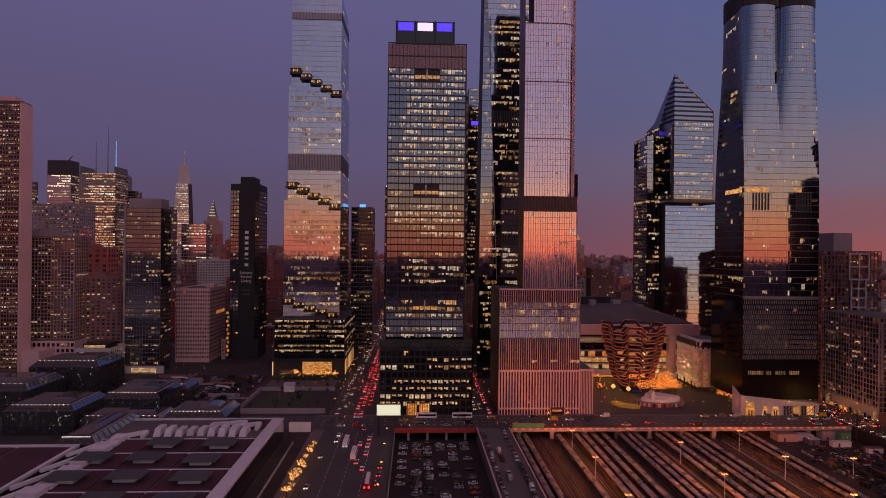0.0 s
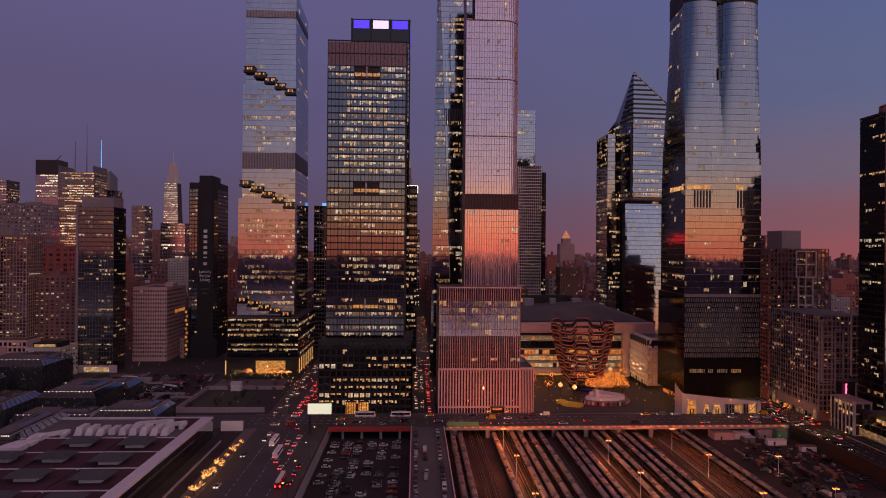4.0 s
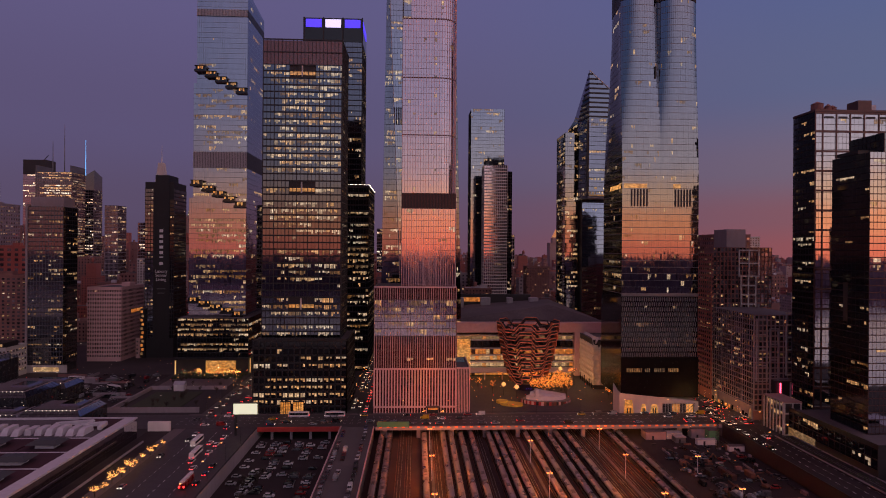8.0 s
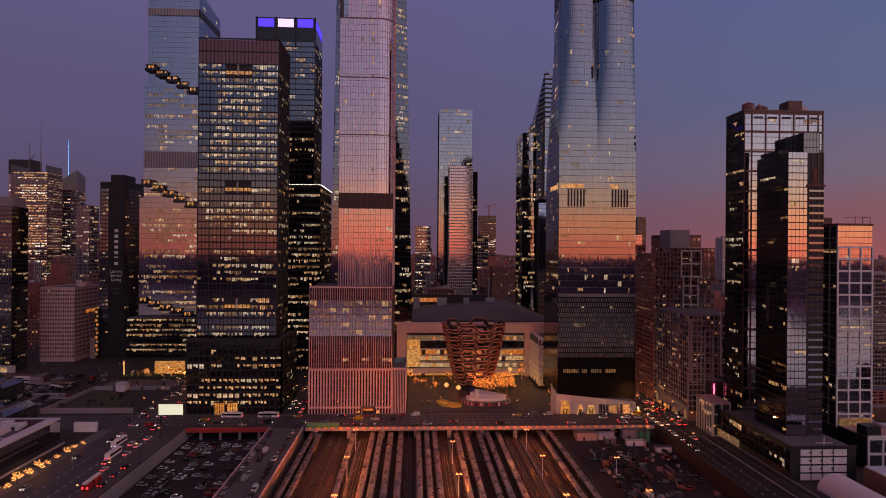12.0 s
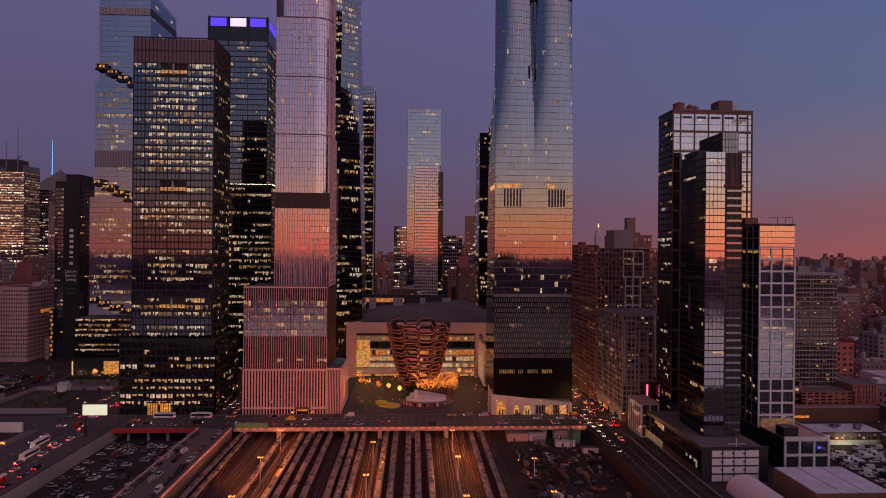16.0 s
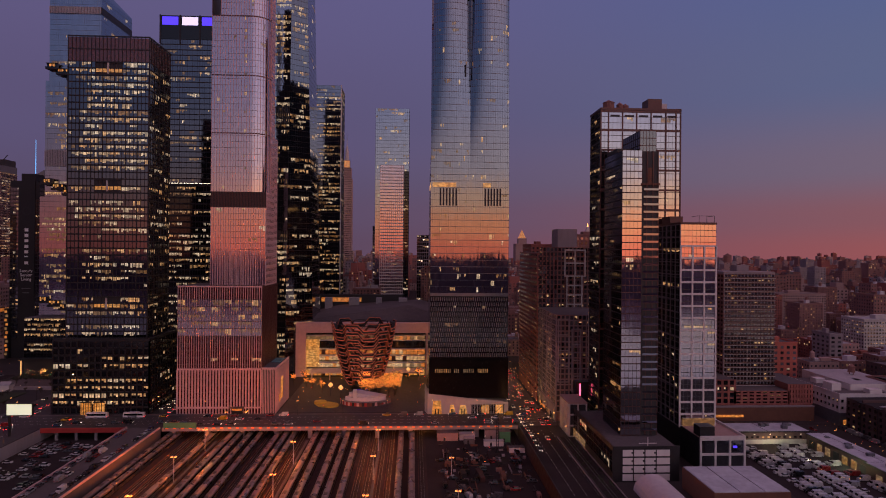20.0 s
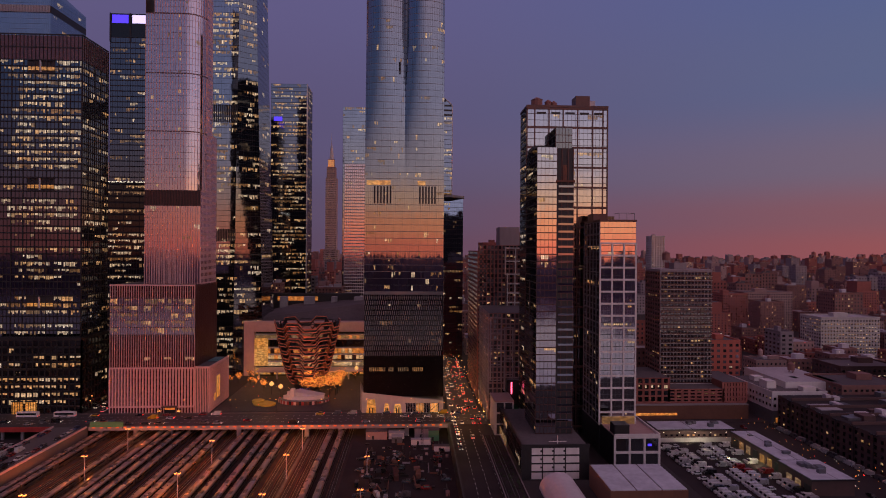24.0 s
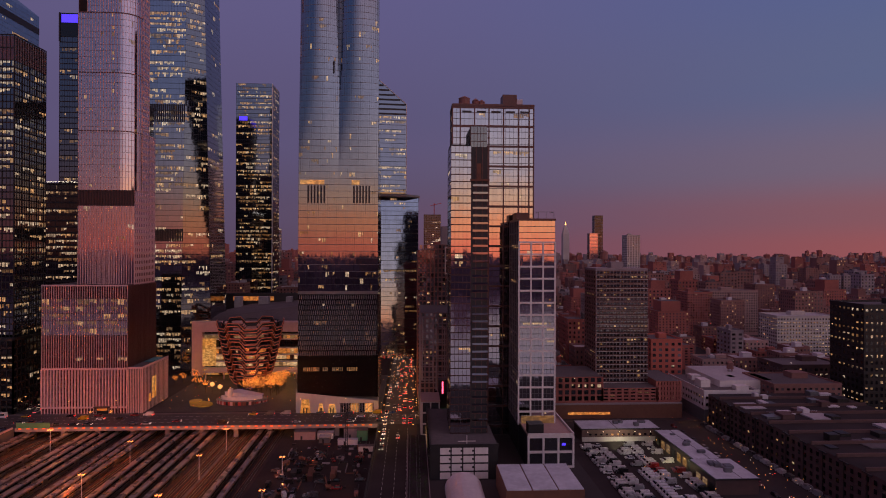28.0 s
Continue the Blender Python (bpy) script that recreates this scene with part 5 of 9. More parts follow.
def cluster_white_frames():
    t = thing("apartment_tower", (305, 400, STREET), "dark apartment block with stacked white frames and a shop corner", "apartment building")
    core(t, rect(286.5, 352, 318, 402), STREET, 66.5, "brick_brown", name="front_core")
    core(t, rect(299, 402, 328, 440), STREET, 108, "brick_brown", name="rear_core")
    core(t, rect(302, 414, 316, 432), 108, 121, "concrete", name="plant_room")
    core(t, rect(285, 402, 299, 470), STREET, 104, "brick_red", name="street_wing")
    skin(t, line(285, 401.9, 299, 401.9), 8, 103, 6, 30, glset("window_dim"), pattern(6, 30, 0.25, 125, 0.2, None, (1, 3)), ["brick_red"], 1.1, 1.4, vw=0, hh=0)
    skin(t, line(286.4, 402, 286.4, 352), 8, 66.5, 20, 18, glset("window_dim"), pattern(20, 18, 0.14, 121, 0.3, None, (1, 3)), ["concrete"], 0.7, 0.7, vw=0.35, vd=0.2, hh=0.3, hd=0.15, major=5)
    skin(t, line(286.5, 351.8, 318, 351.8), 8, 66.5, 12, 18, glset("window_dim"), pattern(12, 18, 0.14, 122, 0.3, None, (1, 3)), ["concrete"], 1.0, 1.0, vw=0.25, vd=0.2, hh=0.3, hd=0.15, own=60, own_z=(20, 70))
    skin(t, line(284.9, 470, 284.9, 402), 8, 104, 22, 30, glset("window_dim"), pattern(22, 30, 0.2, 123, 0.3, None, (1, 3)), ["brick_red"], 1.4, 1.5, vw=0, hh=0)
    skin(t, line(286, 401.8, 328, 401.8), 66, 108, 16, 13, glset("window_dim"), pattern(16, 13, 0.12, 124, 0.3, None, (1, 3)), ["brick_brown"], 0.9, 1.0, vw=0.25, vd=0.15, hh=0.3)
    for xa, xb, za, zb, yy, n, m in ((306, 318, 30, 68, 351.2, 2, 5), (305.5, 316, 62, 88, 401.2, 2, 4), (304, 318, 88, 106, 401.0, 2, 2), (306, 319, 8, 26, 346.6, 4, 2)):
        grid_frame(t, xa, xb, yy, za, zb, n, m, "stone_pale", 0.8, 0.9, 0.7)
    for za, zb in ((26, 64), (20, 58)):
        grid_frame(t, 287.5 if za == 26 else 296, 294 if za == 26 else 301, 351.4, za, zb, 1, 4, "concrete", 0.9, 0.6, 0.6)
    core(t, rect(297, 347, 319, 351.6), STREET, 27, "frame_dark", name="shop_corner")
    s = Soup()
    s.box(299, 346.4, STREET + .4, 318, 346.8, 4.8, 0)
    s.box(299, 346.0, 8.4, 311, 346.3, 9.2, 1)
    s.box(299.2, 346.0, 19, 300.0, 346.3, 26, 2)
    part("shop_front", s, ["lit_amber", "glow_green", "glow_pink"], t, "shop corner with green and pink neon")
    s = Soup()
    s.box(285.8, 352, STREET + .4, 286.3, 470, 10.5, 0)
    part("shop_base", s, ["concrete"], t)
    rs = random.Random(12)
    for k in range(28):
        s = Soup()
        y = 353 + k * 4.15
        s.box(285.5, y, STREET + .6, 285.75, y + rs.uniform(1.6, 3.2), rs.choice((4.6, 5.4, 8.6)))
        part("shop_window", s, [rs.choice(("lit_amber", "lit_dim", "glass_black", "glass_black", "lit_dim"))], t)
    # low framed block in front
    u = thing("framed_block", (291, 330, STREET), "low block with a white frame and dark glass", "building")
    core(u, rect(287, 323, 296.5, 341), STREET, 20, "core_dark")
    skin(u, line(286.9, 341, 286.9, 323), STREET, 20, 6, 4, glset("glass_black"), pattern(6, 4, 0.3, 126), ["frame_dark"], 0.3, 0.5, own=24, own_z=(0, 25))
    grid_frame(u, 287, 296.5, 322.8, STREET, 20.3, 2, 3, "stone_pale", 0.7, 0.8, 0.6)
    for i in range(7):
        s = Soup()
        y = 323 + 18 * i / 6
        s.box(286.2, y - .3, STREET, 286.8, y + .3, 20.3)
        part("side_post", s, ["stone_pale"], u)
    s = Soup()
    s.box(286.2, 322.2, 20.3, 297, 341.4, 21.0, 0)
    part("roof", s, ["brick_tan"], u)


def brick_slab(x0, y0, x1, y1, z1, wall, nx, ny, nz, p, seed, label, cat="apartment building", base=STREET, roofm="roof_dark", own=0, glassm="window_dim"):
    """Plain block with punched windows on the sides that are seen."""
    t = thing("city_building", ((x0 + x1) / 2, (y0 + y1) / 2, base), label, cat)
    core(t, rect(x0, y0, x1, y1), base, z1, wall, roofm, name="wall")
    skin(t, line(x0, y0 - .02, x1, y0 - .02), base + 3, z1 - .8, nx, nz, glset(glassm), pattern(nx, nz, p, seed, 0.2, None, (1, 2, 3)), [wall], (x1 - x0) / nx * .5, (z1 - base) / nz * .45, vw=0, hh=0.0, out=0.05, own=own, own_z=(0, 120))
    for xa, ya, xb, yb in ((x1 + .02, y0, x1 + .02, y1), (x0 - .02, y1, x0 - .02, y0)):
        skin(t, line(xa, ya, xb, yb), base + 3, z1 - .8, ny, nz, glset(glassm), pattern(ny, nz, p, seed + 1, 0.2, None, (1, 2, 3)), [wall], (y1 - y0) / ny * .5, (z1 - base) / nz * .45, vw=0, hh=0.0, out=0.05)
    s = Soup()
    for a in (rect(x0 - .2, y0 - .2, x1 + .2, y0 + .3), rect(x0 - .2, y1 - .3, x1 + .2, y1 + .2), rect(x0 - .2, y0 + .3, x0 + .3, y1 - .3), rect(x1 - .3, y0 + .3, x1 + .2, y1 - .3)):
        s.prism(a, z1, z1 + 1.0)
    part("parapet", s, [wall], t)
    r = random.Random(seed)
    s = Soup()
    bx, by = x0 + (x1 - x0) * r.uniform(.2, .6), y0 + (y1 - y0) * r.uniform(.3, .6)
    s.box(bx, by, z1, bx + (x1 - x0) * .25, by + (y1 - y0) * .25, z1 + 3.6)
    part("roof_bulkhead", s, [wall], t)
    return t


for fn in (tower_bronze_grid, tower_dark_balcony, tower_white_grid, tower_balcony_slab, cluster_white_frames):
    fn()


def south_low():
    """Post yard, sheds, warehouse and small houses south of the towers."""
    s = Soup()
    s.box(318, 223, STREET, 349, 251, 11.0, 0)
    t = thing("low_building", (333, 237, STREET), "low garage with a pale seamed roof", "building")
    part("wall", s, ["steel_rust"], t)
    for i in range(3):
        q = Soup()
        q.box(318.4 + i * 10.3, 223.4, 11.02, 328.1 + i * 10.3, 250.6, 11.4)
        part("roof_panel", q, ["roof_snow"], t)
    s = Soup()
    n = 14
    for i in range(n):
        a0, a1 = math.pi * i / n, math.pi * (i + 1) / n
        p = lambda a, y: (303.5 - 8.0 * math.cos(a), y, STREET + 7.0 * math.sin(a))
        s.quad(p(a0, 215), p(a0, 249), p(a1, 249), p(a1, 215))
    s.poly([(303.5 - 8.0 * math.cos(math.pi * i / n), 249, STREET + 7.0 * math.sin(math.pi * i / n)) for i in range(n + 1)])
    whole("storage_dome", s, "duct_white", "grey arched storage shed", "shed")
    # yard for delivery vans
    slab("ground_van_yard", 362, 180, 412, 307, STREET - .4, STREET + .03, "asphalt_lot", "asphalt yard full of white vans", "ground")
    for x0, y0, x1, y1, z, lab in ((372.5, 308, 415, 323, 8.2, "long brick shed with a pale flat roof"), (411.5, 261.6, 424, 305, 7.9, "long low shed with a pale snowy roof"), (409, 237, 427.6, 260, 8.4, "low loading shed with a pale snowy roof")):
        t = thing("low_building", ((x0 + x1) / 2, (y0 + y1) / 2, STREET), lab, "building")
        q = Soup()
        q.box(x0, y0, STREET, x1, y1, z)
        part("wall", q, ["brick_dark"], t)
        q = Soup()
        q.box(x0 - .6, y0 - .6, z, x1 + .6, y1 + .6, z + .5)
        part("roof", q, ["frame_dark"], t)
        q = Soup()
        if x1 - x0 > 30:
            q.box(x0, y0, z + .5, x0 + 19, y1, z + .58)
            q.box(x0 + 19.5, y0, z + .5, x1, y1, z + .58)
        else:
            q.box(x0, y0, z + .5, x0 + (x1 - x0) * .6, y1, z + .58)
            q.box(x0 + (x1 - x0) * .6 + .45, y0, z + .5, x1, y1, z + .58)
        part("roof_membrane", q, ["roof_snow"], t, "thin snow on the roof")
        r = random.Random(int(x0 + y0))
        for k in range(5):
            q = Soup()
            a, b = r.uniform(x0 + 2, x1 - 5), r.uniform(y0 + 2, y1 - 5)
            q.box(a, b, z + .5, a + r.uniform(1.5, 4), b + r.uniform(1.5, 4), z + r.uniform(1.2, 2.6))
            part("roof_unit", q, ["frame_grey"], t)
        if x0 > 400:
            for k in range(int((y1 - y0) / 6)):
                q = Soup()
                q.box(x0 - .4, y0 + 1 + k * 6, STREET, x0 - .1, y0 + 4.6 + k * 6, 6.0)
                part("dock_door", q, ["lit_dim" if k % 3 else "frame_dark"], t)
        else:
            for k in range(12):
                q = Soup()
                q.box(x0 + 4 + k * 3, y0 - .5, 5.2, x0 + 5.2 + k * 3, y0 - .2, 6.1)
                part("shed_window", q, ["lit_warm" if k in (4, 5, 9) else "glass_black"], t)
            # lamplight on the shed's wall, put in as a pale stone strip
            q = Soup()
            q.box(x0, y0 - .75, STREET, x1, y0 - .55, 4.4)
            part("yard_wall", q, ["stone_pale"], t, "pale strip coloured like the lamplit wall along the yard")
            for k in range(5):
                q = Soup()
                q.blob(x0 + 3 + k * 8.6, y0 - .8, 7.2, .3)
                part("wall_lamp", q, ["glow_head"], t)
    # long brick warehouse
    t = thing("warehouse", (480, 270, STREET), "long dark brick warehouse with arched windows", "warehouse")
    core(t, rect(455, 150, 530, 333), STREET, 20.5, "brick_dark", "asphalt_lot", name="wall")
    skin(t, line(454.9, 333, 454.9, 150), 3, 19.6, 46, 5, glset("glass_black"), pattern(46, 5, 0.05, 131, 0.1, None, (1, 3)), ["brick_dark"], 2.4, 1.5, vw=0, hh=0, out=0.05, own=150, own_z=(0, 40))
    for k in range(12):
        q = Soup()
        q.box(455.2, 151 + k * 15.4, 20.5, 529, 151.8 + k * 15.4, 21.9)
        part("fire_wall", q, ["brick_dark"], t)
    rw = random.Random(31)
    for k in range(34):
        q = Soup()
        a, b = rw.uniform(457, 520), rw.uniform(153, 328)
        q.box(a, b, 20.5, a + rw.uniform(2, 8), b + rw.uniform(2, 7), 20.5 + rw.uniform(.6, 3.2))
        part("roof_unit", q, [rw.choice(("frame_dark", "frame_dark", "brick_dark", "frame_grey", "duct_white"))], t)
    for k in range(7):
        q = Soup()
        a = 458 + (k * 23) % 50
        q.prism(rect(a, 300 - k * 21, a + 12, 312 - k * 21), 20.5, 20.9 + .3 * (k % 3), 0)
        part("roof_bed", q, ["roof_pale" if k < 3 else "roof_dark"], t, "patch of pale roofing")
    for k in range(14):
        q = Soup()
        q.bar((454.4, 160 + k * 12.2, 20.2), (454.4, 165 + k * 12.2, 20.2), .5, .5)
        q.bar((454.4, 162.5 + k * 12.2, STREET), (454.4, 162.5 + k * 12.2, 20.2), .3, .3, (0, 1, 0))
        part("downpipe", q, ["frame_dark"], t)
    # white loft building
    t = thing("loft_building", (455, 330, STREET), "white painted loft building with a grey base and shops", "building")
    core(t, rect(456, 340, 490, 389), STREET, 20, "white_paint", "roof_dark", name="wall")
    core(t, rect(472, 352, 506, 398), 8, 24, "white_paint", "roof_pale", name="rear_wing")
    q = Soup()
    q.box(455.8, 339.7, STREET, 490.1, 389.2, 9.5, 0)
    part("base", q, ["frame_grey"], t, "grey base")
    for k in range(8):
        q = Soup()
        q.box(458 + k * 4, 339.3, 2.6, 460.8 + k * 4, 339.6, 5.4)
        part("shop_window", q, ["lit_dim" if k % 2 else "lit_amber"], t)
    skin(t, line(456, 339.9, 490, 339.9), 10.5, 18.5, 10, 2, glset("glass_black"), pattern(10, 2, 0.1, 133), ["white_paint"], 2.0, 2.4, vw=0, hh=0, own=27, own_z=(0, 40))
    skin(t, line(455.9, 389, 455.9, 340), 10.5, 18.5, 14, 2, glset("glass_black"), pattern(14, 2, 0.1, 134), ["white_paint"], 2.2, 2.4, vw=0, hh=0)
    for x0, y0, x1, y1 in ((455.8, 339.8, 490.2, 340.3), (455.8, 340.3, 456.3, 389), (489.7, 340.3, 490.2, 389)):
        q = Soup()
        q.box(x0, y0, 20, x1, y1, 21)
        part("parapet", q, ["white_paint"], t)
    for x0, y0, x1, y1, z in ((460, 352, 466, 360, 24.5), (464, 372, 470, 378, 23), (478, 344, 486, 349, 22.4), (484, 362, 488, 368, 24.0)):
        q = Soup()
        q.box(x0, y0, 20, x1, y1, z)
        part("roof_bulkhead", q, ["white_paint"], t)
    water_tank(t, 494, 380, 24, 2.2, 4.0)
    brick_slab(450, 404, 472.5, 432, 41, "paint_brick", 5, 6, 9, 0.03, 141, "red painted brick building with few windows")
    brick_slab(543, 468, 554, 490, 38, "concrete", 2, 4, 9, 0.0, 142, "blank grey concrete stair tower")
    brick_slab(626, 536, 684, 566, 42, "stone_pale", 20, 9, 11, 0.55, 144, "white loft building with many lit windows", roofm="roof_pale")
    brick_slab(606, 676, 636, 706, 54, "brick_red", 10, 8, 16, 0.05, 146, "tall red brick apartment slab")
    brick_slab(640, 690, 700, 720, 55, "brick_tan", 20, 8, 16, 0.06, 148, "broad tan brick apartment slab")
    brick_slab(497, 492, 524, 520, 22, "brick_red", 6, 6, 7, 0.05, 140, "small red brick loft house")
    brick_slab(540, 395, 585, 425, 24, "brick_dark", 12, 8, 5, 0.35, 143, "dark loft building with some lit windows")
    brick_slab(498, 338, 540, 372, 24, "brick_brown", 12, 8, 6, 0.08, 145, "broad brown loft building with a dark roof")
    brick_slab(550, 333, 606, 362, 72, "frame_dark", 18, 8, 17, 0.5, 147, "dark office block with lit floors", glassm="glass_black")
    brick_slab(653, 1000, 676, 1025, 129, "stone_pale", 5, 5, 40, 0.04, 149, "slender pale apartment tower")
    brick_slab(300.5, 500, 318, 540, 110, "brick_red", 5, 10, 30, 0.2, 151, "tall red brick apartment slab")
    brick_slab(323, 470, 352, 500, 118, "brick_brown", 8, 8, 30, 0.15, 152, "brown brick apartment tower")


south_low()

# ---------------------------------------------------------------- towers and halls north of the wide street
def lettering(word, x, y, z, size, mat, parent, upright=True, turn=None):
    cu = bpy.data.curves.new("lettering", "FONT")
    cu.body, cu.size, cu.extrude, cu.align_x = word, size, 0.05, "CENTER"
    tmp = bpy.data.objects.new("lettering", cu)
    scene.collection.objects.link(tmp)
    me = bpy.data.meshes.new_from_object(tmp.evaluated_get(bpy.context.evaluated_depsgraph_get()))
    bpy.data.objects.remove(tmp)
    me.materials.clear()
    me.materials.append(MATS[mat])
    me.transform(pose(x, y, z, 90, 0, 0) if turn is None else turn)
    return part("lettering", me, None, parent, "pale lettering")


def tower_black_sign():
    t = thing("residence_tower", (-158, 580, STREET), "black residence tower with a tall lettered banner", "skyscraper")
    x0, x1, y0, y1 = -173.5, -147.0, 563, 592
    core(t, rect(x0, y0, x1, y1), STREET, 166, "sign_black")
    core(t, rect(x0 + 8, y0 + 3, x1 - 6, y1 - 4), 166, 173, "sign_black", name="plant_room")
    s = Soup()
    s.box(-165.5, y0 - .7, 58, -151, y0 - .1, 166, 0)
    part("banner", s, ["sign_black"], t, "black vertical banner")
    skin(t, line(x0, y0 - .05, -165.8, y0 - .05), 20, 160, 3, 38, glset("glass_grey"), pattern(3, 38, 0.3, 161, 0.3), ["frame_dark"], 0.5, 0.8, own=60, own_z=(20, 165))
    skin(t, line(-150.8, y0 - .05, x1, y0 - .05), 20, 150, 2, 34, glset("glass_black"), pattern(2, 34, 0.1, 162), ["frame_dark"], 0.5, 0.8)
    skin(t, line(x1, y0, x1, y1), 20, 160, 10, 38, glset("glass_black"), pattern(10, 38, 0.12, 163), ["frame_dark"], 0.6, 0.9)
    # the name on the banner stays a row of plain bars; below it the words that can be read
    z = 122.0
    for k, h in enumerate((3.6, 3.8, 3.2, 3.4, 3.4, 1.4, 3.4)):
        s = Soup()
        s.box(-159.9, y0 - .95, z - h * .8, -156.6, y0 - .72, z)
        part("sign_bar", s, ["letter_white"], t)
        z -= 5.1
    for k, w in enumerate(("Luxury", "Senior", "Living")):
        lettering(w, -158.3, y0 - .85, 81.5 - k * 3.9, 4.1, "letter_white", t)
    for k, w in enumerate((8.0, 6.0)):
        s = Soup()
        s.box(-158.3 - w / 2, y0 - .9, 66 - k * 4, -158.3 + w / 2, y0 - .72, 66.7 - k * 4)
        part("sign_bar", s, ["frame_grey"], t)
    s = Soup()
    n = 20
    for i in range(n):
        a0, a1 = 2 * math.pi * i / n, 2 * math.pi * (i + 1) / n
        s.quad(*[(-158.3 + r * math.cos(a), y0 - .75, 138 + r * math.sin(a)) for r, a in ((4.2, a0), (4.2, a1), (2.6, a1), (2.6, a0))])
    part("emblem", s, ["frame_dark"], t, "dim round emblem")
    q = Soup()
    q.box(-176, 560, STREET, -172, 563, 48, 0)
    part("corner_bay", q, ["sign_black"], t)
    for k in range(11):
        q = Soup()
        q.box(-175.6 + (k % 2) * .9, 559.7, 5 + k * 3.9, -173.6 + (k % 2) * .9, 559.95, 7.4 + k * 3.9)
        part("lit_window", q, ["lit_amber" if k % 3 else "lit_dim"], t)


def left_towers():
    t = thing("apartment_tower", (-330, 480, STREET), "tall apartment tower with a stone edge", "skyscraper")
    core(t, rect(-345, 472, -306.4, 485.4), STREET, 218, "brick_dark")
    skin(t, line(-345, 471.9, -306.8, 471.9), 10, 216, 18, 62, glset("glass_black"), pattern(18, 62, 0.75, 171, 0.2, None, (1, 2, 2, 3)), ["brick_brown"], 0.8, 1.3, vw=0.4, vd=0.2, hh=0.8, own=80, own_z=(60, 120))
    s = Soup()
    s.box(-306.3, 471.2, STREET, -305.6, 485.8, 217)
    part("stone_edge", s, ["stone_rose"], t, "pale pink stone corner pier")
    s = Soup()
    s.box(-305.5, 474, STREET, -292, 496, 24)
    s.box(-335, 474, 218, -312, 484, 222)
    part("annex", s, ["stone_rose"], t)
    t = thing("apartment_tower", (-300, 505, STREET), "brown apartment slab with balconies on a stepped base", "apartment building")
    core(t, rect(-332, 499, -280, 520), STREET, 114, "brick_brown")
    skin(t, line(-332, 498.9, -280, 498.9), 30, 113, 20, 28, glset("glass_grey"), pattern(20, 28, 0.26, 172, 0.2, None, (1, 2, 3)), ["brick_tan"], 0.8, 1.2, vw=0.4, vd=0.4, hh=0.35, hd=0.5, own=100, own_z=(40, 114))
    skin(t, line(-279.9, 499, -279.9, 520), 30, 113, 8, 28, glset("glass_grey"), pattern(8, 28, 0.08, 173), ["brick_tan"], 0.8, 1.2, vw=0.4, vd=0.4, hh=0.35, hd=0.5)
    core(t, rect(-336, 494, -276, 524), STREET, 29, "stone_rose", name="base")
    skin(t, line(-336, 493.9, -276, 493.9), 5, 28, 16, 5, glset("glass_black"), pattern(16, 5, 0.1, 174), ["stone_rose"], 1.6, 1.8, vw=0, hh=0)
    core(t, rect(-325, 505, -296, 515), 114, 119, "concrete", name="plant_room")
    t = thing("apartment_tower", (-225, 510, STREET), "dark glass apartment tower with a pale concrete edge", "skyscraper")
    core(t, rect(-238, 498, -210, 518), STREET, 138, "core_dark")
    core(t, rect(-237, 500, -211, 516), 138, 146, "concrete", name="plant_room")
    skin(t, line(-238, 497.9, -210, 497.9), 8, 138, 12, 36, glset("glass_grey"), pattern(12, 36, 0.22, 175, 0.3, None, (1, 2, 3, 3)), ["frame_grey"], 0.3, 0.9, vw=0.2, vd=0.2, hh=0.4, own=120, own_z=(20, 120))
    skin(t, line(-209.9, 498, -209.9, 518), 8, 138, 8, 36, glset("glass_black"), pattern(8, 36, 0.2, 176), ["frame_dark"], 0.3, 0.9, vw=0.2, vd=0.2, hh=0.4)
    s = Soup()
    s.box(-239.6, 497, STREET, -238.1, 518, 140)
    part("concrete_edge", s, ["concrete"], t)
    s = Soup()
    s.box(-240, 496.4, STREET, -206, 497.6, 8, 0)
    s.box(-232, 496.0, 3, -212, 496.35, 6.5, 1)
    part("shop_base", s, ["stone_pale", "lit_warm"], t)
    t = brick_slab(-216, 545, -186, 590, 68, "stone_rose", 14, 20, 17, 0.03, 178, "broad pink stone office block with narrow windows and a lit strip")
    for y in (566, 572, 578, 584):
        s = Soup()
        s.box(-185.9, y - 2.6, 44, -185.7, y + 2.4, 47)
        part("lit_window", s, ["lit_amber"], t)
    brick_slab(-290, 512, -248, 540, 80, "brick_brown", 10, 6, 24, 0.25, 180, "dark brick apartment block")
    t = brick_slab(-262, 470, -236, 494, 26, "stone_pale", 8, 7, 5, 0.3, 182, "low cream building with square windows", own=40)
    s = Soup()
    s.box(-258, 473, 26, -240, 490, 30, 0)
    s.box(-257, 472.6, 27, -241, 472.9, 29, 1)
    part("roof_pavilion", s, ["frame_dark", "lit_warm"], t)
    brick_slab(-180, 560, -174, 590, 20, "brick_tan", 2, 6, 4, 0.05, 184, "small tan annex building")
    brick_slab(-206, 600, -182, 625, 38, "brick_red", 6, 6, 8, 0.05, 185, "red brick loft building")


tower_black_sign()
left_towers()


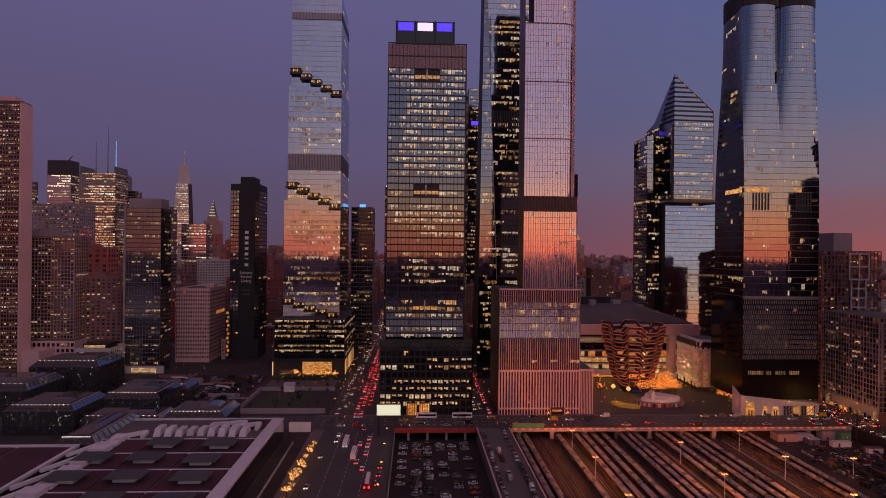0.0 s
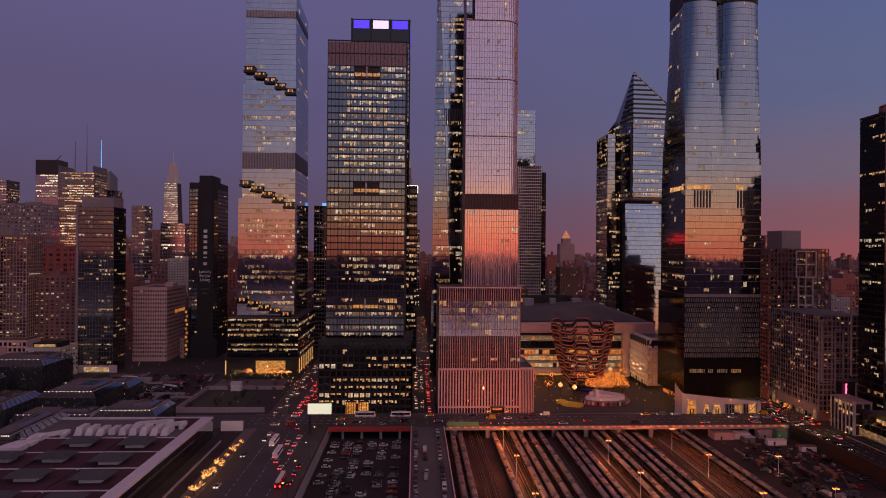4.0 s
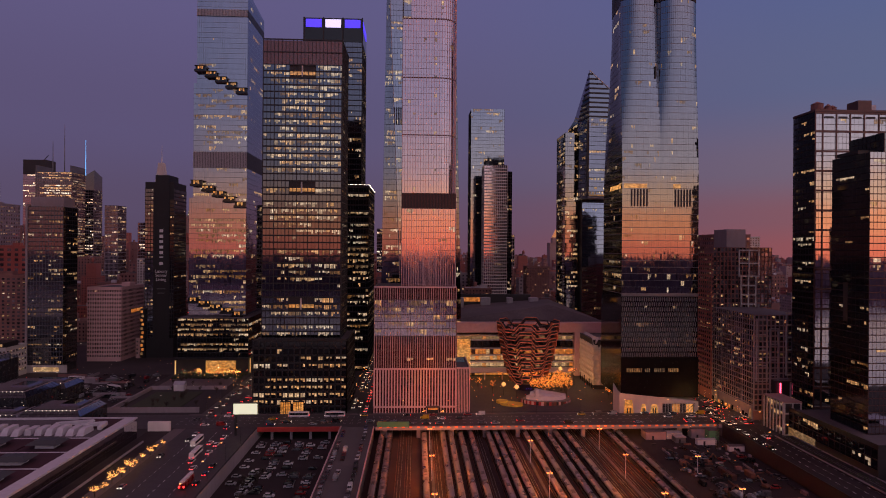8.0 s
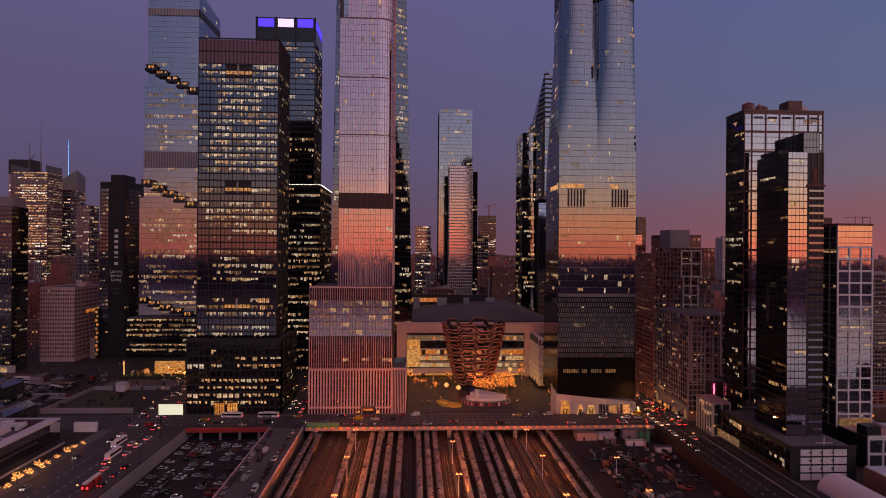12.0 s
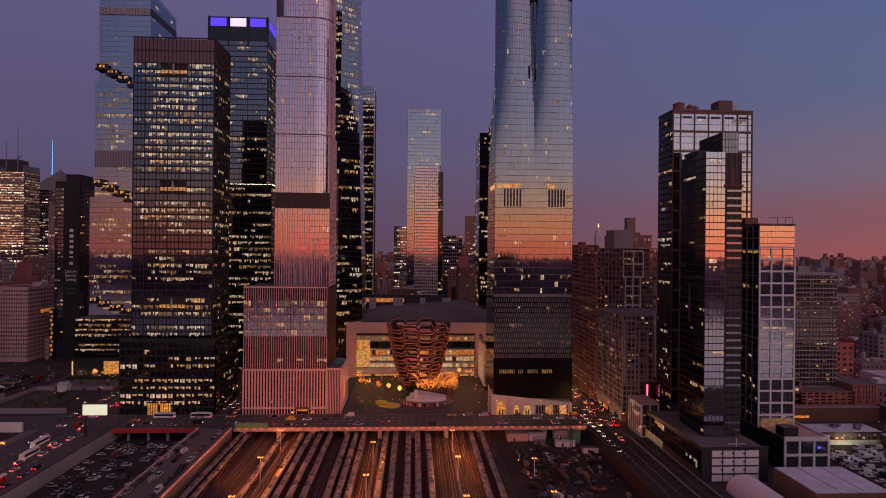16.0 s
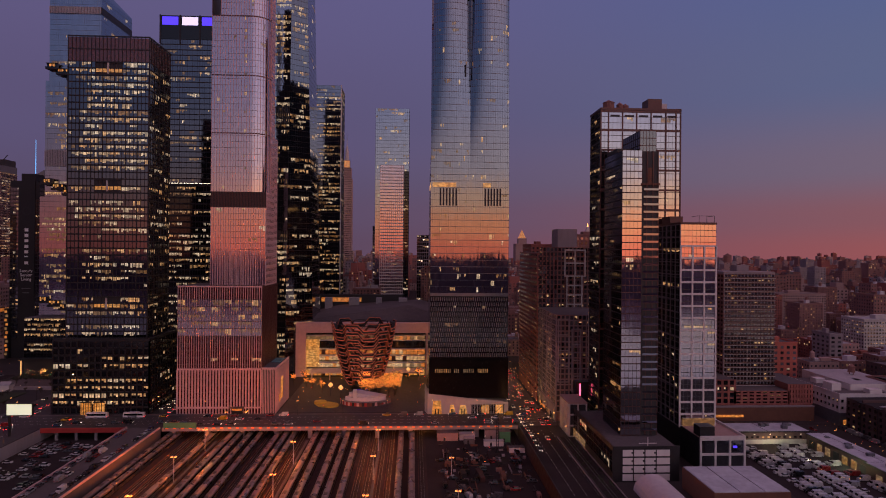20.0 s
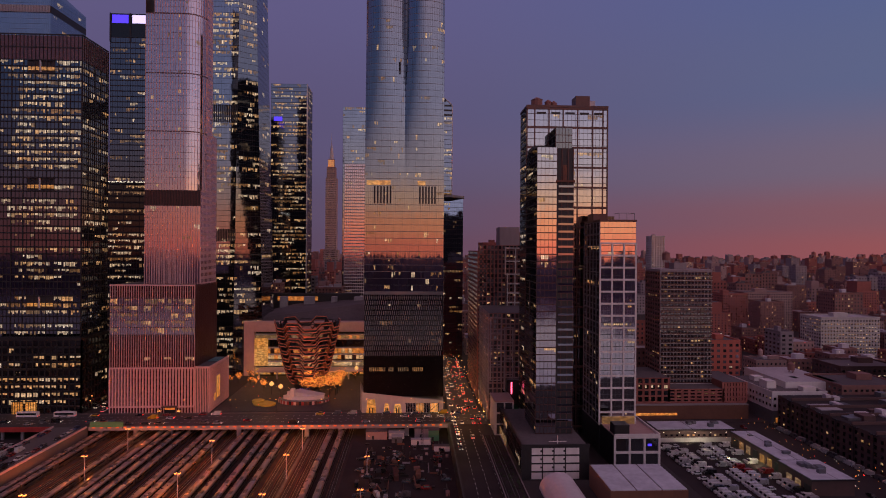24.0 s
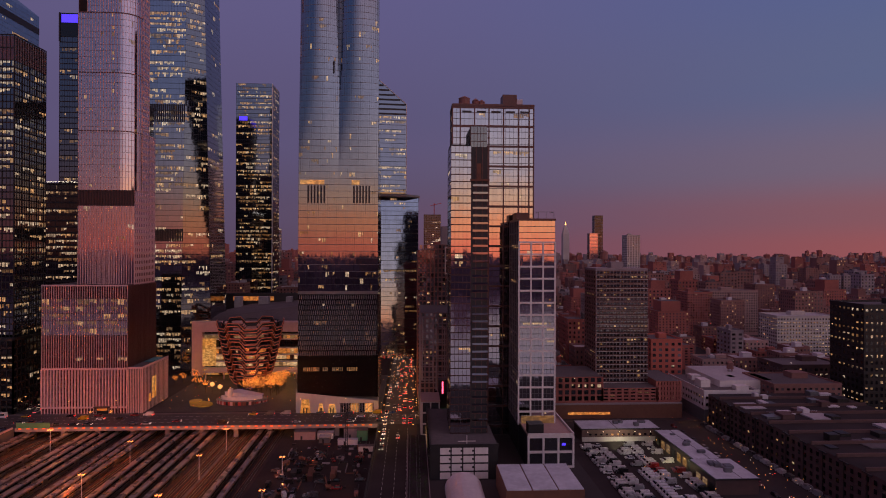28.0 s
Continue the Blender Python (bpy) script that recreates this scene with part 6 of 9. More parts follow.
def convention_hall():
    t = thing("convention_hall", (-120, 280, STREET), "long convention hall with a planted maroon roof and white ducts", "hall")
    rz, x0, x1, y0, y1 = 13.0, -150.0, -71.0, 150.0, 326.0
    core(t, rect(x0, y0, x1 - .4, y1), STREET - 4, rz - .4, "core_dark", "roof_dark", name="body")
    skin(t, line(x1, y0, x1, y1), STREET - 4, rz - .5, 60, 4, glset("glass_mirror"), [[0] * 60] * 4, ["frame_dark"], 0.08, 0.1, vw=0.08, vd=0.05, hh=0.1, hd=0.04, own=120, own_z=(0, 20))
    s = Soup()
    s.box(x1 - 5.5, y0, rz - .4, x1 + .3, y1 + .3, rz + .5)
    part("roof_edge", s, ["duct_white"], t, "broad pale roof edge")
    s = Soup()
    s.box(x0, y1 - 1, rz - .4, x1 - 5.6, y1 + .3, rz + .5)
    part("roof_edge", s, ["duct_white"], t)
    # planted panels between pale joints
    xs, ys = (-149, -124, -101, -77), (170, 200, 229, 252, 272, 292)
    for a in range(3):
        for b in range(5):
            s = Soup()
            s.box(xs[a] + .5, ys[b] + .5, rz - .38, xs[a + 1] - .5, ys[b + 1] - .5, rz + .1)
            part("planted_panel", s, ["sedum_roof"], t)
    for b in range(6):
        s = Soup()
        s.box(x0, ys[b] - .45, rz - .36, x1 - 5.6, ys[b] + .45, rz + .25)
        part("roof_joint", s, ["duct_white"], t)
    # ventilators with dark hipped caps
    for cx, cy in ((-113, 219), (-87, 217), (-114, 241), (-88, 239), (-116, 262), (-91, 259), (-116, 282), (-90, 280), (-137, 240), (-138, 262)):
        v = Soup()
        v.box(cx - 4.2, cy - 2.6, rz - .3, cx + 4.2, cy + 2.6, rz + 2.2)
        u = part("ventilator", v, ["duct_white"], t)
        c = Soup()
        c.prism(rect(cx - 7.4, cy - 5.2, cx + 7.4, cy + 5.2), rz + 2.3, rz + 3.7, 0, None, rect(cx - 4.6, cy - 2.2, cx + 4.6, cy + 2.2))
        part("cap", c, ["cap_teal"], u, "dark hipped cap")
    # ducts along the back and the side
    r = random.Random(8)
    for k in range(9):
        a = -128 + k * 5.2
        v = Soup()
        v.prism(rect(a, 296 + r.uniform(0, 2), a + 3.4, 306), rz - .3, rz + 2.2 + r.uniform(0, 1.2), 0, None, rect(a + .3, 298.6, a + 3.1, 305.7))
        part("duct_unit", v, ["duct_white"], t)
    for k in range(12):
        v = Soup()
        a = 200 + k * 8
        v.box(-146 + (k % 3), a, rz - .3, -138, a + 6.4, rz + 1.4 + (k % 2) * .8)
        part("duct_unit", v, ["duct_white"], t)
    for k, (a, b) in enumerate((((-104, 312), (-88, 315)), ((-92, 308), (-80, 312)), ((-132, 300), (-142, 290)))):
        v = Soup()
        v.bar((*a, rz + 1.2), (*b, rz + 1.6), 1.8, 1.8)
        v.bar((*b, rz + 1.6), (b[0], b[1] - 7, rz + .9), 1.8, 1.8)
        v.bar((*a, rz + 1.2), (a[0], a[1] - 6, rz + .6), 1.8, 1.8)
        part("duct_pipe", v, ["duct_white"], t, "bent white duct")
    s = Soup()
    s.box(-100, 308, rz + .1, -76, 324, rz + .3)
    part("planted_panel", s, ["sedum_roof"], t)
    # neighbouring roof
    core(t, rect(-236, 190, -156, 284), STREET, 12.2, "core_dark", "roof_dark", name="side_hall")
    for k in range(3):
        s = Soup()
        s.box(-234 + k * 26, 192, 12.2, -210 + k * 26, 282, 12.7)
        part("planted_panel", s, ["sedum_roof"], t)
    for xa, ya, xb, yb in ((-236, 190, -155.8, 191.6), (-157.6, 191.8, -155.8, 284), (-236, 282.4, -157.8, 284)):
        s = Soup()
        s.box(xa, ya, 12.2, xb, yb, 13.4)
        part("roof_edge", s, ["duct_white"], t)
    for k in range(4):
        v = Soup()
        v.bar((-153, 214 + k * 18, 13.6), (-146, 226 + k * 18, 14.4), 1.4, 1.4)
        v.bar((-146, 226 + k * 18, 14.4), (-146, 231 + k * 18, 13.8), 1.4, 1.4)
        part("duct_pipe", v, ["duct_white"], t, "bent white duct")
    # crystal roofs behind
    for x0, y0, x1, y1, z0, z1, q in ((-138, 331, -104, 360, 12, 15, 3), (-187, 362, -152, 396, 15, 18, 3), (-266, 421, -219, 458, 22, 26, 4), (-225, 334, -187, 370, 15, 18, 3), (-172, 290, -152.5, 338, 11, 14, 3), (-196, 398, -150, 420, 12, 15, 3), (-290, 372, -236, 412, 17, 21, 4), (-186, 338, -142, 360, 9, 11, 2)):
        c = thing("glass_pavilion", ((x0 + x1) / 2, (y0 + y1) / 2, STREET), "faceted dark glass hall with rows of small lights", "hall")
        b = Soup()
        b.prism(rect(x0, y0, x1, y1), STREET, z0, 0)
        b.prism(rect(x0, y0, x1, y1), z0, z1, 0, 1, rect(x0 + q, y0 + q, x1 - q, y1 - q))
        part("glass_body", b, ["glass_hall", "glass_hall"], c)
        b = Soup()
        b.box(x0 + q + 2.5, y0 + q + 2.5, z1 + .02, x1 - q - 2.5, y1 - q - 2.5, z1 + .5)
        part("roof_deck", b, ["roof_dark"], c)
        b = Soup()
        w, d = x1 - x0 - 2 * q, y1 - y0 - 2 * q
        b.prism(rect(x0 + q + w * .5, y0 + q + d * .35, x1 - q - 3.5, y1 - q - 3.5), z1 + .5, z1 + 1.5, 0, None, rect(x0 + q + w * .5, y0 + q + d * .35 + 1, x1 - q - 5.5, y1 - q - 4.5))
        part("skylight", b, ["glass_blue"], c, "pale glass skylight")
        b = Soup()
        for k in range(9):
            f0, f1 = k / 9 + .01, (k + 1) / 9 - .01
            g = lambda f, u: (x1 - q * u + .22, y0 + q * u + (y1 - y0 - 2 * q * u) * f, z0 + (z1 - z0) * u + .12)
            b.quad(g(f0, .06), g(f1, .06), g(f1, .94), g(f0, .94))
        part("slope_glazing", b, ["glass_taper"], c, "pale sloping glass edge", kind="stuff")
        b = Soup()
        b.box(x0 + q - .2, y0 + q - .35, z1 + .01, x1 - q + .2, y0 + q + .5, z1 + .35)
        b.box(x1 - q - .5, y0 + q + .5, z1 + .01, x1 - q + .3, y1 - q, z1 + .35)
        part("roof_curb", b, ["concrete"], c)
        b = Soup()
        for k in range(int((x1 - x0) / 3)):
            f = (k + .5) / int((x1 - x0) / 3)
            b.bar((x0 + (x1 - x0) * f, y0 - .1, STREET), (x0 + (x1 - x0) * f, y0 - .1, z0), .15, .2, (0, 1, 0))
            b.bar((x0 + (x1 - x0) * f, y0 - .1, z0), (x0 + q + (x1 - x0 - 2 * q) * f, y0 + q - .1, z1), .15, .2, (0, 1, 0))
        for z in (z0 * .5, z0, (z0 + z1) / 2):
            f = max(0, (z - z0) / (z1 - z0)) * q
            b.bar((x0 + f, y0 + f - .1, z), (x1 - f, y0 + f - .1, z), .2, .2)
            b.bar((x1 - f + .1, y0 + f, z), (x1 - f + .1, y1 - f, z), .2, .2)
        for k in range(int((y1 - y0) / 3)):
            f = (k + .5) / int((y1 - y0) / 3)
            b.bar((x1 + .1, y0 + (y1 - y0) * f, STREET), (x1 + .1, y0 + (y1 - y0) * f, z0), .15, .2, (1, 0, 0))
            b.bar((x1 + .1, y0 + (y1 - y0) * f, z0), (x1 - q + .1, y0 + q + (y1 - y0 - 2 * q) * f, z1), .15, .2, (1, 0, 0))
        part("space_frame", b, ["frame_dark"], c, kind="stuff")
        b = Soup()
        for k in range(26):
            b.blob(r.uniform(x0 + 1, x1 - 1), y0 - .3, r.uniform(STREET + 3, z0), .14)
        part("hall_lights", b, ["glow_spark"], c, kind="stuff")
        b = Soup()
        for k in range(13):
            f = (k + .5) / 13
            b.blob(x0 + q + (x1 - x0 - 2 * q) * f, y0 + q - .5, z1 + .15, .26)
        part("ridge_lighting", b, ["glow_spark"], c, "row of small white lamps", kind="stuff")


convention_hall()


def north_ground():
    """Pavements, the garden before the stepped tower, low walls and bus yards."""
    slab("pavement_hall_walk", -58, 120, -51.2, 343, STREET - 4, STREET + .03, "pavement_grey", "pavement with lit trees", "pavement")
    slab("ground_moat", -70.5, 120, -58.2, 343, STREET - .4, STREET + .04, "asphalt_lot", "dark service lane beside the hall", "ground")
    s = Soup()
    s.bar((-64, 200, STREET + .8), (-64, 318, STREET + .8), .5, 1.0)
    tagged(part("retaining_wall", s, ["concrete"]), "low pale lane wall", "wall", kind="structure")
    slab("pavement_garden", -112, 440, -60, 490, STREET - .4, STREET + .05, "pavement_grey", "paved garden before the tower", "pavement")
    slab("ground_bus_yard", -215, 392, -118, 488, STREET - .4, STREET + .03, "asphalt_lot", "dark yard with parked buses and cars", "ground")
    for x0, y0, x1, y1, h, lab in ((-112, 376, -56, 377, 3.2, "low concrete retaining wall"), (-112, 377.2, -111, 437, 2.6, "low concrete side wall"), (-112, 436.6, -58, 437.6, 2.6, "low concrete rear wall"), (-70.5, 338, -58.5, 340, 5.2, "white loading wall")):
        s = Soup()
        s.box(x0, y0, STREET - .3, x1, y1, STREET + h)
        tagged(part("retaining_wall", s, ["concrete" if h < 5 else "white_paint"]), lab, "wall", kind="structure")
    s = Soup()
    s.box(-104, 388, STREET - .2, -72, 428, STREET + .5)
    whole("planted_bed", s, "shrub", "dark planted bed in the park", "planting")
    t = thing("hut", (-90, 437, STREET), "small white gabled hut", "hut")
    s = Soup()
    s.box(-94, 432, STREET, -87, 438, STREET + 4.5)
    part("wall", s, ["white_paint"], t)
    s = Soup()
    s.v += [(-94.4, 431.6, 6.5), (-86.6, 431.6, 6.5), (-86.6, 438.4, 6.5), (-94.4, 438.4, 6.5), (-94.4, 435, 8.6), (-86.6, 435, 8.6)]
    s.f += [(0, 1, 5, 4), (2, 3, 4, 5), (1, 2, 5), (3, 0, 4), (3, 2, 1, 0)]
    s.m += [0] * 5
    part("roof", s, ["roof_pale"], t)
    r = random.Random(5)
    for k in range(16):
        s = Soup()
        x, y = r.uniform(-208, -125), r.uniform(398, 482)
        w, d = r.choice(((22, .6), (14, .6), (.6, 12), (.6, 20), (8, 5)))
        s.box(x, y, STREET + .03, x + w, y + d, STREET + r.uniform(1.0, 2.4) + (1.5 if d == 5 else 0))
        whole("yard_wall", s, r.choice(("concrete", "concrete", "brick_brown", "frame_grey")), "low wall in the bus yard", "wall", group="yard walls")
    s = Soup()
    for k in range(420):
        x, y = r.uniform(-112, -58), r.uniform(470, 488)
        s.blob(x, y, STREET + r.uniform(.2, 1.4), r.uniform(.4, 1.1), 0)
    whole("hedge", s, "shrub", "clipped garden shrubs", "shrub", "stuff")
    s = Soup()
    for k in range(100):
        s.blob(r.uniform(-110, -60), r.uniform(476, 489), STREET + r.uniform(1, 4.5), .2, r.choice((0, 0, 0, 1, 2)))
    whole("garden_lights", s, ["glow_straw", "glow_red", "glow_green"], "coloured festive garden lights", "lights", "stuff")
    s = Soup()
    for k in range(190):
        x = r.uniform(-330, -60)
        s.blob(x, r.uniform(378, 540), STREET + r.uniform(.8, 5), .19, r.choice((0, 0, 0, 1, 1, 2)))
    whole("yard_lights", s, ["glow_spark", "glow_straw", "glow_red"], "scattered small lamps of the bus yard", "lights", "stuff")


north_ground()

# ---------------------------------------------------------------- avenue bridge, square, shops
def bridge():
    t = thing("avenue_bridge", (150, 357, STREET), "long road bridge over the tracks with a lit edge beam", "bridge", kind="structure")
    s = Soup()
    s.box(56.5, 343.2, STREET - 1.6, 262, 372, STREET - .05)
    part("deck", s, ["bridge_deck"], t)
    s = Soup()
    s.box(56.5, 342.4, STREET - 1.7, 262, 343.1, STREET + .3)
    part("edge_beam", s, ["concrete"], t, "pale edge beam")
    for k in range(46):
        s = Soup()
        s.box(58.6 + k * 4.4, 342.1, STREET - .3, 60.2 + k * 4.4, 342.38, STREET + .45)
        part("edge_light", s, ["glow_ember"], t, "small orange edge light")
    for k in range(10):
        x = 62 + k * 19.5
        s = Soup()
        s.box(x - 1.2, 345, YARD, x + 1.2, 347, STREET - 1.6)
        part("pier", s, ["concrete"], t)
    for y in (350, 358, 366):
        s = Soup()
        s.box(57, y, STREET - 2.6, 261, y + .7, STREET - 1.65)
        part("girder", s, ["steel_rust"], t)
    # shorter span over the car park, with a red girder
    s = Soup()
    s.box(-11, 343.4, STREET - 1.4, 36.4, 371, STREET - .05)
    part("deck", s, ["bridge_deck"], t)
    s = Soup()
    s.box(-11, 342.6, STREET - 2.2, 36.4, 343.3, STREET + .5)
    part("girder", s, ["paint_red"], t, "red painted girder")
    # glowing and tan panels give the lamplit look of the wall under the deck
    for xa, xb, m in ((-4, 3.5, "lit_dim"), (5, 14, "brick_tan"), (22, 29, "lit_dim")):
        s = Soup()
        s.box(xa, 368.6, YARD + .6, xb, 369.2, YARD + 4.6)
        part("wall_panel", s, [m], t, "panel coloured as lit wall under the deck")
    for x in (-3, 8, 19, 30):
        s = Soup()
        s.box(x - .7, 344, YARD, x + .7, 345, STREET - 1.4)
        part("pier", s, ["concrete"], t)
    s = Soup()
    s.box(36.4, 132, STREET, 36.9, 343, STREET + 1.0, 0)
    s.box(55.3, 132, STREET, 55.8, 342, STREET + 1.0, 0)
    part("side_parapet", s, ["stone_rose"], t, "pale parapets of the ramp road")
    s = Soup()
    s.box(56.6, 344.0, STREET - .02, 262, 345.2, STREET + .2)
    s.box(-60, 369.4, STREET - .02, 262, 371.6, STREET + .2)
    tagged(part("pavement_bridge", s, ["pavement_grey"]), "narrow grey pavements of the avenue", "pavement", kind="structure")
    s = Soup()
    for k in range(90):
        for y in (351.5, 357.5, 363.5):
            s.box(-60 + k * 4.2, y - .07, STREET + .03, -58 + k * 4.2, y + .07, STREET + .045)
    for k in range(40):
        for x in (-40, -31.5, -23):
            s.box(x - .07, 130 + k * 5.2, STREET + .03, x + .07, 132.4 + k * 5.2, STREET + .045)
    for k in range(36):
        for x in (268.4, 273.6, 278.8):
            s.box(x - .06, 150 + k * 5.2, STREET + .03, x + .06, 152.4 + k * 5.2, STREET + .045)
    tagged(part("lane_marking", s, ["letter_white"]), "white lane dashes", "road marking", kind="stuff")
    b = thing("road_sign_board", (58, 342, STREET), "long green board on the bridge rail", "sign")
    s = Soup()
    s.box(57.5, 341.9, STREET + .4, 76, 342.3, STREET + 3.4)
    part("board", s, ["paint_green"], b)
    s = Soup()
    for x in (58, 66.5, 75.5):
        s.box(x - .15, 342.32, STREET - .5, x + .15, 342.38, STREET + 3.4)
    part("bracket", s, ["frame_dark"], b)


def billboard():
    t = thing("billboard", (-20, 330, STREET), "bright blank billboard on a black pole", "billboard")
    s = Soup()
    s.tube(-19.4, 330, STREET, 13.5, .75, .7, 12)
    part("pole", s, ["frame_dark"], t)
    s = Soup()
    s.box(-20.8, 329.4, 13.2, -7.2, 330.8, 20, 0)
    part("cabinet", s, ["frame_dark"], t)
    s = Soup()
    s.box(-20.5, 329.15, 13.8, -7.5, 329.38, 19.6, 0)
    part("lit_face", s, ["glow_sign"], t, "pale green-white lit face")


def vessel():
    """Stacked copper-edged stair ribbons, wider at the top than at the foot."""
    t = thing("stair_sculpture", (163, 436, STREET), "copper-edged honeycomb of stairs and landings shaped like a vase", "sculpture")
    cx, cy, n, tiers = 163.2, 436.0, 6, 8
    z0, z1 = 8.0, 52.0
    sweep = lambda z: 11.6 + 12.4 * (max(0, (z - z0) / (z1 - z0))) ** 0.62

    def path(k, inner=False):
        base = z0 + (z1 - z0) * (k + .45) / tiers
        amp = (z1 - z0) / tiers * .4 * (-1 if inner else 1)
        out = []
        for i in range(n * 4):
            a = 2 * math.pi * (i - .5) / (n * 4) + math.radians(-106)
            dz = amp if i % 4 in (0, 1) else -amp
            a += (.05 if i % 2 else -.05)
            z = base + dz
            out.append((a, sweep(z) - (3.0 if inner else 0), z))
        return out

    def ribbon(name, p, di, do, d0, d1, mat, lab=""):
        s, m = Soup(), len(p)
        f = lambda a, r, h: (cx + r * math.cos(a), cy + r * math.sin(a), h)
        n0 = len(s.v)
        for a, r, h in p:
            s.v += [f(a, r + do, h + d0), f(a, r - di, h + d0), f(a, r - di, h + d1), f(a, r + do, h + d1)]
        for i in range(m):
            j = (i + 1) % m
            for c in range(4):
                s.f.append((4 * i + c, 4 * i + (c + 1) % 4, 4 * j + (c + 1) % 4, 4 * j + c))
                s.m.append(0)
        part(name, s, [mat], t, lab)
    for k in range(tiers):
        p = path(k)
        ribbon("walkway", p, 2.9, .0, -.3, .05, "sign_black")
        ribbon("soffit", p, 2.6, .10, -1.25, -.95, "copper", "polished copper underside")
        ribbon("fascia", p, 2.4, .05, -.93, -.32, "frame_dark", "dark steel fascia")
        ribbon("balustrade", p, .1, .04, .08, .9, "frame_dark", "dark glass balustrade")
        ribbon("hand_rail", p, .3, .25, 1.12, 1.5, "copper", "copper hand rail")
        ribbon("rail_light", p, -.1, .16, .9, 1.1, "glow_rail", "thin warm light strip under the rail")
        ribbon("edge_light", p, -.1, .14, -.93, -.7, "glow_rail", "thin warm light strip under the walkway")
        q = path(k, True)
        ribbon("inner_stair", q, 1.2, .0, -.3, .1, "sign_black", "inner flights of stairs")
    s = Soup()
    s.tube(cx, cy, STREET + .2, 7, 9.0, 10.5, 28)
    part("foot", s, ["frame_dark"], t, "dark round foot")
    for k in range(5):
        s = Soup()
        s.blob(cx - 3 + k * 1.6, cy - 10.6, 4.2, .3)
        part("foot_light", s, ["glow_blue"], t, "blue light at the foot")


def shops():
    t = thing("shopping_centre", (160, 510, STREET), "wide shopping centre with glowing storeys inside a stone portal", "mall")
    x0, x1, y0, y1, z1 = 105.0, 236.0, 479.0, 560.0, 45.7
    core(t, rect(x0 + .2, y0 + 6, x1, y1), STREET, z1 - .4, "core_dark", "roof_dark", name="body")
    s = Soup()
    s.box(x0, y0, STREET, x0 + 8, y0 + 6, z1, 0)
    s.box(210, y0, STREET, x1, y0 + 6, z1, 0)
    s.box(x0 + 8, y0, 37.5, 210, y0 + 6, z1, 0)
    part("portal", s, ["stone_rose"], t, "smooth rose stone portal")
    rows = (("lit_dim", 31.4, 34.5, 2), ("glass_black", 25.5, 30.6, 0), ("lit_amber", 19.5, 23.6, 3), ("lit_warm", 14.6, 18.2, 2), ("lit_warm", 9.2, 12.6, 1), ("lit_gold", 2.4, 7.4, 1))
    r = random.Random(3)
    for m, a, b, q in rows:
        for k in range(32):
            s = Soup()
            xa = 113.4 + k * 3.0
            mm = m if m == "glass_black" or r.random() < .72 else r.choice(("lit_warm", "lit_dim", "lit_amber", "lit_amber", "frame_bronze"))
            s.box(xa, y0 + 3.6, a, xa + 2.8, y0 + 3.9, b)
            part("shop_window", s, [mm], t)
        s = Soup()
        s.box(113.2, y0 + 2.6, b, 209.8, y0 + 5.8, b + .8)
        part("gallery_edge", s, ["white_paint"], t)
    s = Soup()
    s.box(118, y0 - 14, 7.6, 208, y0 + 2.4, 8.2, 0)
    for k in range(7):
        s.box(120 + k * 14, y0 - 13, STREET, 120.8 + k * 14, y0 - 12.2, 7.6, 0)
    part("entrance_canopy", s, ["stone_rose"], t)
    g = Soup()
    g.box(113.3, y0 + .6, 10, 124, y0 + 1.0, 32)
    part("gold_screen", g, ["lit_gold"], t, "glowing gold screen wall")
    # dark folded roof behind
    s = Soup()
    s.v += [(104, 490, 45.8), (236, 490, 45.8), (236, 600, 46), (104, 600, 46), (128, 528, 52), (196, 512, 57), (206, 560, 58), (130, 575, 52)]
    s.f += [(0, 1, 5, 4), (1, 2, 6, 5), (2, 3, 7, 6), (3, 0, 4, 7), (4, 5, 6, 7)]
    s.m += [0] * 5
    part("folded_roof", s, ["roof_dark"], t, "dark folded metal roof")
    for xa, w in ((118, 6), (140, 9), (165, 5), (186, 8)):
        s = Soup()
        s.box(xa, 548, 50, xa + w, 556, 60)
        part("roof_plant", s, ["roof_pale"], t)
    s = Soup()
    s.box(100, 566, 46, 190, 570, 62, 0)
    s.box(112, 565.6, 55, 150, 565.9, 59, 1)
    part("rear_block", s, ["core_dark", "lit_amber"], t)


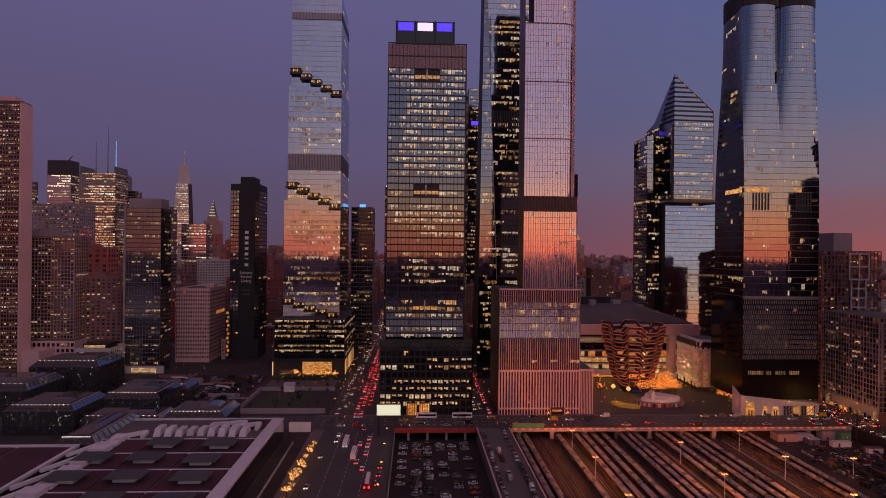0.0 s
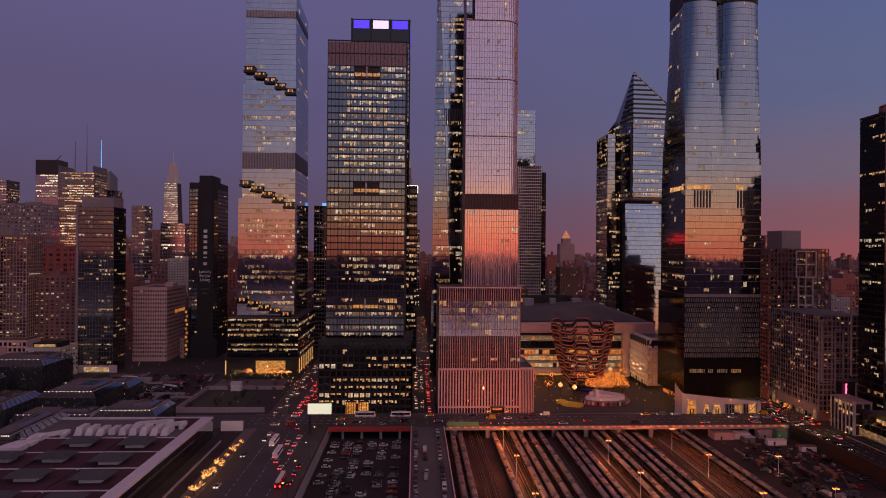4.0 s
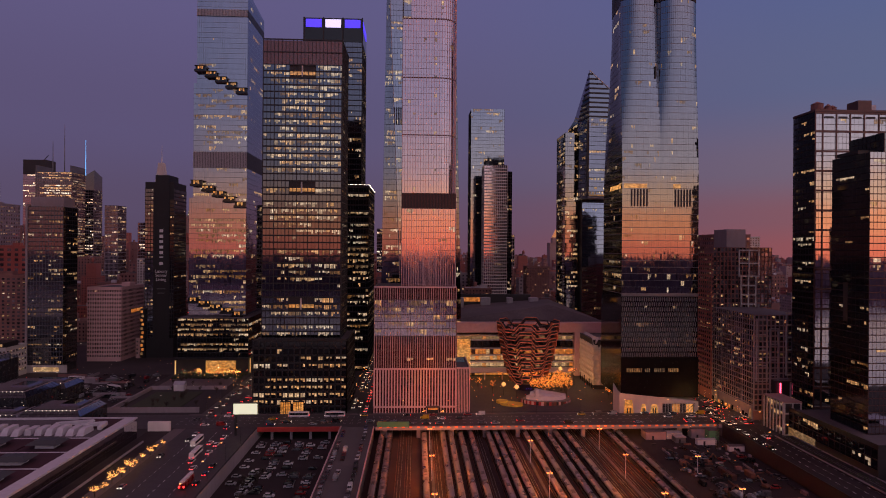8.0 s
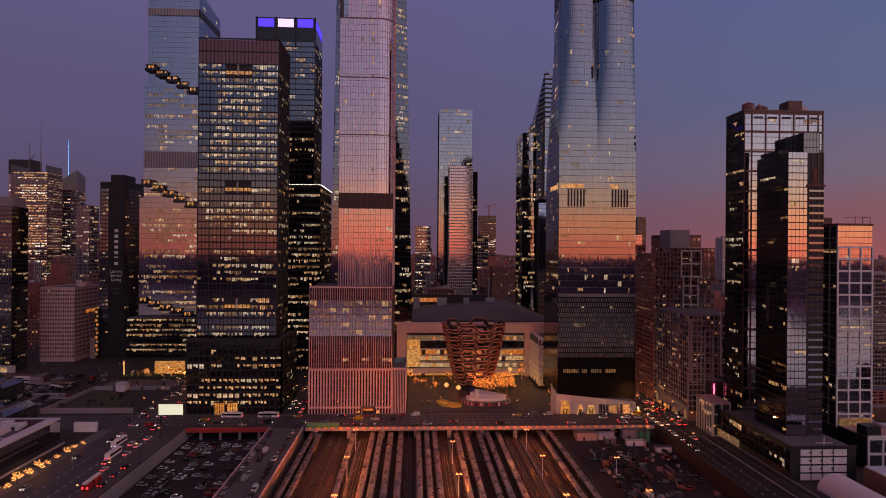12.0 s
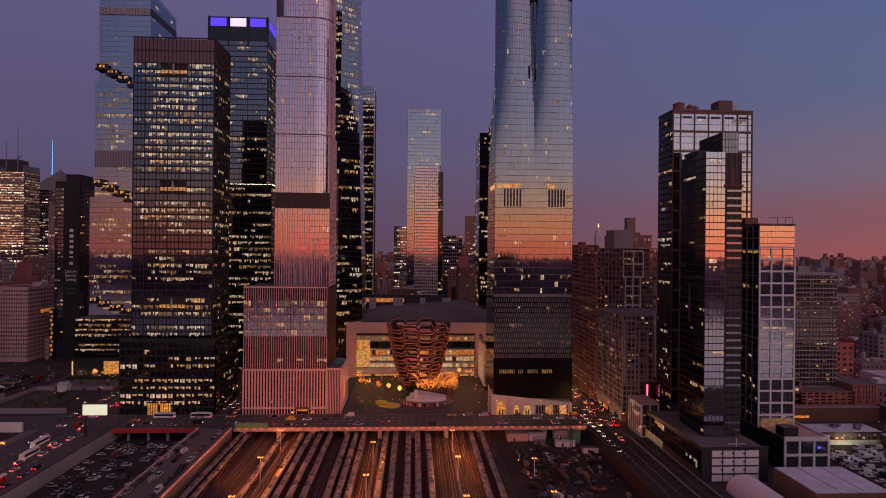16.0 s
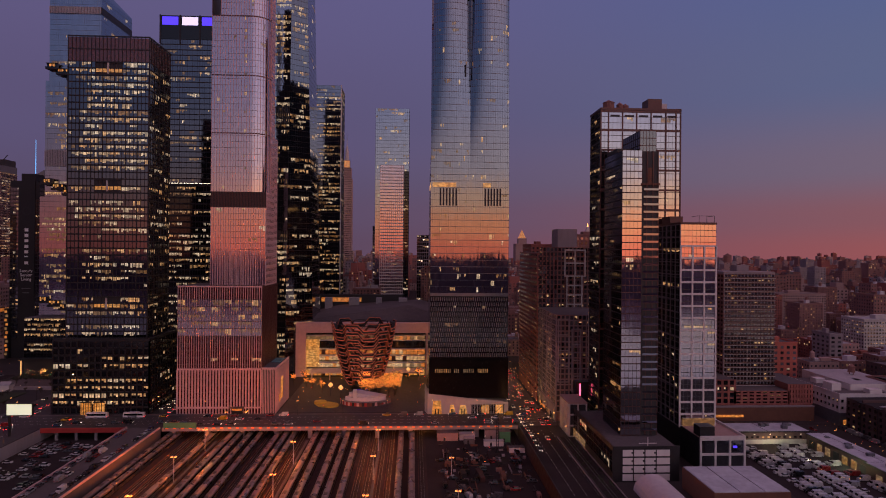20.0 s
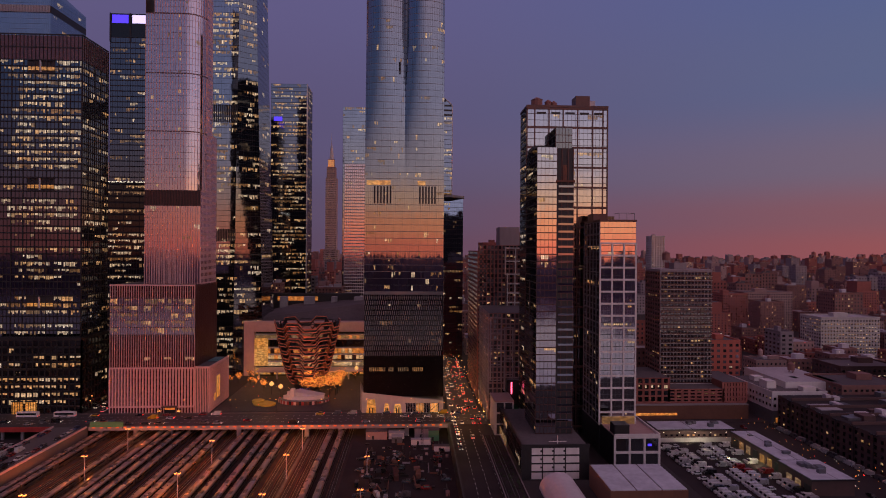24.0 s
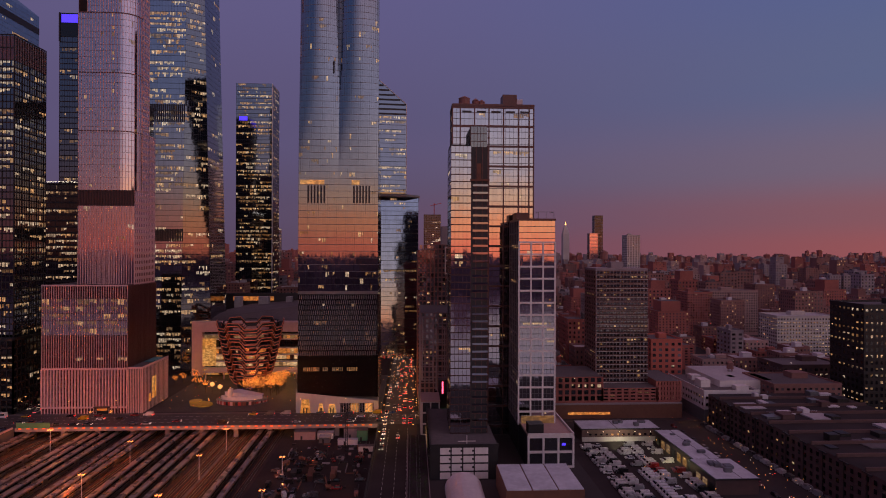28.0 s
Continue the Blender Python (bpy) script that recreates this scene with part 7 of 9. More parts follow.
def arts_shell():
    t = thing("arts_hall", (228, 450, STREET), "cushioned translucent arts hall shell with a rounded top", "hall")
    x0, x1, y0, y1, zt = 211.5, 238.0, 433.0, 470.0, 40.5
    core(t, rect(x0 + .4, y0 + .4, x1, y1), STREET, zt - 2, "frame_dark", "frame_dark", name="shell_frame")
    def cushion(p, c):
        s = Soup()
        s.v += [tuple(q) for q in p] + [tuple(c)]
        s.f += [(0, 1, 4), (1, 2, 4), (2, 3, 4), (3, 0, 4)]
        s.m += [0] * 4
        part("cushion", s, ["cushion"], t)
    top = lambda z: max(0, z - 33) * .5
    for j in range(8):
        za, zb = STREET + 3 + j * 4.4, STREET + 3 + (j + 1) * 4.4
        zm = (za + zb) / 2
        for i in range(9):
            ya = y1 - i * 4.1 - (j % 2) * 2.0
            yb = ya - 4.1
            cushion([(x0 + top(za), ya, za), (x0 + top(za), yb, za), (x0 + top(zb), yb, zb), (x0 + top(zb), ya, zb)], (x0 - .9 + top(zm), (ya + yb) / 2, zm))
        for i in range(6):
            xa = x0 + i * 4.4
            cushion([(xa, y0 + top(za), za), (xa + 4.3, y0 + top(za), za), (xa + 4.3, y0 + top(zb), zb), (xa, y0 + top(zb), zb)], (xa + 2.2, y0 - .9 + top(zm), zm))
    for k in range(6):
        q = Soup()
        q.bar((x0 - .2, y0 + 3 + k * 6, STREET), (x0 - .2, y0 + 3 + k * 6, 8), .8, .8, (0, 1, 0))
        part("leg", q, ["frame_dark"], t)


def kiosk():
    t = thing("pavilion", (168, 392, STREET), "white curved pavilion with a colourful mural wall", "pavilion")
    s = Soup()
    ring = lambda rx, ry, a0, a1, n: [(168 + rx * math.cos(math.radians(a0 + (a1 - a0) * i / n)), 399 + ry * math.sin(math.radians(a0 + (a1 - a0) * i / n))) for i in range(n + 1)]
    s.prism(ring(17, 11.5, 185, 355, 22) + [(180, 404), (158, 405)], STREET, 4.4, 0)
    part("wall", s, ["frame_grey"], t)
    cols = ("paint_red", "steel_rust", "stone_rose", "frame_bronze", "paint_red", "stone_rose", "frame_dark")
    edge = ring(17.3, 11.8, 190, 350, 28)
    for i in range(28):
        (xa, ya), (xb, yb) = edge[i], edge[i + 1]
        s = Soup()
        s.bar((xa, ya, 3.2), (xb, yb, 3.2), .12, 2.3 if i < 20 else 1.2)
        part("mural_panel", s, [cols[(i * 5 + i // 3) % 7]], t)
    s = Soup()
    s.prism(ring(14.5, 8, 200, 340, 16) + [(178, 402), (160, 403)], 4.4, 6.6, 0)
    part("upper_wall", s, ["white_paint"], t)
    s = Soup()
    s.prism([(157, 396), (176, 392.5), (182, 398), (164, 404)], 6.6, [9.4, 7.4, 7.4, 9.2])
    part("roof", s, ["duct_white"], t, "tilted pale roof")
    s = Soup()
    s.box(160, 392, 6.5, 162.4, 396, 11.5)
    part("stair_tower", s, ["white_paint"], t)
    for k, (x, y) in enumerate(((142, 392), (146, 389), (138, 396))):
        q = Soup()
        q.tube(x, y, STREET, STREET + .8 + .4 * k, 6 - k, 6 - k, 20)
        whole("seat_ring", q, "paint_yellow", "low yellow seating ring", "bench", group="seating rings")
    q = thing("balloon_light", (150, 408, STREET), "round glowing balloon lantern", "lantern")
    s = Soup()
    s.tube(150, 408, STREET, 8, .15)
    part("pole", s, ["frame_dark"], q)
    s = Soup()
    for a in range(6):
        z, r0, r1 = 8 + a * .6, 1.7 * math.sin(math.pi * a / 6), 1.7 * math.sin(math.pi * (a + 1) / 6)
        s.tube(150, 408, z, z + .6, max(r0, .05), max(r1, .05), 12)
    part("globe", s, ["glow_balloon"], q)
    copy_thing(q, pose(142, 416, STREET))
    copy_thing(q, pose(196, 470, STREET))
    slab("pavement_square", 115, 374, 262, 478, STREET - .4, STREET + .06, "asphalt", "dark paving of the public square", "pavement")


for fn in (bridge, billboard, vessel, shops, arts_shell, kiosk):
    fn()

# ---------------------------------------------------------------- rail yard
TRAINS = (60.4, 64.9, 84.6, 95.5, 100.1, 105.9, 111.8, 121.9, 126.6, 131.2, 143.9, 149.4, 156.9, 162.0, 168.1, 193.2, 199.4)


def rails():
    t = thing("rail_tracks", (130, 250, YARD), "rows of steel rails on dirty ballast", "railway", kind="structure")
    xs = sorted(TRAINS + (72.0, 76.5, 91.2, 116.8, 136.0, 174.0, 178.5, 184.0, 188.5, 204.5))
    for x in xs:
        for d in (-.72, .72):
            s = Soup()
            s.box(x + d - .05, 131, YARD + .12, x + d + .05, 371, YARD + .3)
            part("rail", s, ["rail_steel"], t)
    s = Soup()
    for x in xs:
        for k in range(150):
            s.box(x - 1.25, 200 + k * 1.1, YARD - .02, x + 1.25, 200.26 + k * 1.1, YARD + .12)
    part("sleepers", s, ["bark"], t, kind="stuff")
    s = Soup()
    for x in xs:
        s.box(x - 1.9, 131, YARD + .02, x - 1.75, 371, YARD + .42)
    part("third_rails", s, ["steel_rust"], t, kind="stuff")
    for x in (88.2, 139.4, 181.3):
        w = Soup()
        w.box(x - .7, 131, YARD - .02, x + .7, 340, YARD + .5)
        part("platform", w, ["bridge_deck"], t, "narrow concrete service platform")


def train_car():
    t = thing("train_car", (0, 0, YARD), "silver commuter train car parked in the yard", "train", "parked trains")
    w, L = 1.5, 12.7
    s = Soup()
    s.prism([(-w, -L), (w, -L), (w, L), (-w, L)], YARD + .9, YARD + 3.4, 0)
    part("body", s, ["train_steel"], t)
    s = Soup()
    pr = [(-w, 3.3), (-1.34, 3.62), (-1.05, 3.84), (-.6, 3.98), (0, 4.04), (.6, 3.98), (1.05, 3.84), (1.34, 3.62), (w, 3.3)]
    for (xa, za), (xb, zb) in zip(pr, pr[1:]):
        s.quad((xa, -L, YARD + za), (xb, -L, YARD + zb), (xb, L, YARD + zb), (xa, L, YARD + za))
    for y in (-L, L):
        s.poly([(x, y, YARD + z) for x, z in pr])
    part("roof", s, ["train_roof"], t, "ribbed grey roof")
    for y in (-8.5, 7.5):
        s = Soup()
        s.prism(rect(-.8, y - 1.6, .8, y + 1.6), YARD + 3.9, YARD + 4.3, 0, None, rect(-.65, y - 1.4, .65, y + 1.4))
        for q in (-.9, 0, .9):
            s.box(-.5, y + q - .3, YARD + 4.3, .5, y + q + .3, YARD + 4.38)
        part("roof_unit", s, ["train_steel"], t, "dull roof ventilator")
    for sx in (-1, 1):
        s = Soup()
        s.box(sx * w - .03, -10.6, YARD + 2.1, sx * w + .03, 10.6, YARD + 2.9)
        part("window_strip", s, ["glass_black"], t)
    s = Soup()
    for y in (-8, 8):
        s.box(-1.1, y - 1.7, YARD + .3, 1.1, y + 1.7, YARD + .95)
    s.box(-.5, -8, YARD + .6, .5, 8, YARD + .94)
    part("running_gear", s, ["frame_dark"], t)
    return t


def yard():
    rails()
    proto = train_car()
    r = random.Random(17)
    first = True
    for x in TRAINS:
        y = 358 - r.uniform(0, 12) if x < 190 else 356
        n = r.choice((5, 5, 6)) if x < 190 else 6
        for k in range(n):
            m = pose(x, y - 12.8 - k * 25.9, YARD)
            if first:
                proto.matrix_basis, first = m, False
            else:
                copy_thing(proto, m)
    # sodium lamps on poles
    p = thing("yard_lamp", (0, 0, YARD), "tall pole lamp with an amber sodium head", "street lamp", "yard lamps")
    s = Soup()
    s.tube(0, 0, YARD, 7.2, .2, .12, 8)
    part("pole", s, ["duct_white"], p)
    s = Soup()
    s.bar((-.9, 0, 7.1), (.9, 0, 7.1), .12, .12)
    part("crossarm", s, ["frame_grey"], p)
    for d in (-.8, .8):
        s = Soup()
        s.prism(rect(d - .35, -.5, d + .35, .5), 7.2, 7.75, 0, None, rect(d - .2, -.3, d + .2, .3))
        h = part("lamp_head", s, ["frame_grey"], p)
        s = Soup()
        s.box(d - .4, -.7, 6.9, d + .4, .45, 7.3)
        part("lens", s, ["glow_amber"], h, "glowing amber lens")
    spots = [(87.5, 323), (87.5, 281), (87.5, 237), (139, 302), (139, 258), (181, 321), (181, 280), (181, 235), (218.8, 284.6), (219, 245)]
    for k, (x, y) in enumerate(spots):
        m = pose(x, y, YARD if k < 8 else YARD - 2.8)
        if k == 0:
            p.matrix_basis = m
        else:
            copy_thing(p, m)
        la = bpy.data.lights.new("sodium_lamp", "POINT")
        la.energy, la.color, la.shadow_soft_size = 66000 if k < 8 else 4000, (1.0, 0.17, 0.025), 0.2
        new("sodium_lamp", la).location = (x, y, 6.3 if k < 8 else 3.3)


yard()


def lamp(x, y, z, watts, col=(1.0, 0.5, 0.16)):
    la = bpy.data.lights.new("added_point_glow", "POINT")
    la.energy, la.color, la.shadow_soft_size = watts, col, 0.15
    new("added_point_light", la).location = (x, y, z)


# point lights without fixtures, added to light the square, the bridge and the streets
lamp(163, 436, 16, 2500, (1.0, 0.3, 0.08))
lamp(150, 404, 9, 3000, (1.0, 0.3, 0.08))
lamp(187, 428, 6, 2600, (1.0, 0.3, 0.05))
lamp(128, 440, 5, 1500, (1.0, 0.3, 0.06))
lamp(160, 470, 6, 16000, (1.0, 0.34, 0.08))
lamp(121, 462, 9, 6000, (1.0, 0.36, 0.1))
# added to brighten the yellow seat rings
lamp(141, 384, 7, 900, (1.0, 0.5, 0.16))
# unseen light outside the arts shell, in place of its glow from within
lamp(205, 448, 14, 9000, (1.0, 0.62, 0.25))
lamp(404, 268, 7, 2600, (1.0, 0.85, 0.55))
lamp(392, 303, 7, 2200, (1.0, 0.85, 0.55))
lamp(266, 338, 8, 9000, (1.0, 0.42, 0.12))
lamp(267, 385, 6, 8000, (1.0, 0.45, 0.14))
lamp(268, 430, 6, 8000, (1.0, 0.36, 0.09))
lamp(-60, 280, 8, 3000, (1.0, 0.55, 0.2))
lamp(-84, 484, 6, 4500, (1.0, 0.6, 0.25))
lamp(-38, 410, 10, 3000, (1.0, 0.4, 0.2))
lamp(150, 357, -2, 7000, (1.0, 0.36, 0.08))
lamp(100, 357, -2, 7000, (1.0, 0.36, 0.08))
lamp(200, 357, -2, 7000, (1.0, 0.36, 0.08))


def works_yard():
    """Site cabins, containers and machines between the tracks and the street."""
    r = random.Random(23)
    for k, (x, y, w, d, h, m) in enumerate(((214, 338, 12, 8, 4.5, "brick_tan"), (227, 339, 9, 6, 3.4, "white_paint"), (242, 340, 10, 5, 5.5, "concrete"), (240, 328, 11, 3, 2.9, "white_paint"), (250, 335, 6, 6, 6, "paint_green"), (229, 332, 6, 5, 3.2, "frame_grey"), (252.5, 317, 8.5, 3, 2.9, "white_paint"))):
        s = Soup()
        s.box(x, y, YARD, x + w, y + d, YARD + h)
        t = thing("site_cabin", (x, y, YARD), "weathered site cabin on the works yard", "cabin", "site cabins")
        part("wall", s, [m], t)
        s = Soup()
        s.box(x - .2, y - .2, YARD + h, x + w + .2, y + d + .2, YARD + h + .25)
        part("roof", s, ["roof_pale" if k % 2 else "roof_dark"], t)
        s = Soup()
        s.box(x + w * .3, y - .06, YARD + .1, x + w * .3 + 1.1, y - .01, YARD + 2.2)
        part("door", s, ["frame_dark"], t)
    for k in range(16):
        x, y = r.uniform(214, 258), r.uniform(235, 325)
        s = Soup()
        w, d, h = r.choice(((2.4, 6, 2.6), (2.4, 12, 2.6), (1.8, 3, 1.6), (3, 3, 2)))
        side = [(w / 2 - (.08 if i % 4 in (1, 2) else 0), -d / 2 + d * i / 20) for i in range(21)]
        s.prism(side + [(-x0, y0) for x0, y0 in reversed(side)], 0, h)
        ob = whole("container", s, r.choice(("steel_rust", "frame_dark", "frame_dark", "frame_dark", "brick_brown", "frame_bronze")), "ribbed steel container in the works yard", "container", group="containers")
        ob.matrix_basis = pose(x, y, YARD + .03, 0, 0, r.choice((0, 5, 90, -8)))
    t = thing("drill_rig", (246, 318, YARD), "tall lattice drill mast in the works yard", "crane")
    for dx in (-.6, .6):
        for dy in (-.6, .6):
            s = Soup()
            s.bar((246 + dx, 318 + dy, YARD), (246 + dx * .6, 318 + dy * .6, YARD + 22), .16, .16)
            part("mast_leg", s, ["frame_dark"], t)
    for k in range(14):
        s = Soup()
        z = YARD + 1 + k * 1.5
        s.bar((245.4, 317.4, z), (246.6, 317.4, z + 1.4), .1, .1)
        s.bar((246.6, 317.4, z), (245.4, 317.4, z + 1.4), .1, .1)
        part("mast_brace", s, ["frame_dark"], t)
    # retaining wall and railing along the street, darkened to dim the lit pit wall
    s = Soup()
    s.box(261.6, 132, YARD + .05, 262.2, 342, STREET + 1.1)
    tagged(part("retaining_wall", s, ["frame_dark"]), "dark facing over the yard wall and parapet along the street", "wall", kind="structure")
    # raised walk with planted track bed beside the street
    s = Soup()
    s.box(279.2, 132, STREET - .4, 289.2, 320, STREET + .7, 0)
    tagged(part("pavement_raised_walk", s, ["asphalt_lot"]), "dark raised walk with an old track bed", "pavement", kind="structure")
    for x, w in ((279.3, .3), (280.5, .14), (283.6, .14), (285.1, .14), (288.9, .3)):
        s = Soup()
        s.box(x - w / 2, 133, STREET + .7, x + w / 2, 319, STREET + (1.3 if w > .2 else .86))
        tagged(part("trim_walk_edge", s, ["concrete" if w > .2 else "frame_grey"]), "pale edge line of the raised walk", "kerb", kind="structure")
    s = Soup()
    for k in range(420):
        x = r.choice((281.9, 284.4, 287.2)) + r.uniform(-.9, .9)
        s.blob(x, r.uniform(134, 318), STREET + .7 + r.uniform(.05, .5), r.uniform(.2, .6))
    whole("walk_planting", s, "shrub", "low dark shrubs and grasses along the raised walk", "planting", "stuff")
    # a loader, stacked pipes and spoil heaps
    for x, y, a in ((232, 300, 20), (243, 268, 110), (222, 262, -30)):
        t = thing("excavator", (0, 0, 0), "dusty excavator parked in the works yard", "excavator", "excavators")
        s = Soup()
        for d in (-1.1, 1.1):
            s.box(-1.9, d - .3, 0, 1.9, d + .3, .8)
        part("track", s, ["frame_dark"], t)
        s = Soup()
        s.box(-1.7, -1.2, .8, 1.0, 1.2, 1.9)
        part("body", s, ["steel_rust"], t)
        s = Soup()
        s.box(.1, -1.2, 1.9, 1.4, -.1, 3.1)
        part("cab", s, ["glass_black"], t)
        s = Soup()
        s.bar((.9, .4, 1.7), (3.6, .4, 4.6), .4, .45, (0, 1, 0))
        s.bar((3.6, .4, 4.6), (5.6, .4, 2.4), .34, .4, (0, 1, 0))
        part("boom", s, ["steel_rust"], t)
        s = Soup()
        s.box(5.1, -.1, 1.2, 6.1, .9, 2.3)
        part("bucket", s, ["frame_dark"], t)
        t.matrix_basis = pose(x, y, YARD + .03, 0, 0, a)
    s = Soup()
    for k in range(90):
        x, y = r.uniform(213, 259), r.uniform(238, 330)
        w, d = r.choice(((.5, 6), (4, .5), (1.4, 1.4), (2.2, 1.2), (.4, 10)))
        s.box(x, y, YARD + .03, x + w, y + d, YARD + r.uniform(.3, 1.5), r.choice((0, 0, 0, 1, 2)))
    whole("site_materials", s, ["frame_dark", "concrete", "steel_rust"], "stacked pipes, beams and pallets in the works yard", "building material", "stuff")


works_yard()

# ---------------------------------------------------------------- landmarks farther off
# default bars are pale concrete, lightening far towers as haze would
def slab_tower(x0, y0, x1, y1, z1, g, nx, ny, nz, p, seed, label, bars="concrete", own=0, zb=STREET, slim=1.0, flank="glass_black", lamps=("lit_warm", "lit_pale", "lit_dim")):
    t = thing("office_tower", ((x0 + x1) / 2, (y0 + y1) / 2, zb), label, "skyscraper")
    core(t, rect(x0 + .1, y0 + .1, x1 - .1, y1 - .1), zb, z1)
    skin(t, line(x0, y0, x1, y0), zb, z1, nx, nz, [g, *lamps], pattern(nx, nz, p, seed, .6, None, (1, 2, 3)), [bars], 0.6 * slim, 1.3 * slim, vw=0.5 * slim, vd=0.2, hh=1.0 * slim, hd=0.15, own=own, own_z=(0, 130))
    for k, l in enumerate((line(x1, y0, x1, y1), line(x0, y1, x0, y0))):
        skin(t, l, zb, z1, ny, nz, glset(flank), pattern(ny, nz, p * .8, seed + 5 + k, .6, None, (1, 2, 3)), [bars], 0.3 * slim, 1.2 * slim, vw=0.25 * slim, vd=0.2, hh=0.5 * slim, hd=0.15)
    return t


def landmarks():
    t = slab_tower(149.5, 762, 192.6, 800, 287, "glass_bright", 18, 14, 62, 0.14, 201, "tall sharp-edged mirror glass office tower", "frame_dark", slim=0.22, flank="glass_blue")
    t = slab_tower(159.5, 697, 187, 722, 205, "glass_rose", 12, 8, 56, 0.05, 211, "white residential slab tower with small windows", "white_paint", slim=0.9)
    core(t, rect(187.2, 699, 193, 722), STREET, 198, "core_dark", name="dark_bay")
    skin(t, line(187.2, 698.9, 193, 698.9), STREET, 198, 3, 54, glset("glass_black"), pattern(3, 54, 0.2, 212), ["frame_dark"], 0.3, 0.6)
    t = slab_tower(64.4, 736, 107.9, 775, 308, "glass_taper", 18, 14, 66, 0.5, 221, "dark glass office tower with a blue sign light", "frame_dark", slim=0.4, flank="glass_lobes")
    s = Soup()
    s.box(107.9, 735.4, STREET, 109, 736.4, 308, 0)
    s.box(68, 735.2, 262, 78, 735.6, 267, 1)
    part("edge_trim", s, ["frame_white", "glow_blue"], t)
    # stepped stone skyscraper with a lit spire
    t = thing("landmark_tower", (20, 1650, STREET), "stepped stone skyscraper with a lit spire", "skyscraper")
    cx, cy = 12.0, 1650.0
    for k, (w, z0, z1) in enumerate(((40, 2, 100), (30, 100, 300), (24, 300, 330), (17, 330, 352))):
        core(t, rect(cx - w / 2, cy, cx + w / 2, cy + w), z0, z1, "brick_tan", name="shaft")
        if k < 3:
            skin(t, line(cx - w / 2, cy - .1, cx + w / 2, cy - .1), z0, z1, 12, int((z1 - z0) / 5), glset("glass_black"), pattern(12, int((z1 - z0) / 5), 0.3, 231 + k, .2, None, (1, 3)), ["brick_tan"], 1.2, 2.0, vw=0, hh=0)
    s = Soup()
    s.tube(cx, cy + 9, 352, 380, 6, 4, 12, 0)
    s.tube(cx, cy + 9, 380, 392, 4, 1.6, 12, 0)
    s.tube(cx, cy + 9, 392, 425, 1.0, .3, 8, 0)
    part("spire", s, ["stone_pale"], t, "stepped spire")
    # the crown's floodlight is a glow of this panel itself
    s = Soup()
    s.box(cx - 8.6, cy - .5, 331, cx + 8.6, cy - .2, 350)
    part("lit_crown", s, ["lit_amber"], t, "amber crown panel glowing as if floodlit")
    # tapered tower, crowned by a needle
    t = thing("landmark_tower", (-820, 2110, STREET), "tapering crystalline tower with a needle", "skyscraper")
    core(t, rect(-852, 2110, -788, 2160), STREET, 330, "core_dark", taper=rect(-842, 2116, -800, 2150))
    skin(t, lambda u, z: (-852 + 10 * z / 330 + (64 - 22 * z / 330) * u, 2109.5 + 6 * z / 330), STREET, 330, 18, 50, ["glass_silver", "lit_far", "lit_far", "lit_pale"], pattern(18, 50, 0.9, 241, .4, None, (1, 2, 3)), ["stone_pale"], 0.6, 1.8, vw=0.4, hh=1.0, straight=False)
    core(t, rect(-838, 2118, -804, 2148), 330, 400, "stone_pale", taper=rect(-829, 2124, -812, 2142), name="upper_shaft")
    s = Soup()
    s.tube(-820.5, 2133, 400, 462, 1.8, .5, 8)
    part("needle", s, ["frame_white"], t)
    # arched crown tower
    t = thing("landmark_tower", (-766, 2250, STREET), "stone tower with a lit arched steel crown", "skyscraper")
    core(t, rect(-792, 2250, -737, 2300), STREET, 206, "brick_tan", name="shaft")
    core(t, rect(-782, 2256, -750, 2290), 206, 222, "brick_tan", name="upper_shaft")
    for k in range(5):
        s = Soup()
        w, z = 15 - k * 2.8, 222 + k * 11
        s.prism(rect(-766 - w, 2262 + k, -766 + w, 2284 - k), z, z + 11, 0, None, rect(-766 - w * .78, 2264 + k, -766 + w * .78, 2282 - k))
        s.box(-766 - w * .8, 2261.5 + k, z + 2, -766 + w * .8, 2261.9 + k, z + 7, 1)
        part("crown_tier", s, ["frame_grey", "lit_pale"], t)
    s = Soup()
    s.tube(-766, 2273, 277, 306, 1.8, .2, 8)
    part("spire", s, ["frame_white"], t)
    # screen-clad newspaper tower with a mast
    t = slab_tower(-612, 1105, -548, 1150, 240, "glass_grey", 16, 14, 52, 0.95, 251, "broad office tower behind a ceramic screen with a mast", "brick_tan", slim=0.8, lamps=("lit_screen", "lit_far", "lit_screen"))
    s = Soup()
    s.box(-611, 1104, 240, -609, 1150, 252, 0)
    s.box(-550, 1104, 240, -548, 1150, 252, 0)
    s.tube(-596, 1130, 240, 300, 1.0, .4, 8, 0)
    s.tube(-572, 1125, 240, 330, 1.0, .3, 8, 0)
    part("mast", s, ["frame_grey"], t)
    # faceted tower with a lit needle
    t = slab_tower(-830, 1590, -765, 1630, 250, "glass_grey", 16, 10, 50, 0.6, 261, "faceted glass tower with a blue-white needle", lamps=("lit_far", "lit_pale", "lit_warm"))
    s = Soup()
    s.tube(-792.6, 1600, 250, 385, 1.3, .4, 8)
    part("needle", s, ["glow_cyan"], t, "lit needle")
    s = Soup()
    s.prism(rect(-830, 1590, -765, 1630), 250, [262, 305, 290, 256])
    part("crown", s, ["glass_grey"], t)
    # tower still under construction
    t = slab_tower(-1210, 2000, -1136, 2050, 340, "glass_rose", 12, 8, 40, 0.9, 271, "unfinished tower with work lights", lamps=("lit_far", "lit_far", "lit_pale"))
    s = Soup()
    s.box(-1210, 1999, 340, -1136, 2050, 388, 0)
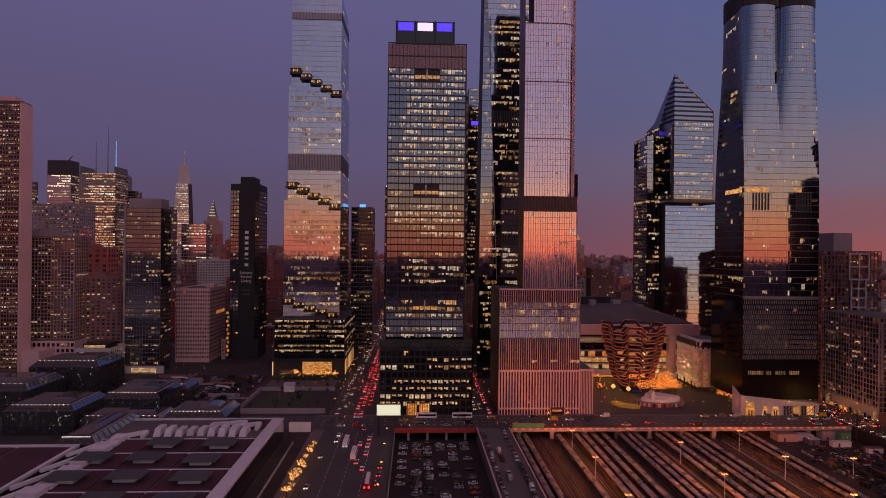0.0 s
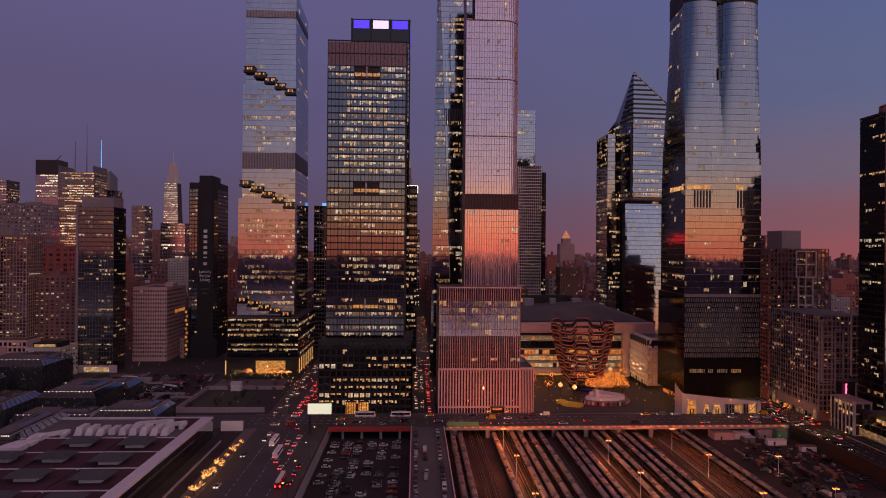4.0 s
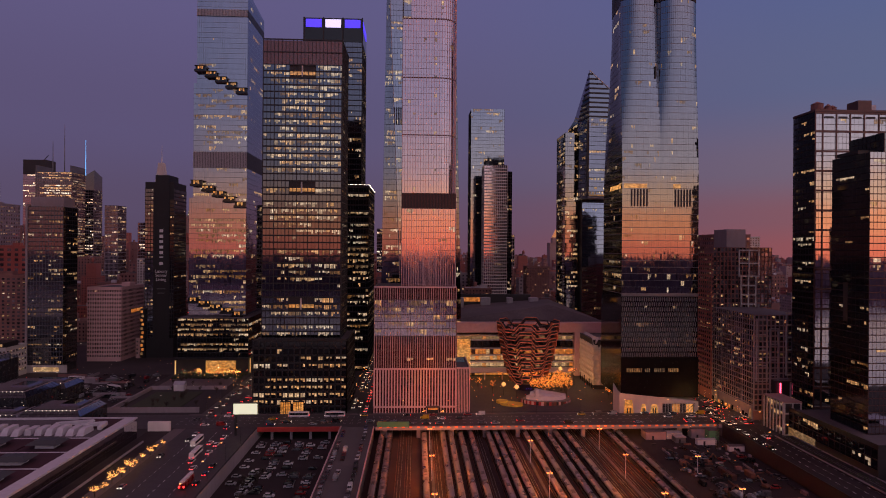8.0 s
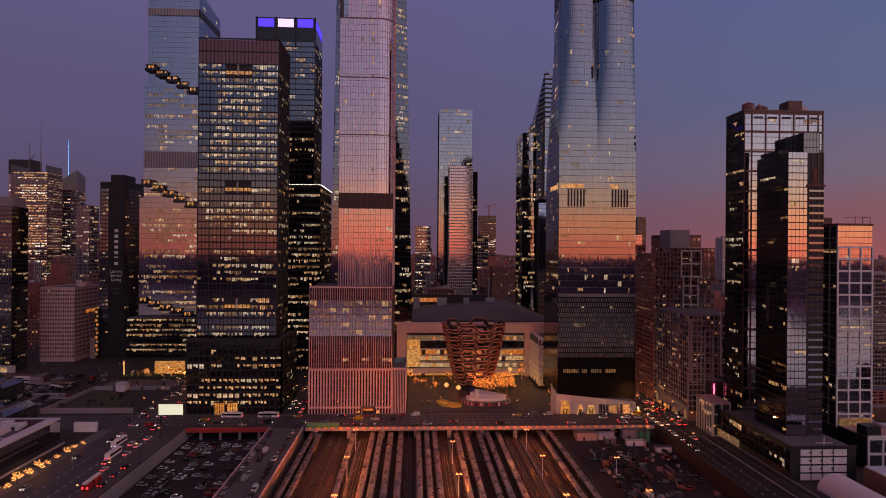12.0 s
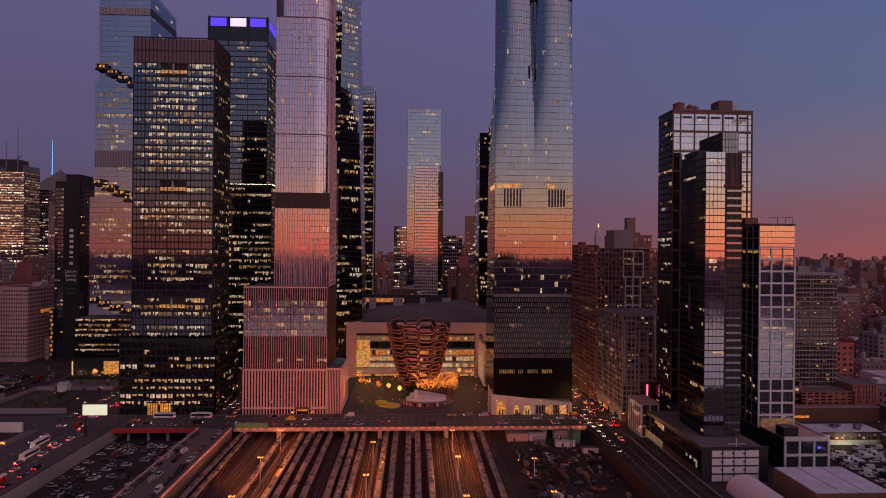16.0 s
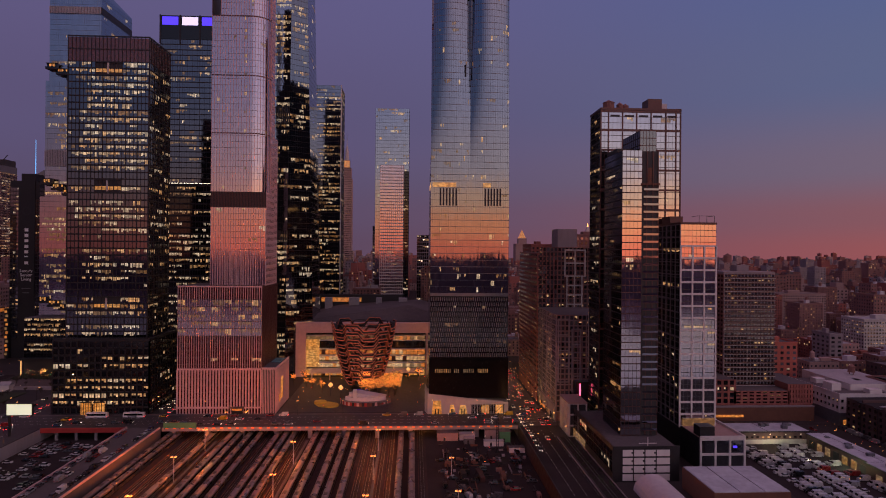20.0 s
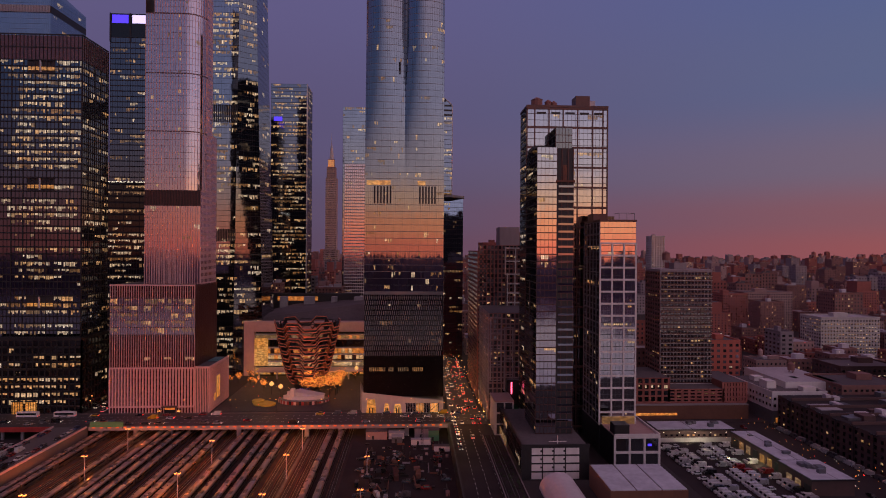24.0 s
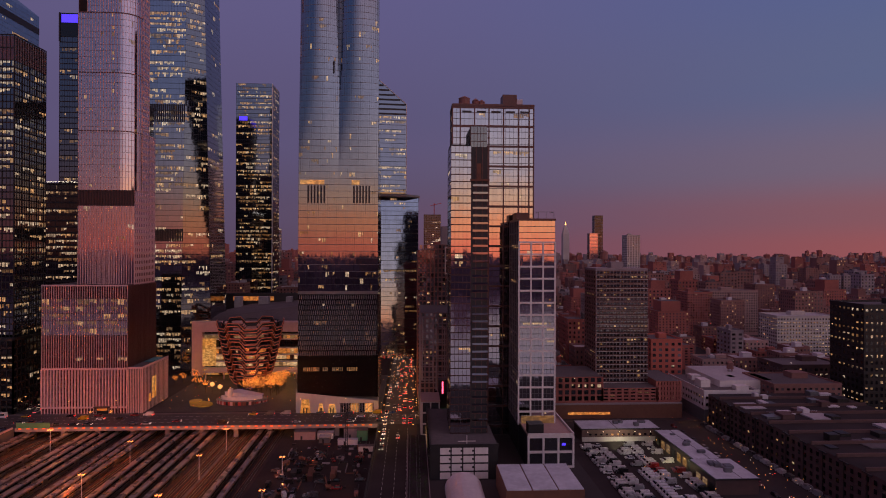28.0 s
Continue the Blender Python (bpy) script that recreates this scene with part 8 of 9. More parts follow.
    s.bar((-1150, 2010, 388), (-1136, 2010, 404), 1.8, 1.8)
    part("netting", s, ["core_dark"], t)
    for a in ((-560, 780, -525, 810, 165, "glass_grey", 0.3), (-640, 900, -600, 930, 190, "glass_black", 0.3), (-860, 1250, -800, 1290, 240, "glass_rose", 0.5), (-576, 1172, -544, 1200, 214, "glass_black", 0.25), (-395, 923, -376, 950, 168, "glass_grey", 0.3), (-427, 1100, -383, 1130, 149, "glass_rose", 0.5),
              (-1010, 1100, -950, 1140, 195, "glass_grey", 0.35), (-900, 900, -850, 930, 160, "glass_rose", 0.3),
              (10, 1050, 45, 1080, 140, "glass_black", 0.4), (120, 1150, 150, 1180, 150, "glass_grey", 0.35), (205, 930, 235, 960, 128, "glass_black", 0.3),
              (318, 1823, 370, 1850, 210, "glass_black", 0.15), (238, 1200, 262, 1230, 120, "glass_grey", 0.2)):
        x0, y0, x1, y1, z, g, p = a
        slab_tower(x0, y0, x1, y1, z, g, 10, 8, int(z / 5.5), p * 1.4, int(abs(x0)), "office tower with scattered lit floors", lamps=("lit_far", "lit_pale", "lit_warm"))
    # tower crane on the unfinished slab
    t = thing("tower_crane", (350, 1836, 210), "red tower crane on an unfinished tower", "crane")
    s = Soup()
    s.bar((350, 1836, 210), (350, 1836, 246), 2.4, 2.4)
    part("mast", s, ["paint_red"], t)
    s = Soup()
    s.bar((338, 1836, 238), (372, 1836, 246), 1.6, 1.6)
    part("jib", s, ["paint_red"], t)
    # gilded pyramid roof
    t = thing("landmark_tower", (612, 2215, STREET), "stone tower under a gilded pyramid roof", "skyscraper")
    core(t, rect(585, 2215, 640, 2265), STREET, 130, "brick_tan", name="shaft")
    core(t, rect(597, 2222, 628, 2254), 130, 150, "brick_tan", name="upper_shaft")
    # floodlight on the roof is put in as its own emission
    s = Soup()
    s.prism(rect(599, 2224, 626, 2252), 150, 182, 0, None, rect(612, 2237, 613, 2238))
    part("gilded_roof", s, ["lit_amber"], t, "gold pyramid glowing as if floodlit")
    # campanile with a lantern and a slim dark tower
    t = thing("landmark_tower", (892, 2300, STREET), "campanile tower with a lit lantern", "skyscraper")
    core(t, rect(877, 2300, 902, 2325), STREET, 165, "stone_pale", name="shaft")
    s = Soup()
    s.prism(rect(877, 2300, 902, 2325), 165, 200, 0, None, rect(886, 2309, 893, 2316))
    s.tube(889.5, 2312, 200, 214, 3, .5, 8, 1)
    part("roof", s, ["stone_pale", "glow_straw"], t)
    slab_tower(1012, 2330, 1046, 2360, 240, "glass_black", 6, 6, 40, 0.05, 281, "slim dark glass tower")
    slab_tower(968, 2250, 1000, 2280, 166, "glass_rose", 6, 6, 30, 0.1, 283, "broad stone-clad office tower", "brick_tan")
    # red letters on a roof far off stay plain bars
    brick_slab(-118, 1060, -80, 1090, 117, "brick_tan", 10, 8, 30, 0.1, 291, "stepped brick hotel under a red roof sign", "hotel")
    t = thing("roof_sign", (-100, 1062, 118), "glowing red roof sign on two lines", "sign")
    q = Soup()
    for k in range(7):
        q.box(-115 + k * 5.2, 1061.4, 117.5, -114.6 + k * 5.2, 1061.8, 139)
    for z in (120, 128.4, 138):
        q.box(-115, 1061.4, z, -83.4, 1061.8, z + .4)
    part("sign_frame", q, ["frame_dark"], t)
    for n, z, xa in ((3, 130, -109), (6, 121, -114.5)):
        for k in range(n):
            b = Soup()
            b.box(xa + k * 5.2, 1060.6, z, xa + 3.9 + k * 5.2, 1061.2, z + 6.6)
            part("sign_bar", b, ["glow_red"], t)
    brick_slab(-396, 620, -343, 650, 148, "concrete", 14, 8, 36, 0.3, 292, "broad pale concrete office block", "office building")
    brick_slab(-290, 800, -254, 830, 89, "stone_pale", 10, 8, 24, 0.15, 293, "white stone apartment block")
    brick_slab(-334, 604, -306, 625, 105, "paint_brick", 4, 4, 20, 0.0, 294, "blank red painted building")
    s = thing("lit_sign", (-54, 614, 149), "blue-white lit sign on a dark roof", "sign")
    q = Soup()
    q.box(-58, 613, 149, -52, 614, 152)
    part("panel", q, ["glow_cyan"], s)
    slab_tower(-66, 612, -44, 640, 149, "glass_black", 8, 8, 36, 0.3, 295, "dark glass tower beside the wide street")


landmarks()

# ---------------------------------------------------------------- the city's ordinary buildings
def city_mesh(w, d, h, seed, pitch=3.1):
    """One building: walls, roof, parapet, bulkhead, tank and window panes."""
    r = random.Random(seed)
    s = Soup()
    s.prism(rect(-w / 2, -d / 2, w / 2, d / 2), 0, h, 0, 1)
    step = r.random() < .35 and h > 30
    if step:
        s.prism(rect(-w * .32, -d * .3, w * .32, d * .3), h, h * 1.25, 0, 1)
    t = .4
    for a in (rect(-w / 2, -d / 2, w / 2, -d / 2 + t), rect(-w / 2, d / 2 - t, w / 2, d / 2), rect(-w / 2, -d / 2 + t, -w / 2 + t, d / 2 - t), rect(w / 2 - t, -d / 2 + t, w / 2, d / 2 - t)):
        s.prism(a, h, h + .9, 0)
    top = h * 1.25 if step else h
    for k in range(r.choice((1, 2, 3))):
        bx, by = r.uniform(-w * .28, w * .18), r.uniform(-d * .28, d * .18)
        s.box(bx, by, top, bx + r.uniform(2.5, w * .25 + 2.5), by + r.uniform(2.5, 6), top + r.uniform(1.5, 4), r.choice((0, 1, 5)))
    if r.random() < .45:
        x, y = r.uniform(-w * .25, w * .25), r.uniform(-d * .25, d * .25)
        s.tube(x, y, top + 2, top + 6, 1.8, 1.7, 8, 0)
        s.tube(x, y, top + 6, top + 7.4, 1.9, .1, 8, 0)
        for a, b in ((-1, -1), (1, -1), (1, 1), (-1, 1)):
            s.bar((x + a, y + b, top), (x + a, y + b, top + 2.1), .3, .3, m=0)
    nz = max(2, int(h / pitch))
    for ax, L, off in (("w", w, -d / 2), ("s", d, w / 2), ("n", d, -w / 2)):
        n = max(3, int(L / pitch))
        for j in range(nz):
            for i in range(n):
                u, z = -L / 2 + L * (i + .5) / n, 1.2 + (h - 1.6) * (j + .5) / nz
                q = r.random()
                m = 2 if q > .1 else (3 if q > .035 else 4)
                hw, hh = L / n * .19, (h - 1.6) / nz * .24
                if ax == "w":
                    s.quad((u - hw, off - .05, z - hh), (u + hw, off - .05, z - hh), (u + hw, off - .05, z + hh), (u - hw, off - .05, z + hh), m)
                elif ax == "s":
                    s.quad((off + .05, u - hw, z - hh), (off + .05, u + hw, z - hh), (off + .05, u + hw, z + hh), (off + .05, u - hw, z + hh), m)
                else:
                    s.quad((off - .05, u + hw, z - hh), (off - .05, u - hw, z - hh), (off - .05, u - hw, z + hh), (off - .05, u + hw, z + hh), m)
    return s


RESERVED = [(-120, 372, -20, 580), (-60, 371, 50, 600), (50, 371, 262, 600), (216, 535, 280, 595), (284, 320, 332, 545), (140, 690, 200, 805), (60, 730, 112, 780), (-350, 380, -120, 600), (284, 200, 362, 345), (362, 180, 480, 400), (430, 150, 524, 380),
            (524, 200, 645, 430), (490, 485, 530, 525), (318, 465, 356, 505), (-54, 371, -22, 1600), (36, 371, 52, 900), (263, 371, 284, 2600), (-640, 1080, -560, 1160), (648, 995, 680, 1030), (-166, 1050, -120, 1095), (-70, 605, -40, 645), (-430, 1080, -380, 1140), (-400, 900, -370, 960), (-300, 780, -250, 840), (-130, 1040, -70, 1100), (-400, 600, -335, 660), (440, 400, 478, 440), (538, 465, 560, 495), (620, 530, 690, 570), (600, 670, 710, 750), (-340, 600, -300, 630)]


def free(x, y, m=13):
    return all(not (a - m < x < c + m and b - m < y < d + m) for a, b, c, d in RESERVED)


def city():
    r = random.Random(99)
    walls = ("brick_red", "brick_brown", "brick_tan", "brick_red", "brick_brown", "brick_brown", "concrete")
    protos = []
    for k in range(22):
        h = (13, 16, 18, 20, 22, 24, 26, 30, 34, 38, 44, 50, 56, 62, 70, 80, 18, 22, 15, 27, 36, 48)[k]
        w, d = r.uniform(17, 26), r.uniform(18, 27)
        if h > 40:
            w, d = w * 1.1, d * 1.1
        s = city_mesh(w, d, h, 300 + k)
        me = s.mesh("city_building", [walls[k % 7], "roof_pale" if k in (1, 3, 6, 9, 12, 16, 18, 19) else "roof_dark", "window_dim", "lit_dim", "lit_warm", "duct_white"])
        far = city_mesh(w, d, h, 300 + k, 4.6)
        protos.append((h, w, d, me, far))
    words = {"brick_red": "red brick city building with rows of windows", "brick_brown": "brown brick city building with rows of windows", "brick_tan": "tan brick city building with rows of windows", "concrete": "grey concrete city building with rows of windows", "stone_pale": "pale stone city building with rows of windows"}
    count, mass, names = 0, Soup(), ["brick_red", "brick_brown", "brick_tan", "concrete"]
    y = 392.0
    while y < 1500:
        band = 275.0
        x = -1150 - 0.0
        while x < 1500:
            # streets cross every 76 m, avenues every 275 m
            sx = (x - 273) % 76
            ay = (y - 372) % 275
            if 12 < sx < 64 and 10 < ay < 262 and free(x, y) and abs(x - 140) < 0.78 * y + 260:
                north = x < 60
                tall = (y > 700 and x < 240) or (x < -330)
                q = r.random()
                if tall:
                    lim = (20, 90) if y > 650 else (14, 60)
                else:
                    lim = (12, 34) if q < .8 else (34, 62)
                if x > 465 and y < 545:
                    lim = (12, 18)
                opts = [p for p in protos if lim[0] <= p[0] <= lim[1]]
                h, w, d, me, far = r.choice(opts)
                at = (x + r.uniform(-2, 2), y + r.uniform(-2, 2), STREET - .1)
                sc = (r.uniform(.85, 1.15), r.uniform(.85, 1.2), r.uniform(.85, 1.25))
                if count < 300:
                    ob = new("city_building", me)
                    ob.location, ob.scale = at, sc
                    tagged(ob, words[me.materials[0].name], "building", "city buildings")
                else:
                    wall = names.index(me.materials[0].name)
                    n0 = len(mass.v)
                    mass.v += [tuple(p[i] * sc[i] + at[i] for i in range(3)) for p in far.v]
                    mass.f += [tuple(n0 + i for i in f) for f in far.f]
                    mass.m += [wall if m == 0 else m + 3 for m in far.m]
                count += 1
            x += 26.0
        y += 27.0 if y < 900 else 44.0
    whole("farther_city", mass, names + ["roof_dark", "window_dim", "lit_dim", "lit_warm", "duct_white"], "rows of brick city blocks with few lit windows", "city", "stuff")
    # the far city is one joined mass of blocks
    s = Soup()
    for k in range(5200):
        yy = 1480 + 3000 * r.random() ** 1.25
        xx = r.uniform(-0.85 * yy - 200, 0.8 * yy + 500)
        north = max(0.0, min(1.0, (500 - xx) / 1400)) if yy < 3200 else .2
        h = r.uniform(14, 46) + (r.uniform(0, 42) if r.random() < .28 else 0) + north * r.choice((0, 20, 50, 100)) * (r.random() < .5)
        w, d = r.uniform(14, 36), r.uniform(14, 36)
        m = r.choice((0, 0, 1, 1, 2, 3))
        s.prism(rect(xx, yy, xx + w, yy + d), STREET, h, m, 4 if r.random() < .85 else 5)
        if r.random() < .5:
            s.box(xx + w * .3, yy + d * .3, h, xx + w * .3 + 4, yy + d * .3 + 4, h + r.uniform(3, 7), m)
        nz = int(h / 5)
        for j in range(nz):
            for i in range(int(w / 5)):
                q = r.random()
                if q < .42:
                    u, z = xx + 1.5 + i * 5, 4 + j * 5
                    s.quad((u, yy - .1, z), (u + 2.6, yy - .1, z), (u + 2.6, yy - .1, z + 2.2), (u, yy - .1, z + 2.2), 6 if q > .055 else 7)
    whole("distant_city", s, ["brick_red", "brick_brown", "brick_tan", "concrete", "roof_dark", "roof_pale", "window_dim", "lit_warm"], "distant dusk city of brick blocks to the horizon", "city", "stuff")


city()

# ---------------------------------------------------------------- vehicles
def car_meshes(kind, paint):
    """Body, cabin and lamps of one vehicle, built round the origin and facing +y."""
    L, W, H = {"car": (4.6, 1.8, 1.45), "suv": (4.9, 1.95, 1.75), "van": (5.6, 2.0, 2.4)}[kind]
    b, c = Soup(), Soup()
    hood = 0.62 * H if kind != "van" else .55 * H
    y0, y1 = -L / 2, L / 2
    b.prism(rect(-W / 2, y0, W / 2, y1), .28, hood, 0, None, rect(-W / 2 + .06, y0 + .08, W / 2 - .06, y1 - .12))
    for sx in (-1, 1):
        for yy in (y0 + .85, y1 - .9):
            n, k = len(b.v), 8
            x = sx * W / 2
            ring = [(yy + .33 * math.cos(2 * math.pi * i / k), .33 + .33 * math.sin(2 * math.pi * i / k)) for i in range(k)]
            b.v += [(x - sx * .2, a, z) for a, z in ring] + [(x + sx * .03, a, z) for a, z in ring]
            b.f += [tuple(n + k + i for i in range(k))] + [(n + i, n + (i + 1) % k, n + k + (i + 1) % k, n + k + i) for i in range(k)]
            b.m += [1] * (k + 1)
    if kind == "van":
        c.prism(rect(-W / 2 + .05, y0 + .1, W / 2 - .05, y1 - 1.1), hood, H, 0, 0, rect(-W / 2 + .12, y0 + .15, W / 2 - .12, y1 - 1.8))
        c.quad((-W / 2 + .12, y1 - 1.05, hood + .1), (W / 2 - .12, y1 - 1.05, hood + .1), (W / 2 - .2, y1 - 1.68, H - .2), (-W / 2 + .2, y1 - 1.68, H - .2), 1)
    else:
        lo, hi = rect(-W / 2 + .08, y0 + .35, W / 2 - .08, y1 - 1.15), rect(-W / 2 + .25, y0 + .95, W / 2 - .25, y1 - 1.9)
        c.prism(lo, hood, H - .06, 1, 0, hi)
        c.prism(hi, H - .06, H, 0)
    lamps = []
    for sx in (-1, 1):
        for yy, m in ((y0 + .02, "tail_lamp"), (y1 - .06, "head_lamp")):
            s = Soup()
            s.box(sx * W * .36 - .26, yy - .06, .58, sx * W * .36 + .26, yy + .06, .84)
            lamps.append((m, s))
    return b, c, lamps


PAINTS = {}
for nm, col in (("white", (0.62, 0.61, 0.6)), ("silver", (0.32, 0.32, 0.33)), ("black", (0.012, 0.012, 0.014)), ("grey", (0.09, 0.09, 0.1)), ("red", (0.28, 0.02, 0.02)), ("blue", (0.03, 0.06, 0.16)), ("yellow", (0.55, 0.34, 0.02))):
    solid("paint_" + nm + "_car", tuple(v * .85 for v in col), col, 0.28, 0.2, rel=0.0)
solid("lamp_off_red", (0.2, 0.01, 0.01), (0.3, 0.02, 0.02), 0.3, rel=0.0)
solid("lamp_off_clear", (0.5, 0.5, 0.5), (0.6, 0.6, 0.6), 0.2, rel=0.0)
solid("tyre", (0.015, 0.015, 0.015), (0.03, 0.03, 0.03), 0.9, rel=0.0)
PROTO = {}
FAR, CROWD = [False], Soup()
CROWD_MATS = ["tyre", "glass_black", "glow_red", "glow_head"] + ["paint_" + c + "_car" for c in ("white", "silver", "black", "grey", "red", "blue", "yellow")]


def vehicle(kind, paint, x, y, z, rot, on=False):
    key = (kind, paint, on)
    m = pose(x, y, z, 0, 0, rot)
    if FAR[0]:
        b, c, lamps = car_meshes(kind, paint)
        mats = ["paint_" + paint + "_car", "tyre", "glass_black"] + (["glow_red", "glow_head"] if on else ["tyre", "paint_silver_car"])
        for s, mm in ((b, (0, 1)), (c, (0, 2)), *((q, (3,) if nm == "tail_lamp" else (4,)) for nm, q in lamps)):
            n0 = len(CROWD.v)
            CROWD.v += [tuple(m @ Vector(p)) for p in s.v]
            CROWD.f += [tuple(n0 + i for i in f) for f in s.f]
            CROWD.m += [CROWD_MATS.index(mats[mm[k]]) for k in s.m]
        return None
    if key not in PROTO:
        b, c, lamps = car_meshes(kind, paint)
        t = part("car" if kind != "van" else "van", b, ["paint_" + paint + "_car", "tyre"])
        tagged(t, {"car": "parked {} saloon car", "suv": "tall {} sport utility car", "van": "boxy {} delivery van"}[kind].format(paint) + (" with its lamps lit" if on else " standing on asphalt"), "van" if kind == "van" else "car", "vehicles")
        part("cabin", c, ["paint_" + paint + "_car", "glass_black"], t)
        if not on:
            for q in (0, 1):
                lamps[q][1].v += lamps[q + 2][1].v
                lamps[q][1].f += [tuple(8 + i for i in f) for f in lamps[q + 2][1].f]
                lamps[q][1].m += lamps[q + 2][1].m
            lamps = lamps[:2]
        for nm, s in lamps:
            mat = ("glow_red" if nm == "tail_lamp" else "glow_white") if on else ("lamp_off_red" if nm == "tail_lamp" else "lamp_off_clear")
            part(nm, s, [mat], t)
        t.matrix_basis = m
        PROTO[key] = t
        return t
    return copy_thing(PROTO[key], m)


def traffic():
    r = random.Random(41)
    paints = ("white", "white", "silver", "silver", "black", "black", "grey", "grey", "red", "blue")
    kinds = ("car", "car", "suv", "suv", "van")
    # sunken car park: rows of bays
    for row, x in enumerate((-6, 1.5, 7.5, 15, 21, 28.5)):
        y = 236 + r.uniform(0, 2)
        while y < 338:
            if r.random() < .45 and not (x < 0 and y < 275):
                vehicle(r.choice(kinds[:4]), r.choice(("white", "white", "silver", "silver", "black", "black", "grey", "grey", "red")), x + r.uniform(-.3, .3), y, YARD + .04, 90 + r.choice((0, 180)))
            y += r.choice((2.9, 3.0, 3.1))
    # ramp road: parked on both sides and a third file
    for x, rot in ((39.2, 0), (51.5, 180), (44.0, 0)):
        y = 236
        while y < 340:
            if r.random() < (.85 if x != 44 else .12):
                vehicle(r.choice(kinds), r.choice(paints), x + r.uniform(-.3, .3), y, STREET + .05, rot + r.uniform(-3, 3))
            y += 6.1
    # avenue
    for y, rot in ((348, -90), (352.5, -90), (359, 90), (366, 90)):
        x = -60 + r.uniform(0, 10)
        while x < 300:
            if r.random() < .36:
                vehicle(r.choice(kinds), r.choice(paints + ("yellow",)), x, y + r.uniform(-.4, .4), STREET + .05, rot, r.random() < .6)
            x += r.uniform(7, 11)
    # wide street: eastbound tails, westbound head lamps
    for x, rot, y0, y1, p in ((-46, 180, 230, 342, .3), (-41.5, 180, 260, 342, .2), (-28, 0, 240, 342, .4), (-24, 0, 280, 342, .5), (-48, 180, 375, 900, .55), (-44.5, 180, 375, 900, .45), (-36.2, 0, 375, 1200, .75), (-33, 0, 375, 1200, .85), (-29.5, 0, 375, 1200, .85), (-16, 0, 235, 330, .25)):
        y = y0
        while y < y1:
            if r.random() < p:
                FAR[0] = y > 400
                vehicle(r.choice(kinds[:4]), r.choice(paints), x + r.uniform(-.3, .3), y, STREET + .06, rot, True)
            y += r.uniform(7, 12)
    # south street: crowded lanes
    for x, rot, y0, y1, p in ((265.6, 180, 300, 440, .8), (266, 180, 440, 560, .5), (270, 180, 345, 560, .4), (273.4, 0, 310, 620, .22), (276.8, 0, 345, 620, .6), (280.5, 0, 345, 620, .5)):
        y = y0
        while y < y1:
            if r.random() < p:
                FAR[0] = y > 335
                vehicle(r.choice(kinds[:4]), r.choice(paints), x + r.uniform(-.3, .3), y, STREET + .06, rot, True)
            y += r.uniform(6.5, 10)
    FAR[0] = True
    for x, p in ((39.5, .6), (43.5, .4), (48, .6)):
        y = 376
        while y < 560:
            if r.random() < p:
                vehicle(r.choice(kinds[:4]), r.choice(paints), x, y, STREET + .06, 180 if x < 45 else 0, True)
            y += r.uniform(7, 11)
    FAR[0] = False
    # white vans in the post yard
    for x in (371.5, 378, 388.5, 395, 405):
        y = 222
        while y < 302:
            if r.random() < .72:
                vehicle("van" if r.random() < .7 else "car", "red" if x in (395, 405) and 262 < y < 270 else "white" if r.random() < .9 else r.choice(("black", "silver")), x, y, STREET + .05, 90 + r.uniform(-4, 4))
            y += 3.1
    # cars and machines in the works yard
    for k in range(26):
        vehicle(r.choice(kinds), r.choice(("black", "black", "grey", "grey", "red", "white")), r.uniform(212, 258), r.uniform(240, 332), YARD + .05, r.choice((0, 90, 20)))
    FAR[0] = True
    # vehicles and plant crowding the works yard
    for k in range(34):
        vehicle(r.choice(kinds), r.choice(("black", "grey", "black", "silver")), r.uniform(213, 240), r.uniform(240, 318), YARD + .05, r.choice((0, 90, 80)))
    # parked along the warehouse
    for k in range(22):
        vehicle("van", r.choice(("white", "silver", "grey")), 451.4, 205 + k * 6, STREET + .05, 0)
        if k % 2:
            vehicle("car", r.choice(paints), 433.5, 205 + k * 6, STREET + .05, 180)
    # bus yard
    for k in range(95):
        vehicle(r.choice(kinds), r.choice(("black", "grey", "grey", "silver", "white", "black", "red")), r.uniform(-212, -120), r.uniform(396, 487), STREET + .05, r.choice((0, 90)))
    FAR[0] = False
    whole("distant_traffic", CROWD, CROWD_MATS, "queues of small cars with lit lamps far off", "traffic", "stuff")


